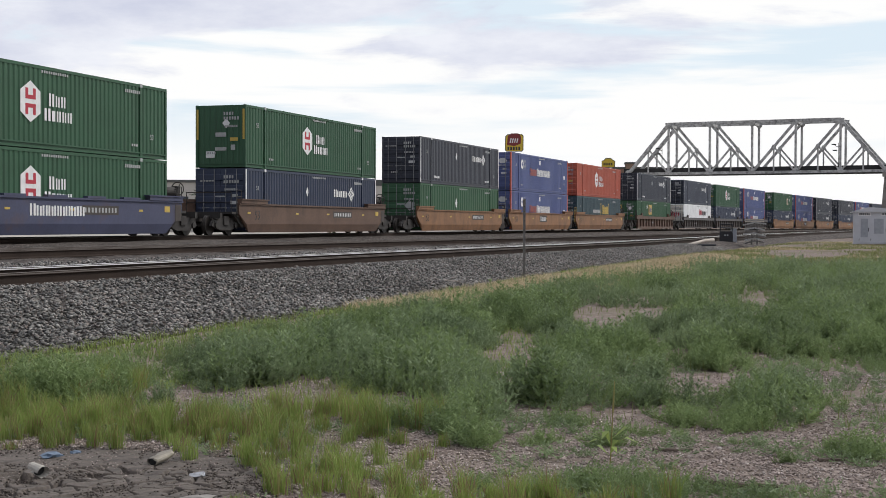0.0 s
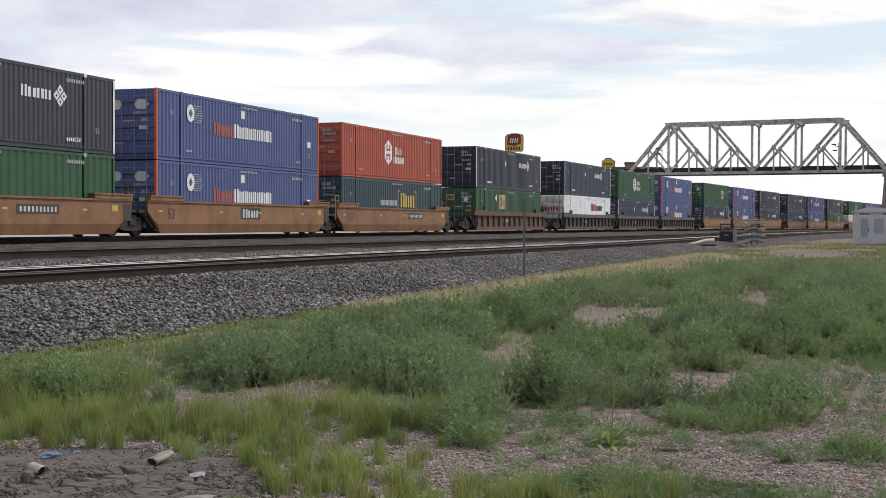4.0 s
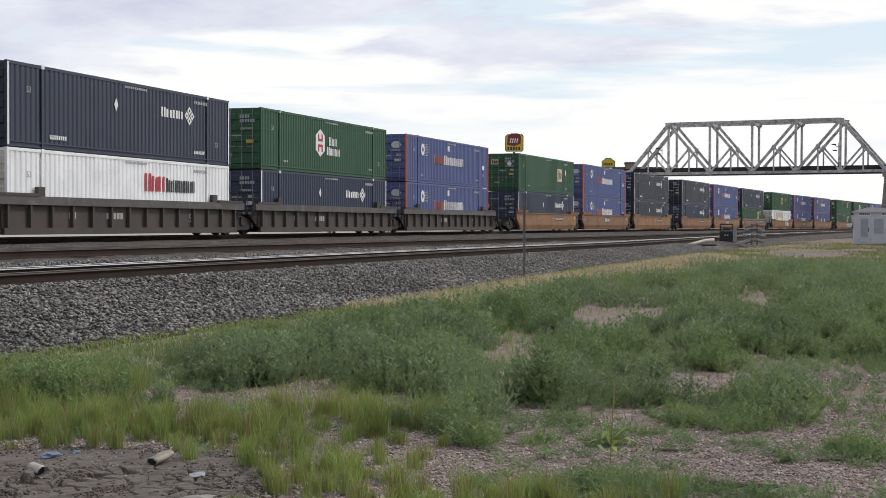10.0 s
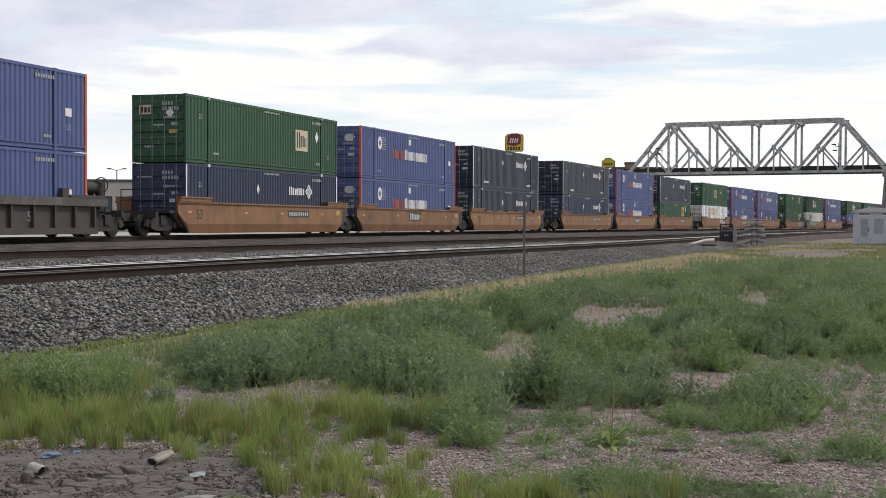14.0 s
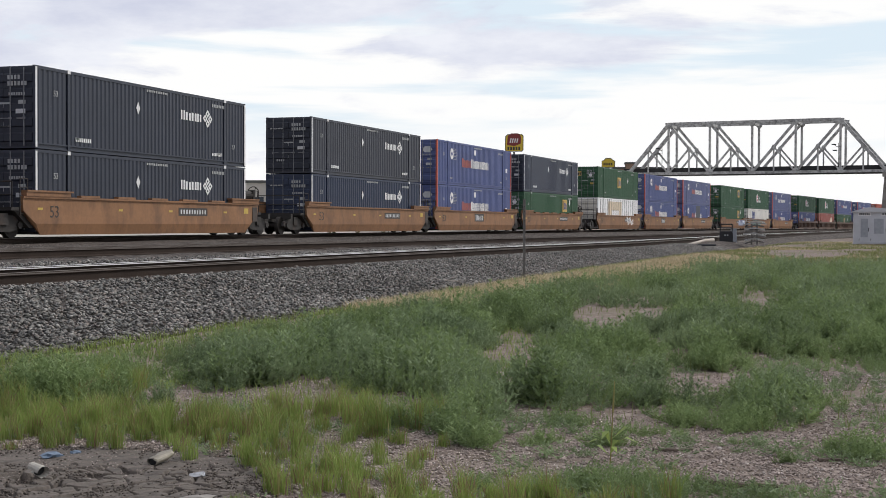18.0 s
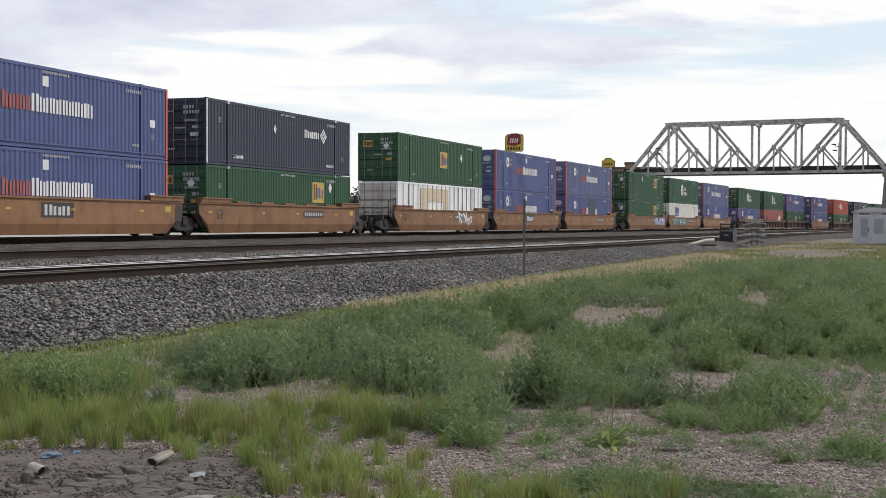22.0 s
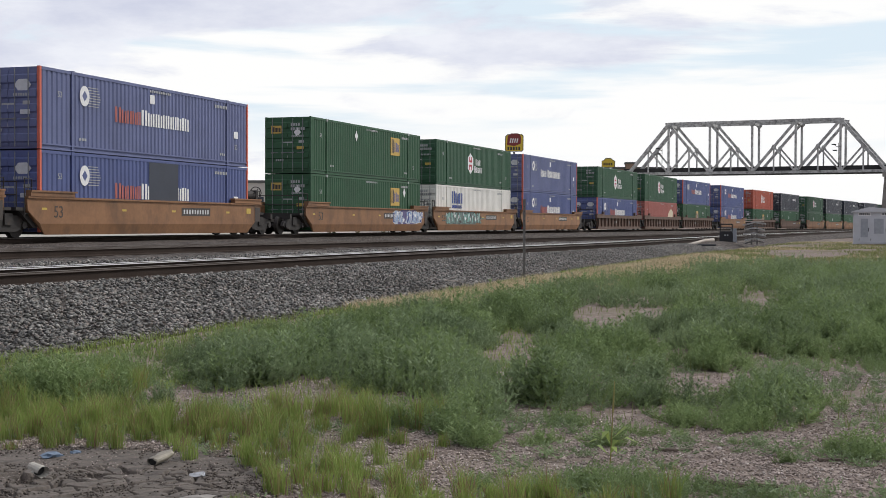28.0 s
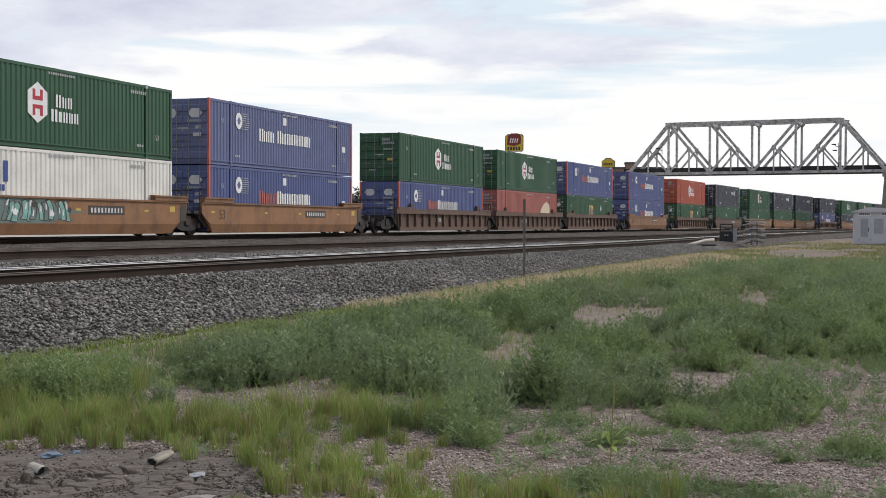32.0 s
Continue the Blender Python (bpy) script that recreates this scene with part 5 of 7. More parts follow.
def mounds(x, y, cell, seed):
    """Rounded bushes: 1 in the middle of each, falling to 0 between them; uneven sizes."""
    best = np.zeros(np.shape(x))
    ci, cj = np.floor(x / cell).astype(np.int64), np.floor(y / (cell * 1.3)).astype(np.int64)
    for di in (-1, 0, 1):
        for dj in (-1, 0, 1):
            i, j = ci + di, cj + dj
            n = (i * 73856093 ^ j * 19349663 ^ seed * 83492791) & 0xFFFFFF
            a, b, c = (n % 1009) / 1009.0, (n // 7 % 1013) / 1013.0, (n // 49 % 1019) / 1019.0
            d = np.hypot((i + a) * cell - x, (j + b) * cell * 1.3 - y) / (cell * (0.55 + 0.40 * c))
            best = np.maximum(best, np.clip(1 - d * d, 0, 1) * (0.55 + 0.45 * c))
    return best


def bare(x, y):
    """Where the gravel lies open."""
    b = 0 * x
    wx, wy = x + 0.5 * (lumps(x, y, 0.4, 72) - 0.5), y + 1.2 * (lumps(x, y, 0.5, 73) - 0.5)
    for cx, cy, rx, ry, tn in OPEN:
        b = np.maximum(b, blob(wx, wy, cx, cy, rx, ry, tn))
    return b


def near_bare(x, y):
    """Round the open gravel the plants stay low."""
    b = 0 * x
    for cx, cy, rx, ry, tn in OPEN:
        if 10 < cy < 40:
            b = np.maximum(b, blob(x, y, cx, cy, rx * 1.25, ry * 2.2, tn))
    return b


def mud(x, y):
    return np.maximum(blob(x, y, -2.2, 6.4, 1.35, 1.0, 0.15), blob(x, y, -1.5, 5.9, 0.6, 0.9))


def leaf_material(name, low, high, translucent=0.25, rough=0.6):
    mt = bpy.data.materials.new(name)
    mt.use_nodes = True
    nt = mt.node_tree
    N, L = nt.nodes.new, nt.links.new
    bs = nt.nodes["Principled BSDF"]
    bs.inputs["Roughness"].default_value = rough
    geo, co = N("ShaderNodeNewGeometry"), N("ShaderNodeTexCoord")
    n = N("ShaderNodeTexNoise")
    n.inputs["Scale"].default_value, n.inputs["Detail"].default_value = 1.1, 4.0
    L(co.outputs["Object"], n.inputs[0])
    mr = N("ShaderNodeMapRange")
    mr.inputs["From Min"].default_value, mr.inputs["From Max"].default_value = 0.30, 0.70
    L(n.outputs["Fac"], mr.inputs["Value"])
    ad = N("ShaderNodeMath")
    ad.operation = "MULTIPLY_ADD"
    ad.inputs[1].default_value = 0.45
    L(geo.outputs["Random Per Island"], ad.inputs[0])
    sc = N("ShaderNodeMath")
    sc.operation = "MULTIPLY"
    sc.inputs[1].default_value = 0.60
    L(mr.outputs[0], sc.inputs[0])
    L(sc.outputs[0], ad.inputs[2])
    mx = N("ShaderNodeMix")
    mx.data_type = "RGBA"
    mx.inputs[6].default_value, mx.inputs[7].default_value = (*low, 1), (*high, 1)
    L(ad.outputs[0], mx.inputs[0])
    L(mx.outputs[2], bs.inputs["Base Color"])
    tr, ms = N("ShaderNodeBsdfTranslucent"), N("ShaderNodeMixShader")
    ms.inputs[0].default_value = translucent
    L(mx.outputs[2], tr.inputs[0])
    L(bs.outputs[0], ms.inputs[1])
    L(tr.outputs[0], ms.inputs[2])
    L(ms.outputs[0], nt.nodes["Material Output"].inputs[0])
    return mt


M_WEED = leaf_material("grey_green_weed_leaf", (0.102, 0.155, 0.062), (0.325, 0.425, 0.178), 0.36, 0.7)
M_WEED_BLUE = leaf_material("bluish_weed_leaf", (0.102, 0.148, 0.076), (0.330, 0.42, 0.218), 0.36, 0.7)
M_GRASS = leaf_material("fresh_grass_blade", (0.130, 0.19, 0.042), (0.36, 0.455, 0.125), 0.36)
M_GRASS_OLD = leaf_material("yellowing_grass_blade", (0.21, 0.185, 0.06), (0.40, 0.36, 0.15), 0.3)
M_GRASS_RED = leaf_material("reddish_dry_grass_blade", (0.16, 0.10, 0.06), (0.32, 0.20, 0.13), 0.3)
M_GRASS_FAR = leaf_material("olive_grass_blade", (0.13, 0.15, 0.05), (0.29, 0.31, 0.115), 0.3)
M_GRASS_LOW = leaf_material("low_green_grass_blade", (0.12, 0.145, 0.048), (0.29, 0.31, 0.12), 0.3)
M_STRAW = leaf_material("dry_straw", (0.40, 0.31, 0.18), (0.68, 0.57, 0.38), 0.25)
M_STALK = leaf_material("brown_stalk", (0.12, 0.09, 0.05), (0.22, 0.19, 0.10), 0.05)


def weed_template(rng, stems, leaves, size, spread=0.42, narrow=0.18):
    """One feathery annual weed of unit height: many stems that lean out and then rise, set with small narrow leaves; triangles."""
    tris = []
    for i in range(stems):
        a = rng.uniform(0, 2 * np.pi)
        r = spread * math.sqrt(rng.random())
        zt = (1.0 - 0.62 * (r / spread) ** 2) * rng.uniform(0.72, 1.0)
        out = np.array([math.cos(a), math.sin(a), 0.0])
        base, mid, tip = out * 0.12 * r, out * r * 0.72 + np.array([0, 0, zt * 0.36]), out * r + np.array([0, 0, zt]) + rng.normal(0, 0.03, 3)
        side = np.array([-math.sin(a), math.cos(a), 0.0]) * size * 0.05
        tris.append((base - side, base + side, mid))
        tris.append((mid - side * 0.8, mid + side * 0.8, tip))
        for k in range(leaves):
            f = 1.0 - 0.85 * rng.random() ** 1.25
            p = base * (1 - f) ** 2 + mid * 2 * f * (1 - f) + tip * f * f
            d = (mid - base) * (1 - f) + (tip - mid) * f
            d = d / (np.linalg.norm(d) + 1e-6)
            b = rng.uniform(0, 2 * np.pi)
            d = d * rng.uniform(0.35, 1.0) + np.array([math.cos(b), math.sin(b), rng.uniform(-0.25, 0.45)]) * 0.85
            d /= np.linalg.norm(d)
            w = np.cross(d, rng.normal(0, 1, 3))
            w /= np.linalg.norm(w) + 1e-6
            ln = size * rng.uniform(0.6, 1.3) * (1.25 - 0.55 * f)
            tris.append((p - w * ln * narrow, p + w * ln * narrow, p + d * ln))
    return np.array(tris)


def scatter_templates(name, templates, x, y, z, h, width, rng, material, label, category):
    co = []
    pick = rng.integers(0, len(templates), len(x))
    turn = rng.uniform(0, 2 * np.pi, len(x))
    for k, tp in enumerate(templates):
        i = np.nonzero(pick == k)[0]
        if not len(i):
            continue
        c, s = np.cos(turn[i])[:, None, None], np.sin(turn[i])[:, None, None]
        t = tp[None]
        wx = (width[i] * h[i])[:, None, None]
        v = np.stack([(t[..., 0] * c - t[..., 1] * s) * wx, (t[..., 0] * s + t[..., 1] * c) * wx, t[..., 2] * h[i][:, None, None]], -1)
        v += np.stack([x[i], y[i], z[i]], -1)[:, None, None, :]
        co.append(v.reshape(-1, 3))
    co = np.concatenate(co)
    return sheet(name, co, np.arange(len(co)).reshape(-1, 3), material, label, category)


def blades(name, x, y, z, h, width, bend, rng, material, label, category):
    """Curved grass blades: three triangles each."""
    n = len(x)
    a = rng.uniform(0, 2 * np.pi, n)
    lean = bend * rng.uniform(0.1, 1.0, n) * h
    fx = rng.uniform(0, 2 * np.pi, n)
    wx, wy = np.cos(fx) * width / 2, np.sin(fx) * width / 2
    b = np.stack([x, y, z], -1)
    m = b + np.stack([np.cos(a) * lean * 0.35, np.sin(a) * lean * 0.35, h * 0.58], -1)
    t = b + np.stack([np.cos(a) * lean, np.sin(a) * lean, h * (1 - 0.18 * bend)], -1)
    w = np.stack([wx, wy, 0 * wx], -1)
    co = np.stack([b - w, b + w, m - w * 0.75, m + w * 0.75, t], 1).reshape(-1, 3)
    f = np.array([(0, 1, 3), (0, 3, 2), (2, 3, 4)])[None] + (np.arange(n) * 5)[:, None, None]
    return sheet(name, co, f.reshape(-1, 3), material, label, category)


def in_view(x, y, margin=1.12):
    return abs(x) < y * 0.328 * margin + 0.4


def build_field():
    rng = np.random.default_rng(11)
    # dense weeds
    for name, n, y0, y1, stems, leaves, size, hs in (("weed_patch", 6600, 5.4, 17.0, 14, 22, 0.112, (0.08, 0.50)), ("weed_patch", 8600, 17.0, 34.0, 9, 17, 0.128, (0.10, 0.54)), ("weed_patch", 3600, 34.0, 45.0, 6, 10, 0.18, (0.12, 0.46))):
        y = np.sqrt(rng.uniform(y0 * y0, y1 * y1, n))
        x = rng.uniform(-0.36, 0.36, n) * y
        q, s = track_q(x, y)
        edge = edge_q(s)
        grow = mounds(x, y, 0.78, 21) * 0.70 + lumps(x, y, 3.4, 22) * 0.30
        dens = np.clip((grow - 0.17) * 3.2, 0.07, 1) * (1 - bare(x, y)) * np.clip((q - edge - 0.35 - 2.3 * np.clip((s + 24) / 13, 0, 1)) / 0.8, 0, 1)
        dens = dens * np.clip((y - front_line(x, y)) / 0.35, 0.0, 1) * (1 - mud(x, y)) * np.clip((43 - y) / 7, 0, 1) * np.where(y > 40, np.clip((x - 4) / 5, 0, 1), 1)
        keep = (rng.random(n) < dens) & in_view(x, y)
        x, y, grow = x[keep], y[keep], grow[keep]
        h = (hs[0] + (hs[1] - hs[0]) * np.clip((grow - 0.15) * 1.55, 0, 1.15)) * rng.uniform(0.7, 1.2, len(x)) * np.clip((y - 3) / 6, 0.45, 1)
        h = h * (1 - 0.7 * near_bare(x, y)) * np.clip((q[keep] - edge[keep]) / 2.6, 0.28, 1)
        tp = [weed_template(rng, stems, leaves, size) for _ in range(7)]
        blue = (lumps(x, y, 1.7, 29) + 0.5 * rng.random(len(x)) > 0.72) & (x > -0.22 * y)
        for sel, mt, lb in ((~blue, M_WEED, "dense bushy grey-green weeds"), (blue, M_WEED_BLUE, "bluish green bushy weeds")):
            scatter_templates(name, tp, x[sel], y[sel], field_z(x[sel], y[sel]) - 0.01, h[sel], rng.uniform(0.8, 1.25, sel.sum()), rng, mt, lb, "weeds")
    # single bushes standing before the dense weeds
    bx, by, bh = [], [], []
    for cx, cy, cr, ch in ((0.18, 7.5, 0.13, 0.25), (0.02, 7.9, 0.16, 0.24), (-0.25, 8.2, 0.2, 0.18), (0.56, 7.5, 0.12, 0.15), (0.93, 7.5, 0.14, 0.17), (1.87, 8.2, 0.22, 0.22), (1.5, 8.3, 0.2, 0.2), (2.25, 7.2, 0.2, 0.19), (1.77, 6.95, 0.04, 0.12), (1.35, 7.9, 0.12, 0.10), (2.65, 9.3, 0.2, 0.14), (1.15, 7.9, 0.12, 0.11), (0.85, 6.25, 0.20, 0.18), (1.12, 6.2, 0.15, 0.12), (0.5, 6.2, 0.18, 0.13), (0.2, 6.3, 0.16, 0.11), (1.7, 7.6, 0.10, 0.07), (2.9, 8.6, 0.16, 0.10), (0.75, 8.3, 0.2, 0.14), (0.7, 6.15, 0.16, 0.15), (1.0, 6.05, 0.2, 0.13), (1.3, 6.05, 0.2, 0.10), (1.55, 6.0, 0.2, 0.08), (0.35, 6.0, 0.2, 0.10)):
        m = int(6 + 340 * cr * cr)
        k = rng.normal(0, 0.55, (m, 2))
        bx.append(cx + k[:, 0] * cr)
        by.append(cy + k[:, 1] * cr * 1.1)
        bh.append(ch * rng.uniform(0.6, 1.1, m) * np.clip(1.15 - 0.4 * np.hypot(k[:, 0], k[:, 1]), 0.4, 1))
    bx, by, bh = np.concatenate(bx), np.concatenate(by), np.concatenate(bh)
    scatter_templates("weed_bush", [weed_template(rng, 14, 16, 0.13, 0.6) for _ in range(6)], bx, by, field_z(bx, by) - 0.005, bh, rng.uniform(0.9, 1.4, len(bx)), rng, M_WEED, "low bushy weeds on the open gravel", "weeds")
    # low seedlings on the open gravel
    n = 3400
    y = np.sqrt(rng.uniform(30, 150, n))
    x = rng.uniform(-0.36, 0.36, n) * y
    keep = (rng.random(n) < 0.04 + 0.42 * (lumps(x, y, 0.5, 33) > 0.56)) & (mud(x, y) < 0.5)
    x, y = x[keep], y[keep]
    tp = [weed_template(rng, 9, 10, 0.24, 0.95, 0.17) for _ in range(5)]
    scatter_templates("weed_seedlings", tp, x, y, field_z(x, y), rng.uniform(0.03, 0.11, len(x)), rng.uniform(1.0, 1.7, len(x)), rng, M_WEED_BLUE, "small grey-green weeds on open gravel", "weeds")
    # grass clumps: band at the left, tufts along the foot of the picture
    cx, cy, cw = [], [], []
    for ax, ay, rx, ry, m in ((-2.6, 8.2, 1.2, 0.6, 150), (-1.5, 8.0, 0.7, 0.5, 80), (-0.98, 7.2, 0.32, 0.7, 30), (-0.45, 6.6, 0.33, 0.5, 12), (-0.35, 7.6, 0.4, 0.5, 15), (-0.8, 8.6, 0.5, 0.3, 22), (0.1, 5.75, 0.8, 0.2, 16), (-0.2, 5.95, 0.6, 0.22, 13), (0.5, 5.8, 0.6, 0.18, 12), (-3.0, 9.6, 1.0, 0.9, 70), (-0.25, 8.2, 0.3, 0.4, 16), (-1.25, 5.95, 0.12, 0.3, 5), (-0.75, 6.2, 0.16, 0.35, 8)):
        k = rng.normal(0, 0.55, (m, 2))
        cx.append(ax + k[:, 0] * rx)
        cy.append(ay + k[:, 1] * ry)
    cx, cy = np.concatenate(cx), np.concatenate(cy)
    keep = (mud(cx, cy) < 0.55) | (rng.random(len(cx)) < 0.10)
    cx, cy = cx[keep], cy[keep]
    nb = 84
    x = (cx[:, None] + rng.normal(0, 0.022, (len(cx), nb))).ravel()
    y = (cy[:, None] + rng.normal(0, 0.026, (len(cx), nb))).ravel()
    h = (np.where(rng.random(len(cx)) < 0.66, rng.uniform(0.06, 0.15, len(cx)), rng.uniform(0.16, 0.27, len(cx)))[:, None] * rng.uniform(0.5, 1.15, (len(cx), nb))).ravel()
    kind = rng.random(len(x)) + 0.35 * (np.repeat(rng.random(len(cx)), nb) - 0.5)
    for sel, mt, lb in ((kind < 0.72, M_GRASS, "fresh green grass tufts"), ((kind >= 0.72) & (kind < 0.92), M_GRASS_OLD, "yellowing grass tufts"), (kind >= 0.92, M_GRASS_RED, "reddish dry grass tufts")):
        blades("grass_tufts", x[sel], y[sel], field_z(x[sel], y[sel]) - 0.005, h[sel], rng.uniform(0.0022, 0.0050, sel.sum()), 0.55, rng, mt, lb, "grass")
    # low grass along the ballast's foot, and between the weeds
    n = 90000
    y = np.sqrt(rng.uniform(64, 60 * 60, n))
    x = rng.uniform(-0.36, 0.36, n) * y
    q, s = track_q(x, y)
    d = q - edge_q(s)
    keep = (((d > -0.12) & (d < 1.9)) | (rng.random(n) < 0.3)) & (d > -0.12) & in_view(x, y) & (rng.random(n) > bare(x, y) * 0.95)
    x, y = x[keep], y[keep]
    k = np.clip(y / 14, 0.8, 3)
    blades("low_grass", x, y, field_z(x, y), rng.uniform(0.06, 0.17, len(x)), 0.007 * k, 0.6, rng, M_GRASS_LOW, "low yellow-green grass among the weeds", "grass")
    n = 46000
    s = rng.uniform(-37, 2, n)
    q = edge_q(s) - 0.12 + (2.1 + 3.0 * np.clip((-20 - s) / 8, 0, 1)) * rng.random(n) ** 1.4
    x, y, _ = on_track(s, q)
    keep = (lumps(x, y, 0.5, 43) > 0.25) & (mud(x, y) < 0.3) & (y > 8.6)
    x, y = x[keep], y[keep]
    blades("edge_grass", x, y, field_z(x, y), rng.uniform(0.04, 0.12, len(x)) * np.where(x < -0.2 * y, 1.3, 1.0), 0.008 * np.clip(y / 18, 0.8, 2), 1.0, rng, M_GRASS, "low yellow-green grass along the ballast's foot", "grass")
    # the strip of dry straw-coloured grass beside the ballast
    n = 40000
    s = rng.uniform(-24, 9, n)
    t = (s + 24) / 33
    w = 0.5 + 2.4 * np.sin(np.pi * np.clip(t, 0, 1)) ** 0.5
    q = edge_q(s) + 0.35 + 0.5 * t + w * rng.random(n)
    x, y, _ = on_track(s, q)
    keep = lumps(x, y, 1.3, 41) * 0.6 + lumps(x, y, 0.5, 42) * 0.4 + 0.25 * (rng.random(n) - 0.5) > 0.31
    x, y = x[keep], y[keep]
    k = np.clip(y / 22, 0.8, 2)
    blades("dry_grass", x, y, field_z(x, y), rng.uniform(0.07, 0.22, len(x)), 0.008 * k, 1.0, rng, M_STRAW, "dry straw-coloured grass beside the ballast", "grass")
    # distant low grass round the huts and along the line
    n = 60000
    y = np.sqrt(rng.uniform(38 ** 2, 92 ** 2, n))
    x = rng.uniform(0.10, 0.36, n) * y
    q, s = track_q(x, y)
    patch = lumps(x, y, 5.0, 51) * 0.6 + lumps(x, y, 1.6, 52) * 0.4
    keep = (q > edge_q(s) + 0.1) & (rng.random(n) < np.clip((patch - 0.34) * 5, 0.02, 1)) & (bare(x, y) < 0.5)
    x, y, patch = x[keep], y[keep], patch[keep]
    dry = patch + 0.25 * rng.random(len(x)) > 0.74
    for sel, mt, lb in ((~dry, M_GRASS_FAR, "patchy yellow-green grass in the distance"), (dry, M_STRAW, "patchy dry grass in the distance")):
        blades("far_grass", x[sel], y[sel], field_z(x[sel], y[sel]), rng.uniform(0.04, 0.13, sel.sum()), 0.03, 1.0, rng, mt, lb, "grass")
    # stones on the open gravel
    n = 175000
    y = np.sqrt(rng.uniform(5.2 ** 2, 14.5 ** 2, n))
    x = rng.uniform(-0.36, 0.36, n) * y
    keep = rng.random(n) < np.where(mud(x, y) > 0.5, np.clip((y - 6.2) * 0.7, 0.05, 0.7), np.maximum.reduce([bare(x, y), 0.9 * np.clip((front_line(x, y) - y) / 0.3, 0, 1), np.where(y < 11.5, 0.16, 0.04)]))
    x, y = x[keep], y[keep]
    v, f = stone_cloud(x, y, field_z(x, y) + 0.003, rng.uniform(0.004, 0.0115, len(x)) * (1 + (rng.random(len(x)) > 0.97)) * np.where(mud(x, y) > 0.4, 0.55, 1), rng, 0.5)
    sheet("gravel", v, f, M_PEBBLE, "pinkish grey pebbles scattered on the soil", "gravel")


def pebble_material():
    mt = M_BALLAST.copy()
    mt.name = "pinkish_pebbles"
    for nd in mt.node_tree.nodes:
        if nd.type == "VALTORGB":
            cols = ((0.18, 0.147, 0.130, 1), (0.37, 0.312, 0.283, 1), (0.44, 0.362, 0.328, 1), (0.62, 0.56, 0.525, 1))
            for e, c in zip(nd.color_ramp.elements, cols):
                e.color = c
    return mt


M_PEBBLE = pebble_material()


def mud_material():
    mt = bpy.data.materials.new("cracked_dark_mud")
    mt.use_nodes = True
    nt = mt.node_tree
    N, L = nt.nodes.new, nt.links.new
    bs = nt.nodes["Principled BSDF"]
    bs.inputs["Roughness"].default_value = 0.9
    co = N("ShaderNodeTexCoord")
    n = N("ShaderNodeTexNoise")
    n.inputs["Scale"].default_value, n.inputs["Detail"].default_value, n.inputs["Roughness"].default_value = 14.0, 10.0, 0.72
    L(co.outputs["Object"], n.inputs[0])
    ramp = N("ShaderNodeValToRGB")
    ramp.color_ramp.elements[0].position, ramp.color_ramp.elements[0].color = 0.32, (0.048, 0.040, 0.034, 1)
    ramp.color_ramp.elements[1].position, ramp.color_ramp.elements[1].color = 0.70, (0.165, 0.138, 0.118, 1)
    L(n.outputs["Fac"], ramp.inputs[0])
    L(ramp.outputs[0], bs.inputs["Base Color"])
    bp = N("ShaderNodeBump")
    bp.inputs["Strength"].default_value, bp.inputs["Distance"].default_value = 0.5, 0.01
    L(n.outputs["Fac"], bp.inputs["Height"])
    L(bp.outputs[0], bs.inputs["Normal"])
    return mt


M_MUD = mud_material()


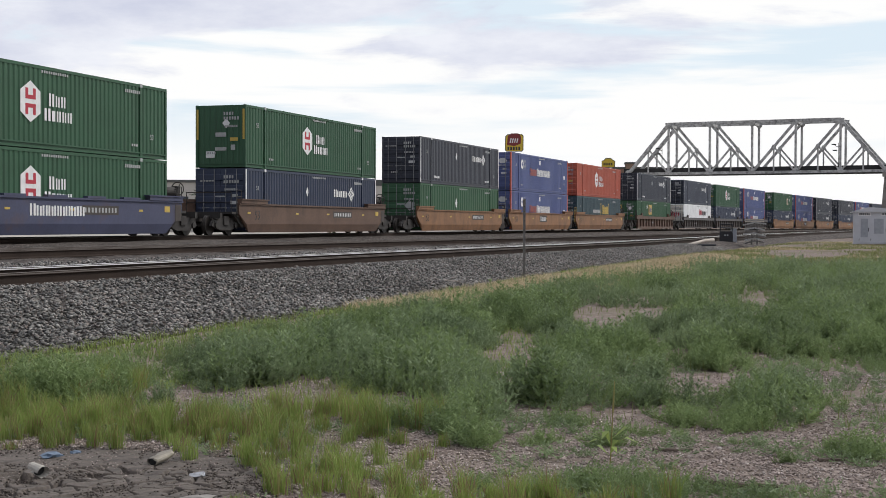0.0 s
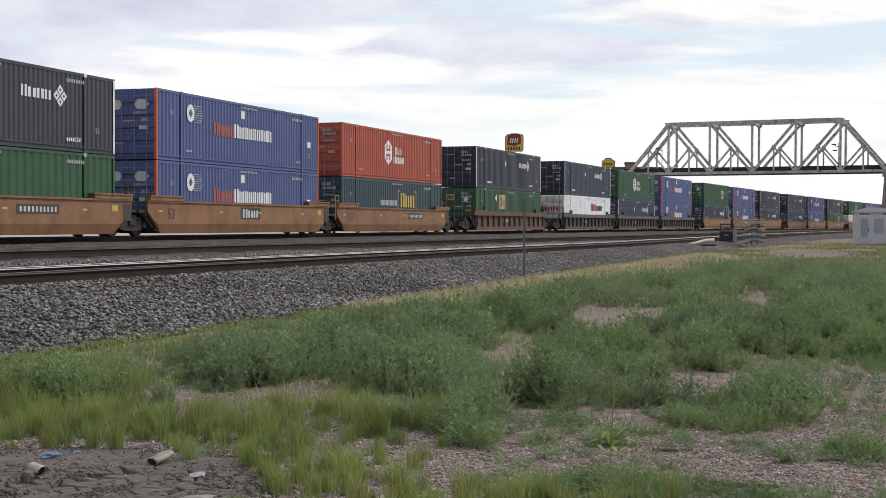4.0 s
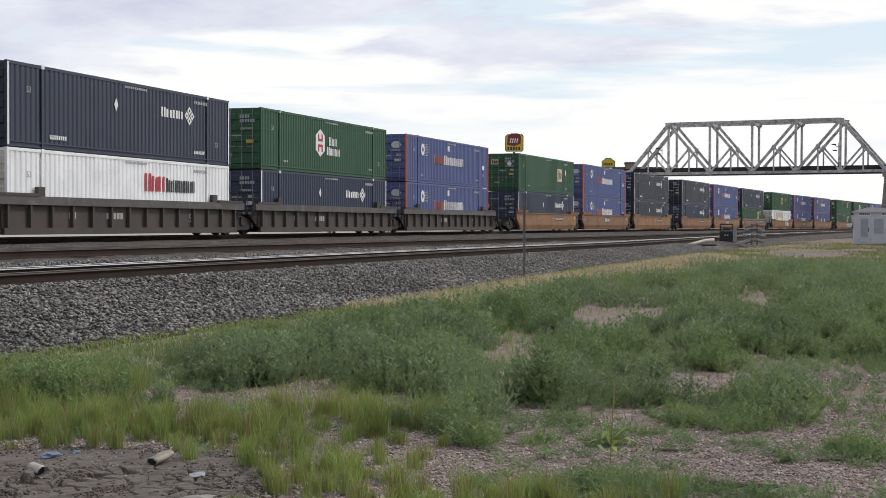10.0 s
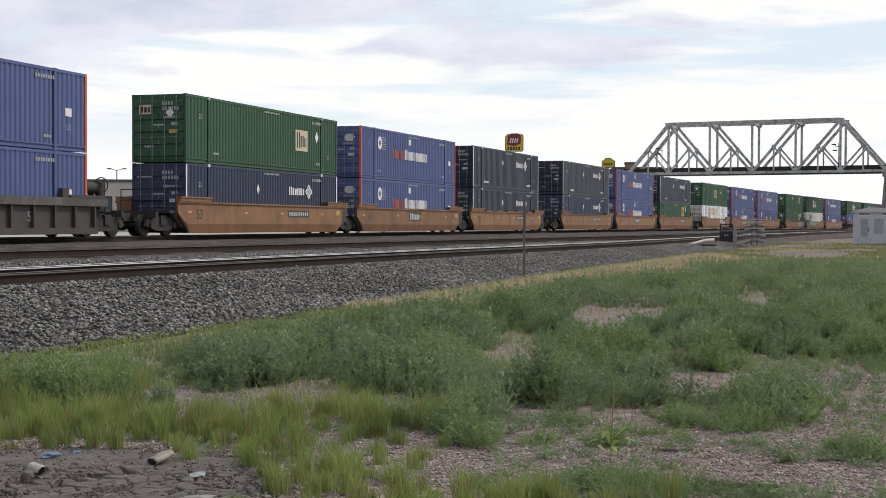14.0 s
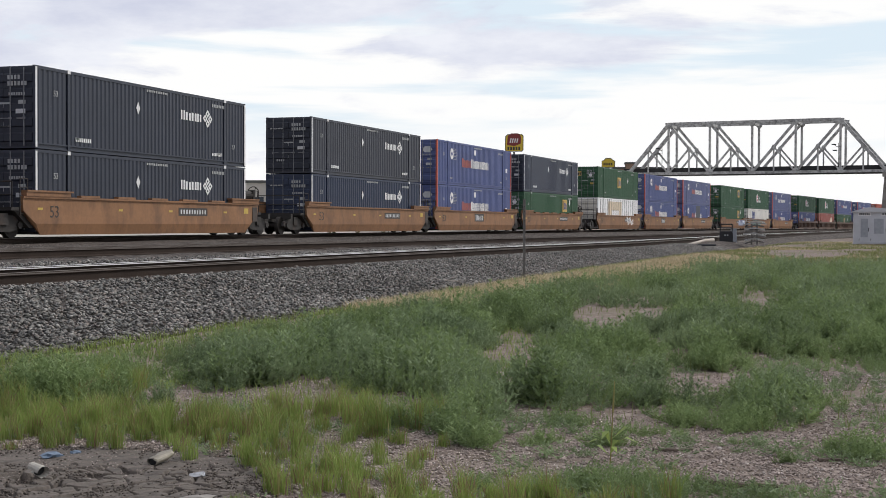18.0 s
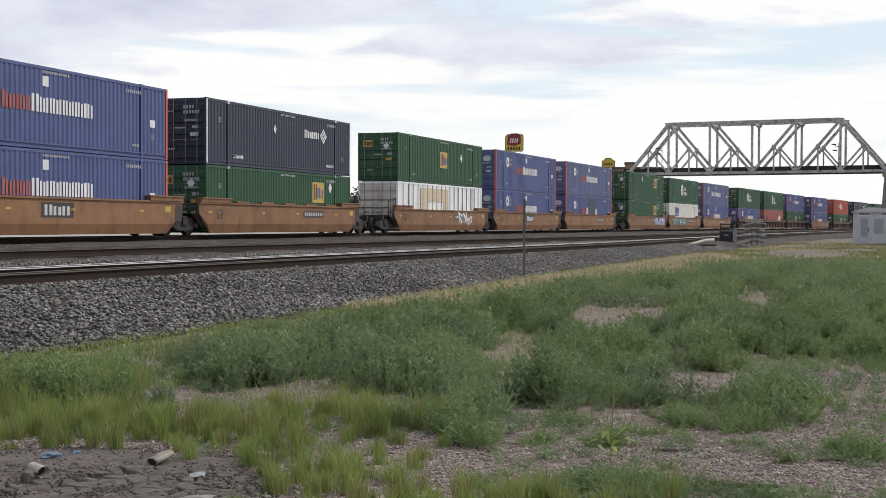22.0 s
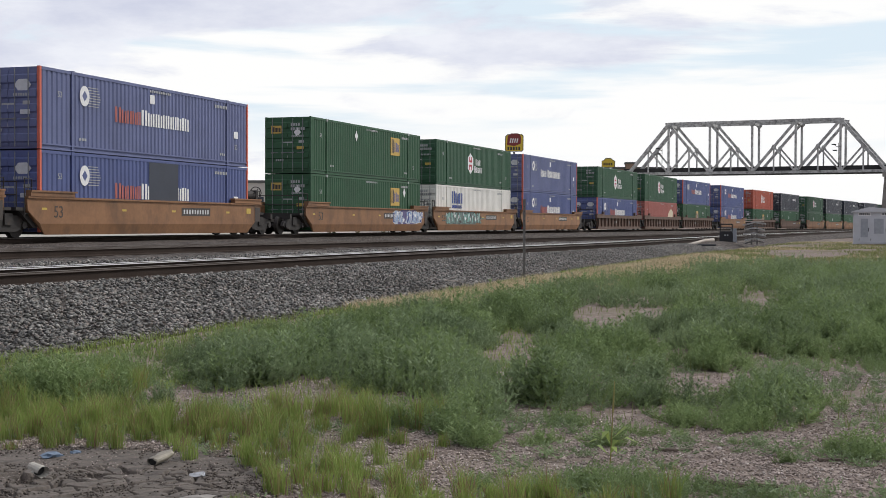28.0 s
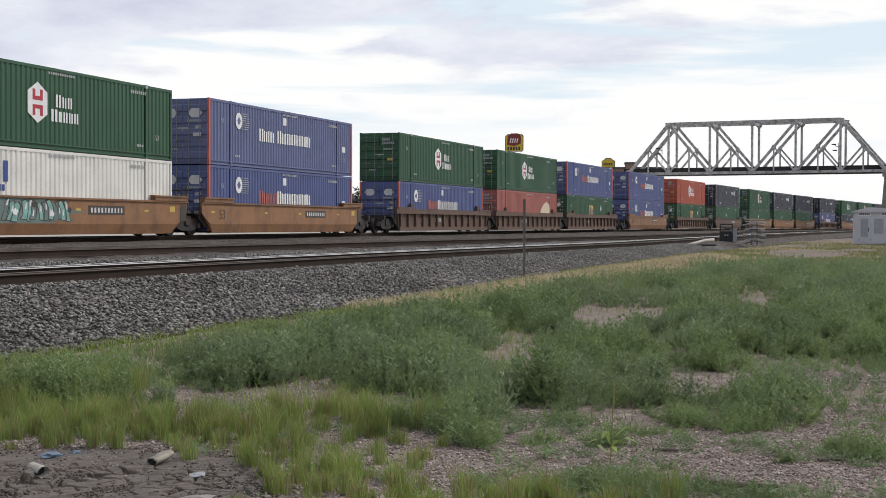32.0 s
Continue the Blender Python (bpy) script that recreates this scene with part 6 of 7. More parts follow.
def build_mud():
    """Dried mud, split into curled plates with open cracks between them."""
    rng = np.random.default_rng(5)
    step = 0.0078
    xs, ys = np.arange(-2.75, -0.75, step), np.arange(5.5, 7.75, step)
    X, Y = np.meshgrid(xs, ys, indexing="ij")
    n = 420
    px, py = rng.uniform(-3.1, -0.5, n), rng.uniform(5.2, 8.0, n)
    lift, tx, ty = rng.uniform(-0.010, 0.010, n), rng.normal(0, 0.09, n), rng.normal(0, 0.09, n)
    wx, wy = X + 0.10 * (lumps(X, Y, 0.10, 61) - 0.5), Y + 0.10 * (lumps(X, Y, 0.10, 62) - 0.5)
    d1, d2, tilt = np.full(X.shape, 9.0), np.full(X.shape, 9.0), np.zeros(X.shape)
    for k in range(n):
        d = np.hypot(wx - px[k], wy - py[k])
        d2 = np.minimum(d2, np.maximum(d, d1))
        tilt = np.where(d < d1, lift[k] + tx[k] * (wx - px[k]) + ty[k] * (wy - py[k]), tilt)
        d1 = np.minimum(d1, d)
    m = mud(X, Y) + 0.7 * (lumps(X, Y, 0.12, 63) - 0.5)
    open_ = np.clip(lumps(X, Y, 0.5, 64) * 3.0 - 0.2, 0, 1) * np.clip((7.05 - Y) / 0.4, 0, 1)
    gap = np.clip((d2 - d1 - 0.002) / (0.009 + 0.010 * lumps(X, Y, 0.2, 69)), 0, 1)
    rough = 0.006 * (lumps(X, Y, 0.11, 66) - 0.5) + 0.003 * (lumps(X, Y, 0.03, 67) - 0.5) + 0.0012 * rng.normal(0, 0.4, X.shape)
    Z = field_z(X, Y) + 0.014 * np.clip(m * 2, 0, 1) - 0.010 + open_ * (0.35 * tilt * gap - 0.06 * (1 - gap)) + rough
    Z = np.where(m > 0.12, Z, field_z(X, Y) - 0.06)
    sheet("mud_patch", np.stack([X, Y, Z], -1).reshape(-1, 3), grid_faces(len(xs), len(ys)), M_MUD, "dark dried mud split by cracks", "mud", "structure")
    # crumbs of dried mud
    n = 12000
    x, y = rng.uniform(-2.7, -0.75, n), rng.uniform(5.6, 7.7, n)
    keep = (mud(x, y) > 0.35) & (rng.random(n) < 0.08 + 0.5 * (lumps(x, y, 0.22, 74) > 0.62))
    x, y = x[keep], y[keep]
    v, f = stone_cloud(x, y, field_z(x, y) + 0.006, rng.uniform(0.003, 0.011, len(x)), rng, 0.7)
    sheet("mud_crumbs", v, f, M_MUD, "brown crumbs of dried mud", "mud")


# ---- things along the line ----
M_POST = surface("weathered_steel_post", (0.16, 0.15, 0.145), 0.6, 0.4, vary=0.25, scale=6, bump=0.1)
M_BUNGALOW = surface("pale_grey_sheet_metal", (0.54, 0.55, 0.59), 0.45, vary=0.08, scale=2, fine=20, bump=0.03)
M_PANEL = surface("darker_grey_vent_panel", (0.34, 0.36, 0.40), 0.5, vary=0.15, scale=6, bump=0.05)
M_CABLE = surface("pale_conduit", (0.46, 0.40, 0.35), 0.6, vary=0.2, scale=6, bump=0.1)
M_GALV = surface("galvanised_grating", (0.36, 0.36, 0.355), 0.6, 0.0, vary=0.3, scale=8, bump=0.1)
M_SIGN_Y = surface("yellow_sign_face", (0.62, 0.45, 0.04), 0.5, vary=0.08, scale=1, bump=0.0)
M_SIGN_RIM = surface("dark_sign_rim", (0.10, 0.10, 0.09), 0.5, vary=0.1, bump=0.0)
M_SIGN_BLUE = surface("dark_blue_sign_face", (0.018, 0.035, 0.12), 0.5, vary=0.08, bump=0.0)
M_SIGN_RED = surface("maroon_sign_shield", (0.20, 0.03, 0.03), 0.5, vary=0.08, bump=0.0)
M_WALL = surface("pale_plaster_wall", (0.50, 0.47, 0.43), 0.9, vary=0.1, scale=0.4, fine=6, bump=0.1, dirt=(0.30, 0.28, 0.25), dirt_amount=0.2, dirt_scale=0.3)
M_ROOF = surface("dark_roof_edge", (0.09, 0.09, 0.085), 0.8, vary=0.2, bump=0.1)
M_TAN = surface("tan_brick_wall", (0.26, 0.18, 0.13), 0.9, vary=0.2, scale=0.8, fine=10, bump=0.2)
M_GLASS = surface("dark_window_glass", (0.05, 0.06, 0.075), 0.15, vary=0.1, bump=0.0)
M_SHRUB = leaf_material("dull_shrub_leaf", (0.03, 0.05, 0.022), (0.085, 0.115, 0.05), 0.15)
M_CAN = surface("weathered_can", (0.25, 0.225, 0.18), 0.5, 0.2, vary=0.25, scale=20, fine=90, bump=0.2, dirt=(0.12, 0.1, 0.08), dirt_amount=0.3, dirt_scale=18)
M_PAPER = surface("dirty_white_paper", (0.38, 0.36, 0.32), 0.8, vary=0.2, scale=15, fine=90, bump=0.2)
M_BLUE_PLASTIC = surface("faded_blue_plastic", (0.10, 0.145, 0.21), 0.5, vary=0.25, scale=20, bump=0.2)
M_CLEAR = surface("dull_grey_plastic", (0.30, 0.31, 0.33), 0.25, vary=0.25, scale=20, bump=0.2)
M_WOOD = surface("grey_driftwood", (0.13, 0.10, 0.08), 0.9, vary=0.3, scale=12, fine=60, bump=0.4)
# near-black colour that stands in for the shade inside can and cup
M_MOUTH_SHADE = surface("black_mouth_shade", (0.02, 0.02, 0.02), 0.8, vary=0.2, bump=0.0)


def build_line_things():
    # thin post in front of the near track
    gz = float(field_z(np.array(1.74), np.array(29.0)))
    p = thing("marker_post", "thin dark steel post at the ballast's edge", "post", m=pose(1.74, 29.0, gz - 0.02))
    bm = bmesh.new()
    prism(bm, [(-0.027, -0.02), (0.027, -0.02), (0.027, 0.0), (0.018, 0.03), (-0.018, 0.03), (-0.027, 0.0)], "z", 0, 1.76)
    part("channel", bm, M_POST, p)
    bm = bmesh.new()
    for k in range(12):
        rod(bm, (0, -0.028, 0.5 + k * 0.1), (0, -0.018, 0.5 + k * 0.1), 0.008, 6)
    part("bolt_holes", bm, M_BLACK, p)
    # switch machine, junction box, stacked gratings, conduit
    p = thing("switch_heater", "black boxy switch heater with a tubular guard on top", "track equipment", m=pose(15.5, 74.0, 0.22, 0, 0, -12))
    bm = bmesh.new()
    prism(bm, [(-0.36, 0), (0.36, 0), (0.36, 0.55), (0.30, 0.63), (-0.30, 0.63), (-0.36, 0.55)], "y", -0.3, 0.3)
    part("housing", bm, M_BLACK, p)
    bm = bmesh.new()
    for y in (-0.26, 0.26):
        for a, b in (((-0.32, y, 0.6), (-0.32, y, 1.02)), ((0.32, y, 0.6), (0.32, y, 1.02)), ((-0.32, y, 1.02), (0.32, y, 1.02)), ((-0.32, y, 0.82), (0.32, y, 0.82))):
            rod(bm, a, b, 0.035, 6)
    part("guard", bm, M_BLACK, p)
    part("name_plate", boxes((-0.1, -0.02, -0.305, -0.30, 0.38, 0.46), (0.04, 0.12, -0.305, -0.30, 0.38, 0.46)), M_DULL, p)
    for x in (-0.28, 0.28):
        part("foot", boxes((x - 0.08, x + 0.08, -0.32, 0.32, -0.04, 0.0)), M_BLACK, p)
    p = thing("junction_cabinet", "plain grey metal junction cabinet", "cabinet", m=pose(16.12, 75.0, 0.16, 0, 0, -12))
    part("body", boxes((-0.17, 0.17, -0.15, 0.15, 0.0, 0.82)), M_PANEL, p)
    part("lid", boxes((-0.19, 0.19, -0.17, 0.17, 0.82, 0.86)), M_GALV, p)
    p = thing("grating_stack", "stack of galvanised steel gratings and racks beside the track", "rack", m=pose(16.58, 72.0, 0.16, 0, 0, -12))
    r = random.Random(4)
    for k in range(8):
        z, lift = 0.12 + k * 0.14, r.uniform(-0.06, 0.06)
        w = r.uniform(0.48, 0.62)
        bm = bmesh.new()
        prism(bm, [(-w, z - 0.07 + lift), (0, z + 0.04), (w, z - 0.07 - lift), (w, z + 0.005 - lift), (0, z + 0.115), (-w, z + 0.005 + lift)], "y", -0.5, 0.4)
        part("grating", bm, M_GALV if k % 2 else M_POST, p)
    for x in (-0.14, 0.14):
        part("post", boxes((x - 0.04, x + 0.04, -0.42, -0.36, 0.0, 1.2), (x - 0.04, x + 0.04, 0.36, 0.42, 0.0, 1.2)), M_POST, p)
    for z in (1.2, 1.32):
        part("top_rail", boxes((-0.5, 0.5, -0.42, -0.37, z, z + 0.05)), M_CABLE, p)
    p = thing("conduit", "pale bent conduit rising from the ballast", "pipe")
    bm = bmesh.new()
    pts = [(10.1, 61.8, 0.18), (10.7, 62.3, 0.19), (11.3, 62.6, 0.24), (11.8, 62.9, 0.36), (12.3, 63.3, 0.47), (12.75, 63.7, 0.49)]
    for a, b in zip(pts, pts[1:]):
        rod(bm, a, b, 0.08, 10)
    for a in pts[1:-1]:
        bmesh.ops.create_icosphere(bm, subdivisions=1, radius=0.082, matrix=Matrix.Translation(a))
    part("pipe", bm, M_CABLE, p)
    p = thing("cable_trough", "dark cables and ties lying along the ballast", "cable")
    for k, (a, b) in enumerate((((9.0, 61.0, 0.30), (12.5, 62.0, 0.28)), ((8.6, 60.3, 0.31), (11.4, 62.8, 0.29)), ((9.3, 62.0, 0.30), (12.0, 61.6, 0.28)))):
        bm = bmesh.new()
        rod(bm, a, b, 0.05, 6)
        part("cable", bm, M_BLACK, p)
    # instrument hut
    hx, hy = 26.05, 82.6
    p = thing("equipment_hut", "pale grey sheet-metal railway equipment hut with double doors", "hut", m=pose(hx, hy, float(field_z(np.array(hx), np.array(hy))) - 0.02, 0, 0, -16))
    part("body", boxes((-0.95, 2.6, -1.2, 1.2, 0.1, 2.0)), M_BUNGALOW, p)
    part("base", boxes((-1.0, 2.65, -1.25, 1.25, 0.0, 0.1)), M_CONCRETE, p)
    bm = bmesh.new()
    prism(bm, [(-1.05, 2.0), (2.7, 2.0), (2.7, 2.06), (0.2, 2.30), (-0.1, 2.30), (-1.05, 2.06)], "y", -1.3, 1.3)
    part("roof", bm, M_BUNGALOW, p)
    for x0, x1 in ((-0.62, 0.0), (0.05, 1.02)):
        d = part("door", boxes((x0, x1, -1.235, -1.2, 0.16, 1.78)), M_BUNGALOW, p)
        part("handle", boxes((x1 - 0.12, x1 - 0.07, -1.26, -1.235, 0.85, 1.05)), M_BLACK, d)
        part("hinge", boxes((x0 - 0.02, x0 + 0.02, -1.25, -1.235, 0.3, 0.42)), M_STEEL, d)
    part("vent_panel", boxes((0.22, 0.78, -1.25, -1.238, 0.72, 1.62)), M_PANEL, p)
    part("vent_panel", boxes((-0.54, -0.12, -1.25, -1.238, 0.5, 1.62)), M_PANEL, p)
    s = part("sign_board", boxes((-0.68, 0.05, -1.226, -1.205, 1.80, 1.99)), M_WHITE, p)
    part("lettering", boxes(*[(-0.62 + k * 0.105, -0.55 + k * 0.105, -1.232, -1.226, 1.84, 1.95) for k in range(6)]), M_BLACK, s)["kind"] = "stuff"
    s = part("sign_board", boxes((0.62, 1.20, -1.226, -1.205, 1.80, 1.99)), M_WHITE, p)
    part("lettering", boxes(*[(0.66 + k * 0.09, 0.72 + k * 0.09, -1.232, -1.226, 1.84, 1.95) for k in range(6)]), M_BLACK, s)["kind"] = "stuff"
    for x in (1.1, 1.9):
        part("seam", boxes((x - 0.015, x + 0.015, -1.212, -1.2, 0.1, 2.0)), M_PANEL, p)


def build_background():
    # roadside signs on tall poles, beyond the train
    p = thing("pole_sign", "yellow pole sign with a maroon shield and plain pale bars", "sign", m=pose(15.7, 300.0, 1.25, 0, 0, -8))
    bm = bmesh.new()
    rod(bm, (0, 0, -1.8), (0, 0, 16.0), 0.22, 12)
    part("pole", bm, M_POST, p)
    def tablet(k):
        return [(-1.75 * k, 18 - 1.95 * k), (1.75 * k, 18 - 1.95 * k), (2.05 * k, 18 - 1.6 * k), (2.05 * k, 18 + 1.55 * k), (1.75 * k, 18 + 1.9 * k), (-1.45 * k, 18 + 1.9 * k), (-1.95 * k, 18 + 1.4 * k), (-2.05 * k, 18 - 1.6 * k)]
    bm = bmesh.new()
    prism(bm, tablet(1.0), "y", -0.35, 0.35)
    part("cabinet", bm, M_SIGN_RIM, p)
    bm = bmesh.new()
    prism(bm, tablet(0.93), "y", -0.37, -0.352)
    part("face", bm, M_SIGN_Y, p)
    bm = bmesh.new()
    prism(bm, [(-1.55, 17.5), (0.1, 17.25), (1.45, 17.75), (1.55, 19.3), (0.9, 20.05), (-0.7, 20.05), (-1.4, 19.5)], "y", -0.41, -0.375)
    part("shield", bm, M_SIGN_RED, p)
    bm = bmesh.new()
    for k in range(2):
        prism(bm, [(-1.0 + k * 1.0, 17.95), (-0.75 + k * 1.0, 17.95), (-0.55 + k * 1.0, 18.95), (-0.8 + k * 1.0, 18.95)], "y", -0.43, -0.41)
        prism(bm, [(-0.5 + k * 1.0, 17.95), (-0.25 + k * 1.0, 17.95), (-0.05 + k * 1.0, 18.95), (-0.3 + k * 1.0, 18.95)], "y", -0.43, -0.41)
    part("pale_bars", bm, M_WHITE, p)
    part("dark_bars", boxes(*[(-1.45 + k * 0.60, -1.05 + k * 0.60, -0.39, -0.371, 16.35, 17.10) for k in range(5)]), M_BLACK, p)
    p = thing("pole_sign", "yellow sign with an arched top and a dark scroll", "sign", m=pose(43.3, 355.0, 1.9, 0, 0, -8))
    bm = bmesh.new()
    rod(bm, (0, 0, -2.1), (0, 0, 15.0), 0.25, 10)
    part("pole", bm, M_POST, p)
    out = [(-1.75, 14.2), (1.75, 14.2), (1.75, 16.0), (1.2, 16.2), (0.7, 16.75), (-0.7, 16.75), (-1.2, 16.2), (-1.75, 16.0)]
    bm = bmesh.new()
    prism(bm, out, "y", -0.3, 0.3)
    part("cabinet", bm, M_SIGN_RIM, p)
    bm = bmesh.new()
    prism(bm, [(x * 0.9, 15.4 + (z - 15.4) * 0.86) for x, z in out], "y", -0.33, -0.302)
    part("face", bm, M_SIGN_Y, p)
    part("dark_bars", boxes(*[(-1.25 + k * 0.5, -0.95 + k * 0.5, -0.345, -0.331, 14.8, 15.5) for k in range(5)]), M_BLACK, p)

    p = thing("pole_sign", "dark blue sign with a white oval emblem and plain pale bars", "sign", m=pose(-51.6, 300.0, 0.0, 0, 0, 6))
    bm = bmesh.new()
    rod(bm, (0, 0, -0.3), (0, 0, 10.8), 0.22, 10)
    part("pole", bm, M_POST, p)
    part("cabinet", boxes((-2.4, 2.4, -0.3, 0.3, 10.6, 13.9)), M_SIGN_RIM, p)
    part("face", boxes((-2.3, 2.3, -0.32, -0.302, 10.7, 13.8)), M_SIGN_BLUE, p)
    bm = bmesh.new()
    disc(bm, 0.0, 12.55, 1.25, 0.85, -0.34, 20, 0.018)
    part("emblem", bm, M_DULL, p, "white oval emblem")
    bm = bmesh.new()
    disc(bm, 0.0, 12.55, 1.1, 0.7, -0.36, 20, 0.018)
    part("emblem", bm, M_SIGN_BLUE, p, "blue oval within the emblem")
    bm = bmesh.new()
    diamond(bm, -0.4, 12.65, 0.35, 0.18, -0.38)
    part("emblem", bm, M_WHITE, p, "white lozenge of the emblem")
    for k in range(6):
        part("pale_bar", boxes((-1.8 + k * 0.62, -1.4 + k * 0.62, -0.34, -0.321, 10.85, 11.35)), M_WHITE, p)

    def building(label, x, y, rz, w, d, h, wall, bays, parapet=0.5):
        b = thing("building", label, "building", m=pose(x, y, -0.05, 0, 0, rz))
        part("wall", boxes((0, w, 0, d, 0, h)), wall, b)
        part("roof", boxes((-0.2, w + 0.2, -0.2, d + 0.2, h, h + parapet)), M_ROOF, b)
        for k in range(bays):
            x0 = w * (k + 0.25) / bays
            wd = part("window", boxes((x0, x0 + w * 0.42 / bays, -0.06, 0.1, h * 0.35, h * 0.72)), M_GLASS, b)
            part("sill", boxes((x0 - 0.1, x0 + w * 0.42 / bays + 0.1, -0.15, 0.0, h * 0.33, h * 0.35)), M_CONCRETE, wd)
        return b
    building("long low pale warehouse with a dark roof edge", -62, 176, 5, 46, 18, 6.6, M_WALL, 14, 0.35)
    building("low pale commercial building with a flat roof", -12, 205, 4, 9.5, 14, 7.0, M_WALL, 3, 0.9)
    building("low flat-roofed grey building", 3.0, 238, 3, 14, 14, 6.2, M_WALL, 5, 0.5)
    building("tan brick building with a stepped parapet", 43.0, 342, -4, 12, 12, 15.3, M_TAN, 5, 0.5)
    building("tan brick stair tower", 46.0, 341, -4, 2.6, 4, 16.6, M_TAN, 1, 0.4)

    def lamp(x, y, h, heads, label):
        p = thing("street_lamp", label, "street lamp", "lamps beyond the tracks", m=pose(x, y, 0))
        bm = bmesh.new()
        rod(bm, (0, 0, 0), (0, 0, h), 0.13, 8, 0.08)
        part("pole", bm, M_POST, p)
        for k in heads:
            bm = bmesh.new()
            rod(bm, (0, 0, h - 0.1), (k * 1.0, 0, h + 0.15), 0.05, 6)
            part("arm", bm, M_POST, p)
            bm = bmesh.new()
            prism(bm, [(k * 0.9, h + 0.08), (k * 1.7, h + 0.1), (k * 1.6, h + 0.28), (k * 0.95, h + 0.3)], "y", -0.16, 0.16)
            part("head", bm, M_POST, p)
    lamp(-44.0, 150.0, 9.6, (-1,), "tall dark street lamp with a single arm")
    lamp(-55.5, 230.0, 10.2, (-1, 1), "double-headed car park lamp")
    lamp(-84.0, 270.0, 12.0, (-1, 1), "double-headed car park lamp")
    # shrubs beyond the train
    rng = np.random.default_rng(8)
    for x, y, h, w in ((-9.5, 150, 5.2, 2.4), (-12.8, 152, 3.6, 1.8), (-7.0, 158, 4.2, 2.0), (-28.5, 168, 3.2, 2.0), (-27.3, 157, 6.0, 1.9), (-25.2, 159, 5.6, 1.8)):
        t = thing("shrub", "dull green shrub beyond the tracks", "shrub", "shrubs beyond the tracks", m=pose(x, y, 0))
        bm = bmesh.new()
        for k in range(5):
            a = k * 1.3
            rod(bm, (0.1 * math.cos(a), 0.1 * math.sin(a), 0), (0.5 * w * math.cos(a), 0.5 * w * math.sin(a), h * 0.7), 0.07, 5, 0.02)
        part("stems", bm, M_STALK, t)
        n = 1500
        u = rng.normal(0, 1, (n, 3))
        u /= np.linalg.norm(u, axis=1)[:, None]
        c = u * rng.uniform(0.45, 1.0, (n, 1)) * (0.75 + 0.35 * np.sin(u[:, :1] * 5 + u[:, 1:2] * 4))
        c = c * np.array([w, w, h * 0.5]) + np.array([0, 0, h * 0.55])
        d = rng.normal(0, 0.16, (n, 3, 3))
        co = (c[:, None, :] + d).reshape(-1, 3)
        me = bpy.data.meshes.new("crown")
        me.from_pydata(co.tolist(), [], np.arange(len(co)).reshape(-1, 3).tolist())
        me.materials.append(M_SHRUB)
        part("crown", me, M_SHRUB, t)


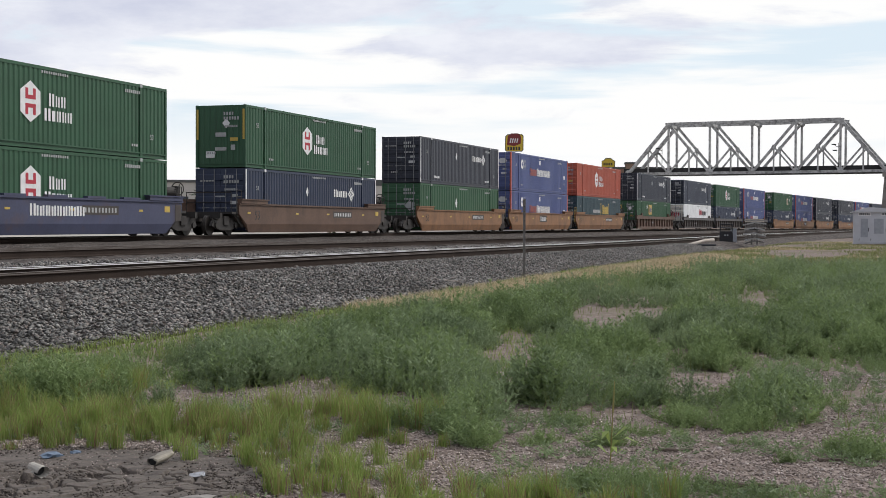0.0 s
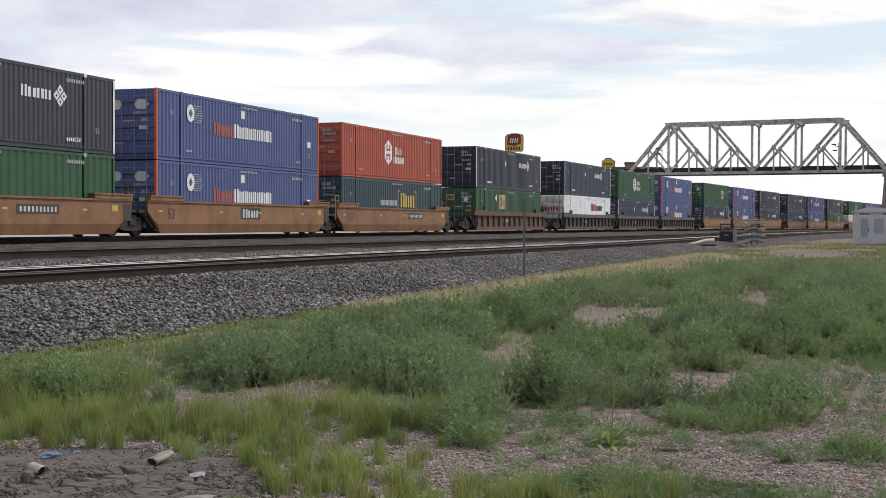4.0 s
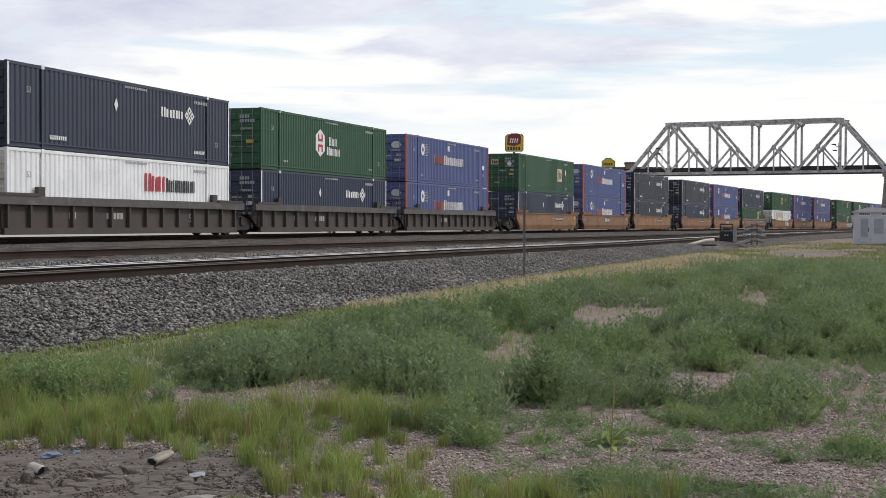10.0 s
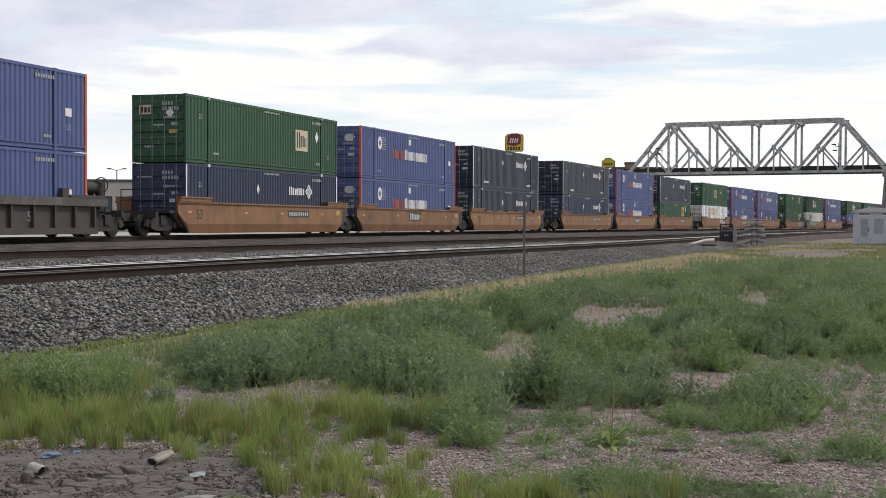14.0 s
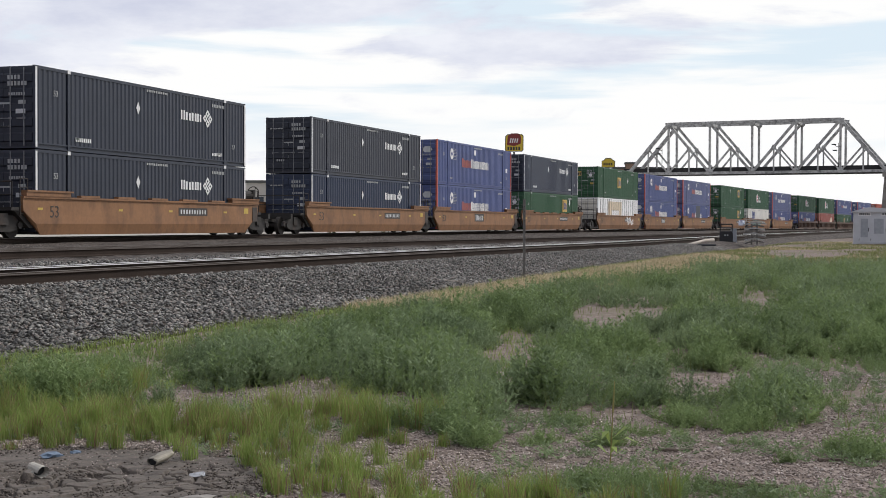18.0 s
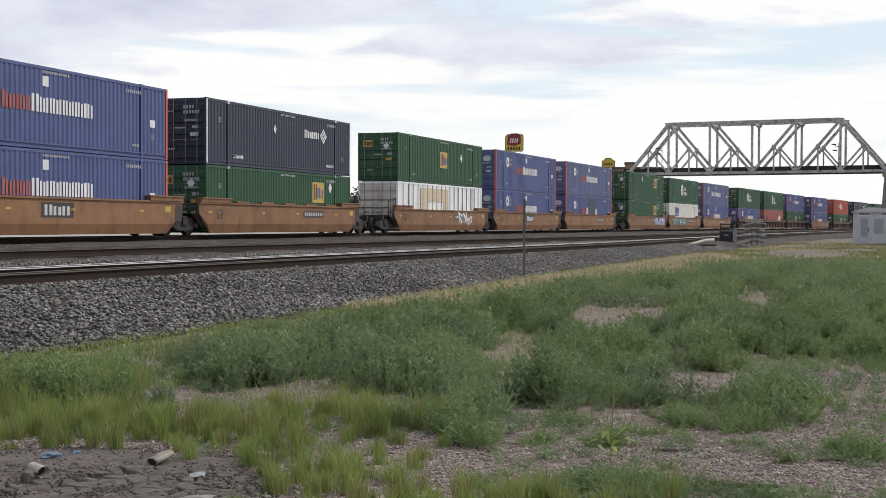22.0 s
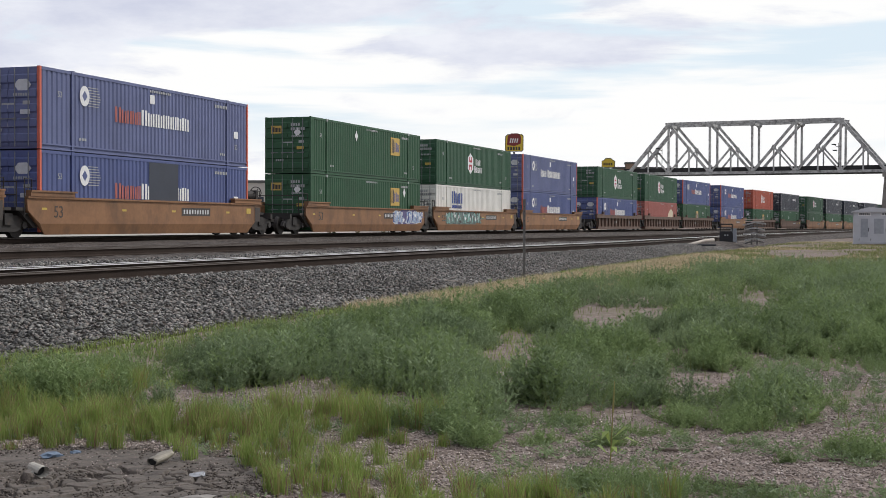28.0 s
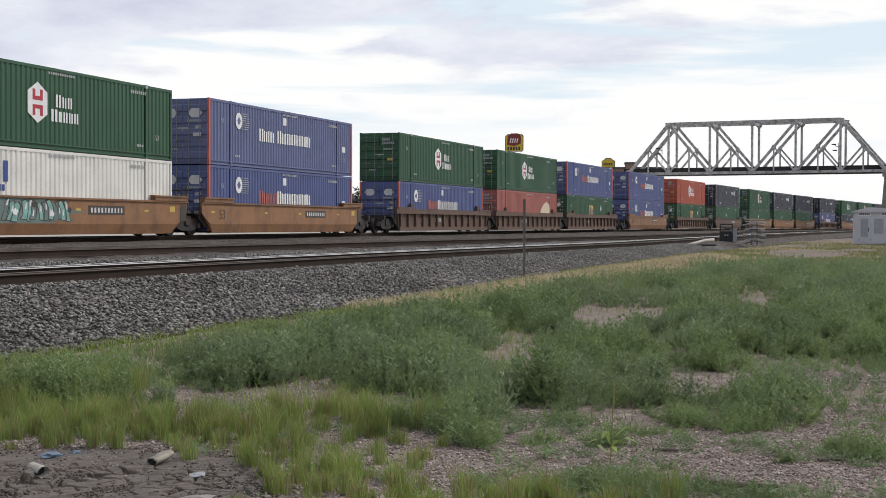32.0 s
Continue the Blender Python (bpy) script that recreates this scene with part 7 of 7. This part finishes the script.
def build_litter():
    def gz(x, y):
        return float(field_z(np.array(x), np.array(y)))
    # crushed tube-like can
    p = thing("crushed_can", "crushed weathered tan can lying on mud", "litter", m=pose(-1.45, 6.95, gz(-1.45, 6.95) + 0.035, 0, -10, 62))
    bm = bmesh.new()
    n = 14
    rings = []
    for k, (x, r) in enumerate(((-0.075, 0.026), (-0.07, 0.03), (-0.03, 0.029), (0.02, 0.031), (0.055, 0.028), (0.07, 0.024))):
        rings.append([bm.verts.new((x + 0.006 * math.sin(i * 2.1 + k), r * math.cos(2 * math.pi * i / n) * 1.15, r * math.sin(2 * math.pi * i / n) * (0.75 + 0.12 * math.sin(k * 2 + i)))) for i in range(n)])
    for a, b in zip(rings, rings[1:]):
        for i in range(n):
            bm.faces.new((a[i], a[(i + 1) % n], b[(i + 1) % n], b[i]))
    bm.faces.new(rings[-1])
    part("shell", bm, M_CAN, p)
    # black disc across the mouth: the can's inner shade as a solid
    bm = bmesh.new()
    prism(bm, [(0.023 * math.cos(i * 0.6283), 0.017 * math.sin(i * 0.6283)) for i in range(10)], "x", -0.072, -0.066)
    part("opening", bm, M_MOUTH_SHADE, p)
    # torn cup
    p = thing("torn_cup", "torn dark-mouthed paper cup lying in mud", "litter", m=pose(-1.93, 6.52, gz(-1.93, 6.52) + 0.035, 0, -12, 145))
    bm = bmesh.new()
    rings = []
    for x, r in ((0.0, 0.036), (0.04, 0.033), (0.09, 0.028)):
        rings.append([bm.verts.new((x, r * math.cos(2 * math.pi * i / n), r * math.sin(2 * math.pi * i / n) * 0.85)) for i in range(n)])
    for a, b in zip(rings, rings[1:]):
        for i in range(n - 3):
            bm.faces.new((a[i], a[(i + 1) % n], b[(i + 1) % n], b[i]))
    part("cup_wall", bm, M_PAPER, p)
    # black disc within the cup, painted shade of its hollow
    bm = bmesh.new()
    prism(bm, [(0.03 * math.cos(i * 0.6283), 0.025 * math.sin(i * 0.6283)) for i in range(10)], "x", 0.03, 0.034)
    part("cup_inside", bm, M_MOUTH_SHADE, p)
    r = random.Random(2)

    def scrap(name, label, mt, x, y, size):
        bm = bmesh.new()
        bmesh.ops.create_icosphere(bm, subdivisions=2, radius=1.0)
        for v in bm.verts:
            k = 0.55 + 0.8 * r.random()
            v.co = Vector((v.co.x * size[0] * k, v.co.y * size[1] * k, v.co.z * size[2] * k))
        me = finish(bm, name, mt)
        ob = new(name, me)
        ob.matrix_basis = pose(x, y, gz(x, y) + size[2] * 0.4, 0, 0, r.uniform(0, 180))
        tagged(ob, label, "litter")
    scrap("plastic_scrap", "crumpled faded blue plastic on gravel", M_BLUE_PLASTIC, -2.08, 7.15, (0.075, 0.045, 0.02))
    scrap("plastic_scrap", "small crumpled blue plastic in the grass", M_BLUE_PLASTIC, -1.98, 7.28, (0.03, 0.02, 0.012))
    scrap("pale_stone", "pale cracked stone between grass tufts", M_PAPER, -0.96, 7.12, (0.10, 0.06, 0.025))
    scrap("pale_stone", "flat grey stone at the mud's edge", M_CONCRETE, -1.08, 5.95, (0.10, 0.06, 0.02))
    scrap("plastic_bag", "dull grey plastic sheet trodden into mud", M_CLEAR, -1.2, 6.62, (0.055, 0.04, 0.012))
    scrap("paper_scrap", "white paper scrap at the ballast's foot", M_PAPER, -2.25, 15.0, (0.07, 0.04, 0.02))
    scrap("paper_scrap", "white paper scrap beside the rail", M_WHITE, 8.4, 55.5, (0.28, 0.14, 0.10))
    for x, y, a, ln, rr, lb in ((-2.35, 6.28, 10, 0.32, 0.016, "flat grey driftwood slat on mud"), (1.38, 6.28, -14, 0.36, 0.018, "dark weathered stick on gravel"), (2.1, 7.0, 4, 0.3, 0.010, "thin dark stick on gravel"), (2.5, 6.5, -8, 0.36, 0.009, "thin dark stick on gravel"), (1.25, 7.3, 6, 0.22, 0.012, "short dark stick on gravel")):
        bm = bmesh.new()
        segs = 5
        for k in range(segs):
            f0, f1 = k / segs - 0.5, (k + 1) / segs - 0.5
            rod(bm, (f0 * ln, 0.012 * math.sin(k * 1.7), rr * 0.7), (f1 * ln, 0.012 * math.sin((k + 1) * 1.7), rr * 0.7), rr * (1 - 0.1 * k), 7, rr * (0.92 - 0.1 * k))
        me = finish(bm, "stick", M_WOOD)
        ob = new("stick", me)
        ob.matrix_basis = pose(x, y, gz(x, y) + 0.002, 0, 0, a)
        tagged(ob, lb, "stick", "sticks on the ground")
    # pale stick on the slope of the ballast
    sx, sy = 0.10, 26.4
    sq, ss = track_q(sx, sy)
    bm = bmesh.new()
    rod(bm, (-0.20, 0.10, 0.05), (0.02, 0.0, 0.03), 0.014, 7)
    rod(bm, (0.02, 0.0, 0.03), (0.22, -0.02, 0.02), 0.014, 7, 0.008)
    ob = new("stick", finish(bm, "stick", M_CABLE))
    ob.matrix_basis = pose(sx, sy, float(bed_z(sq, ss)) + 0.03)
    tagged(ob, "pale bent stick lying on the ballast slope", "stick", "sticks on the ground")
    # tall single stalk with a broad-leaved foot
    x, y = 0.86, 6.9
    p = thing("tall_weed", "tall single weed stalk with broad leaves at its foot", "plant", m=pose(x, y, gz(x, y)))
    bm = bmesh.new()
    rod(bm, (0, 0, 0), (0.012, 0, 0.27), 0.004, 6, 0.003)
    rod(bm, (0.012, 0, 0.27), (0.02, 0, 0.43), 0.006, 6, 0.002)
    part("stalk", bm, M_GRASS_OLD, p)
    bm = bmesh.new()
    for k in range(9):
        a = k * 2.4
        ln = 0.10 + 0.03 * (k % 3)
        b0, m0, t0 = Vector((0, 0, 0.03 + 0.012 * k)), Vector((math.cos(a) * ln * 0.55, math.sin(a) * ln * 0.55, 0.08 + 0.014 * k)), Vector((math.cos(a) * ln, math.sin(a) * ln, 0.065 + 0.012 * k))
        w = Vector((-math.sin(a), math.cos(a), 0)) * 0.016
        v = [bm.verts.new(c) for c in (b0, m0 - w, m0 + w, t0)]
        bm.faces.new((v[0], v[1], v[3], v[2]))
    part("leaves", bm, M_GRASS, p)


build_ground()
build_lot()
build_tracks()
build_bridge()
build_train()
build_mud()
build_line_things()
build_background()
build_litter()
build_stones()
build_field()
motions()
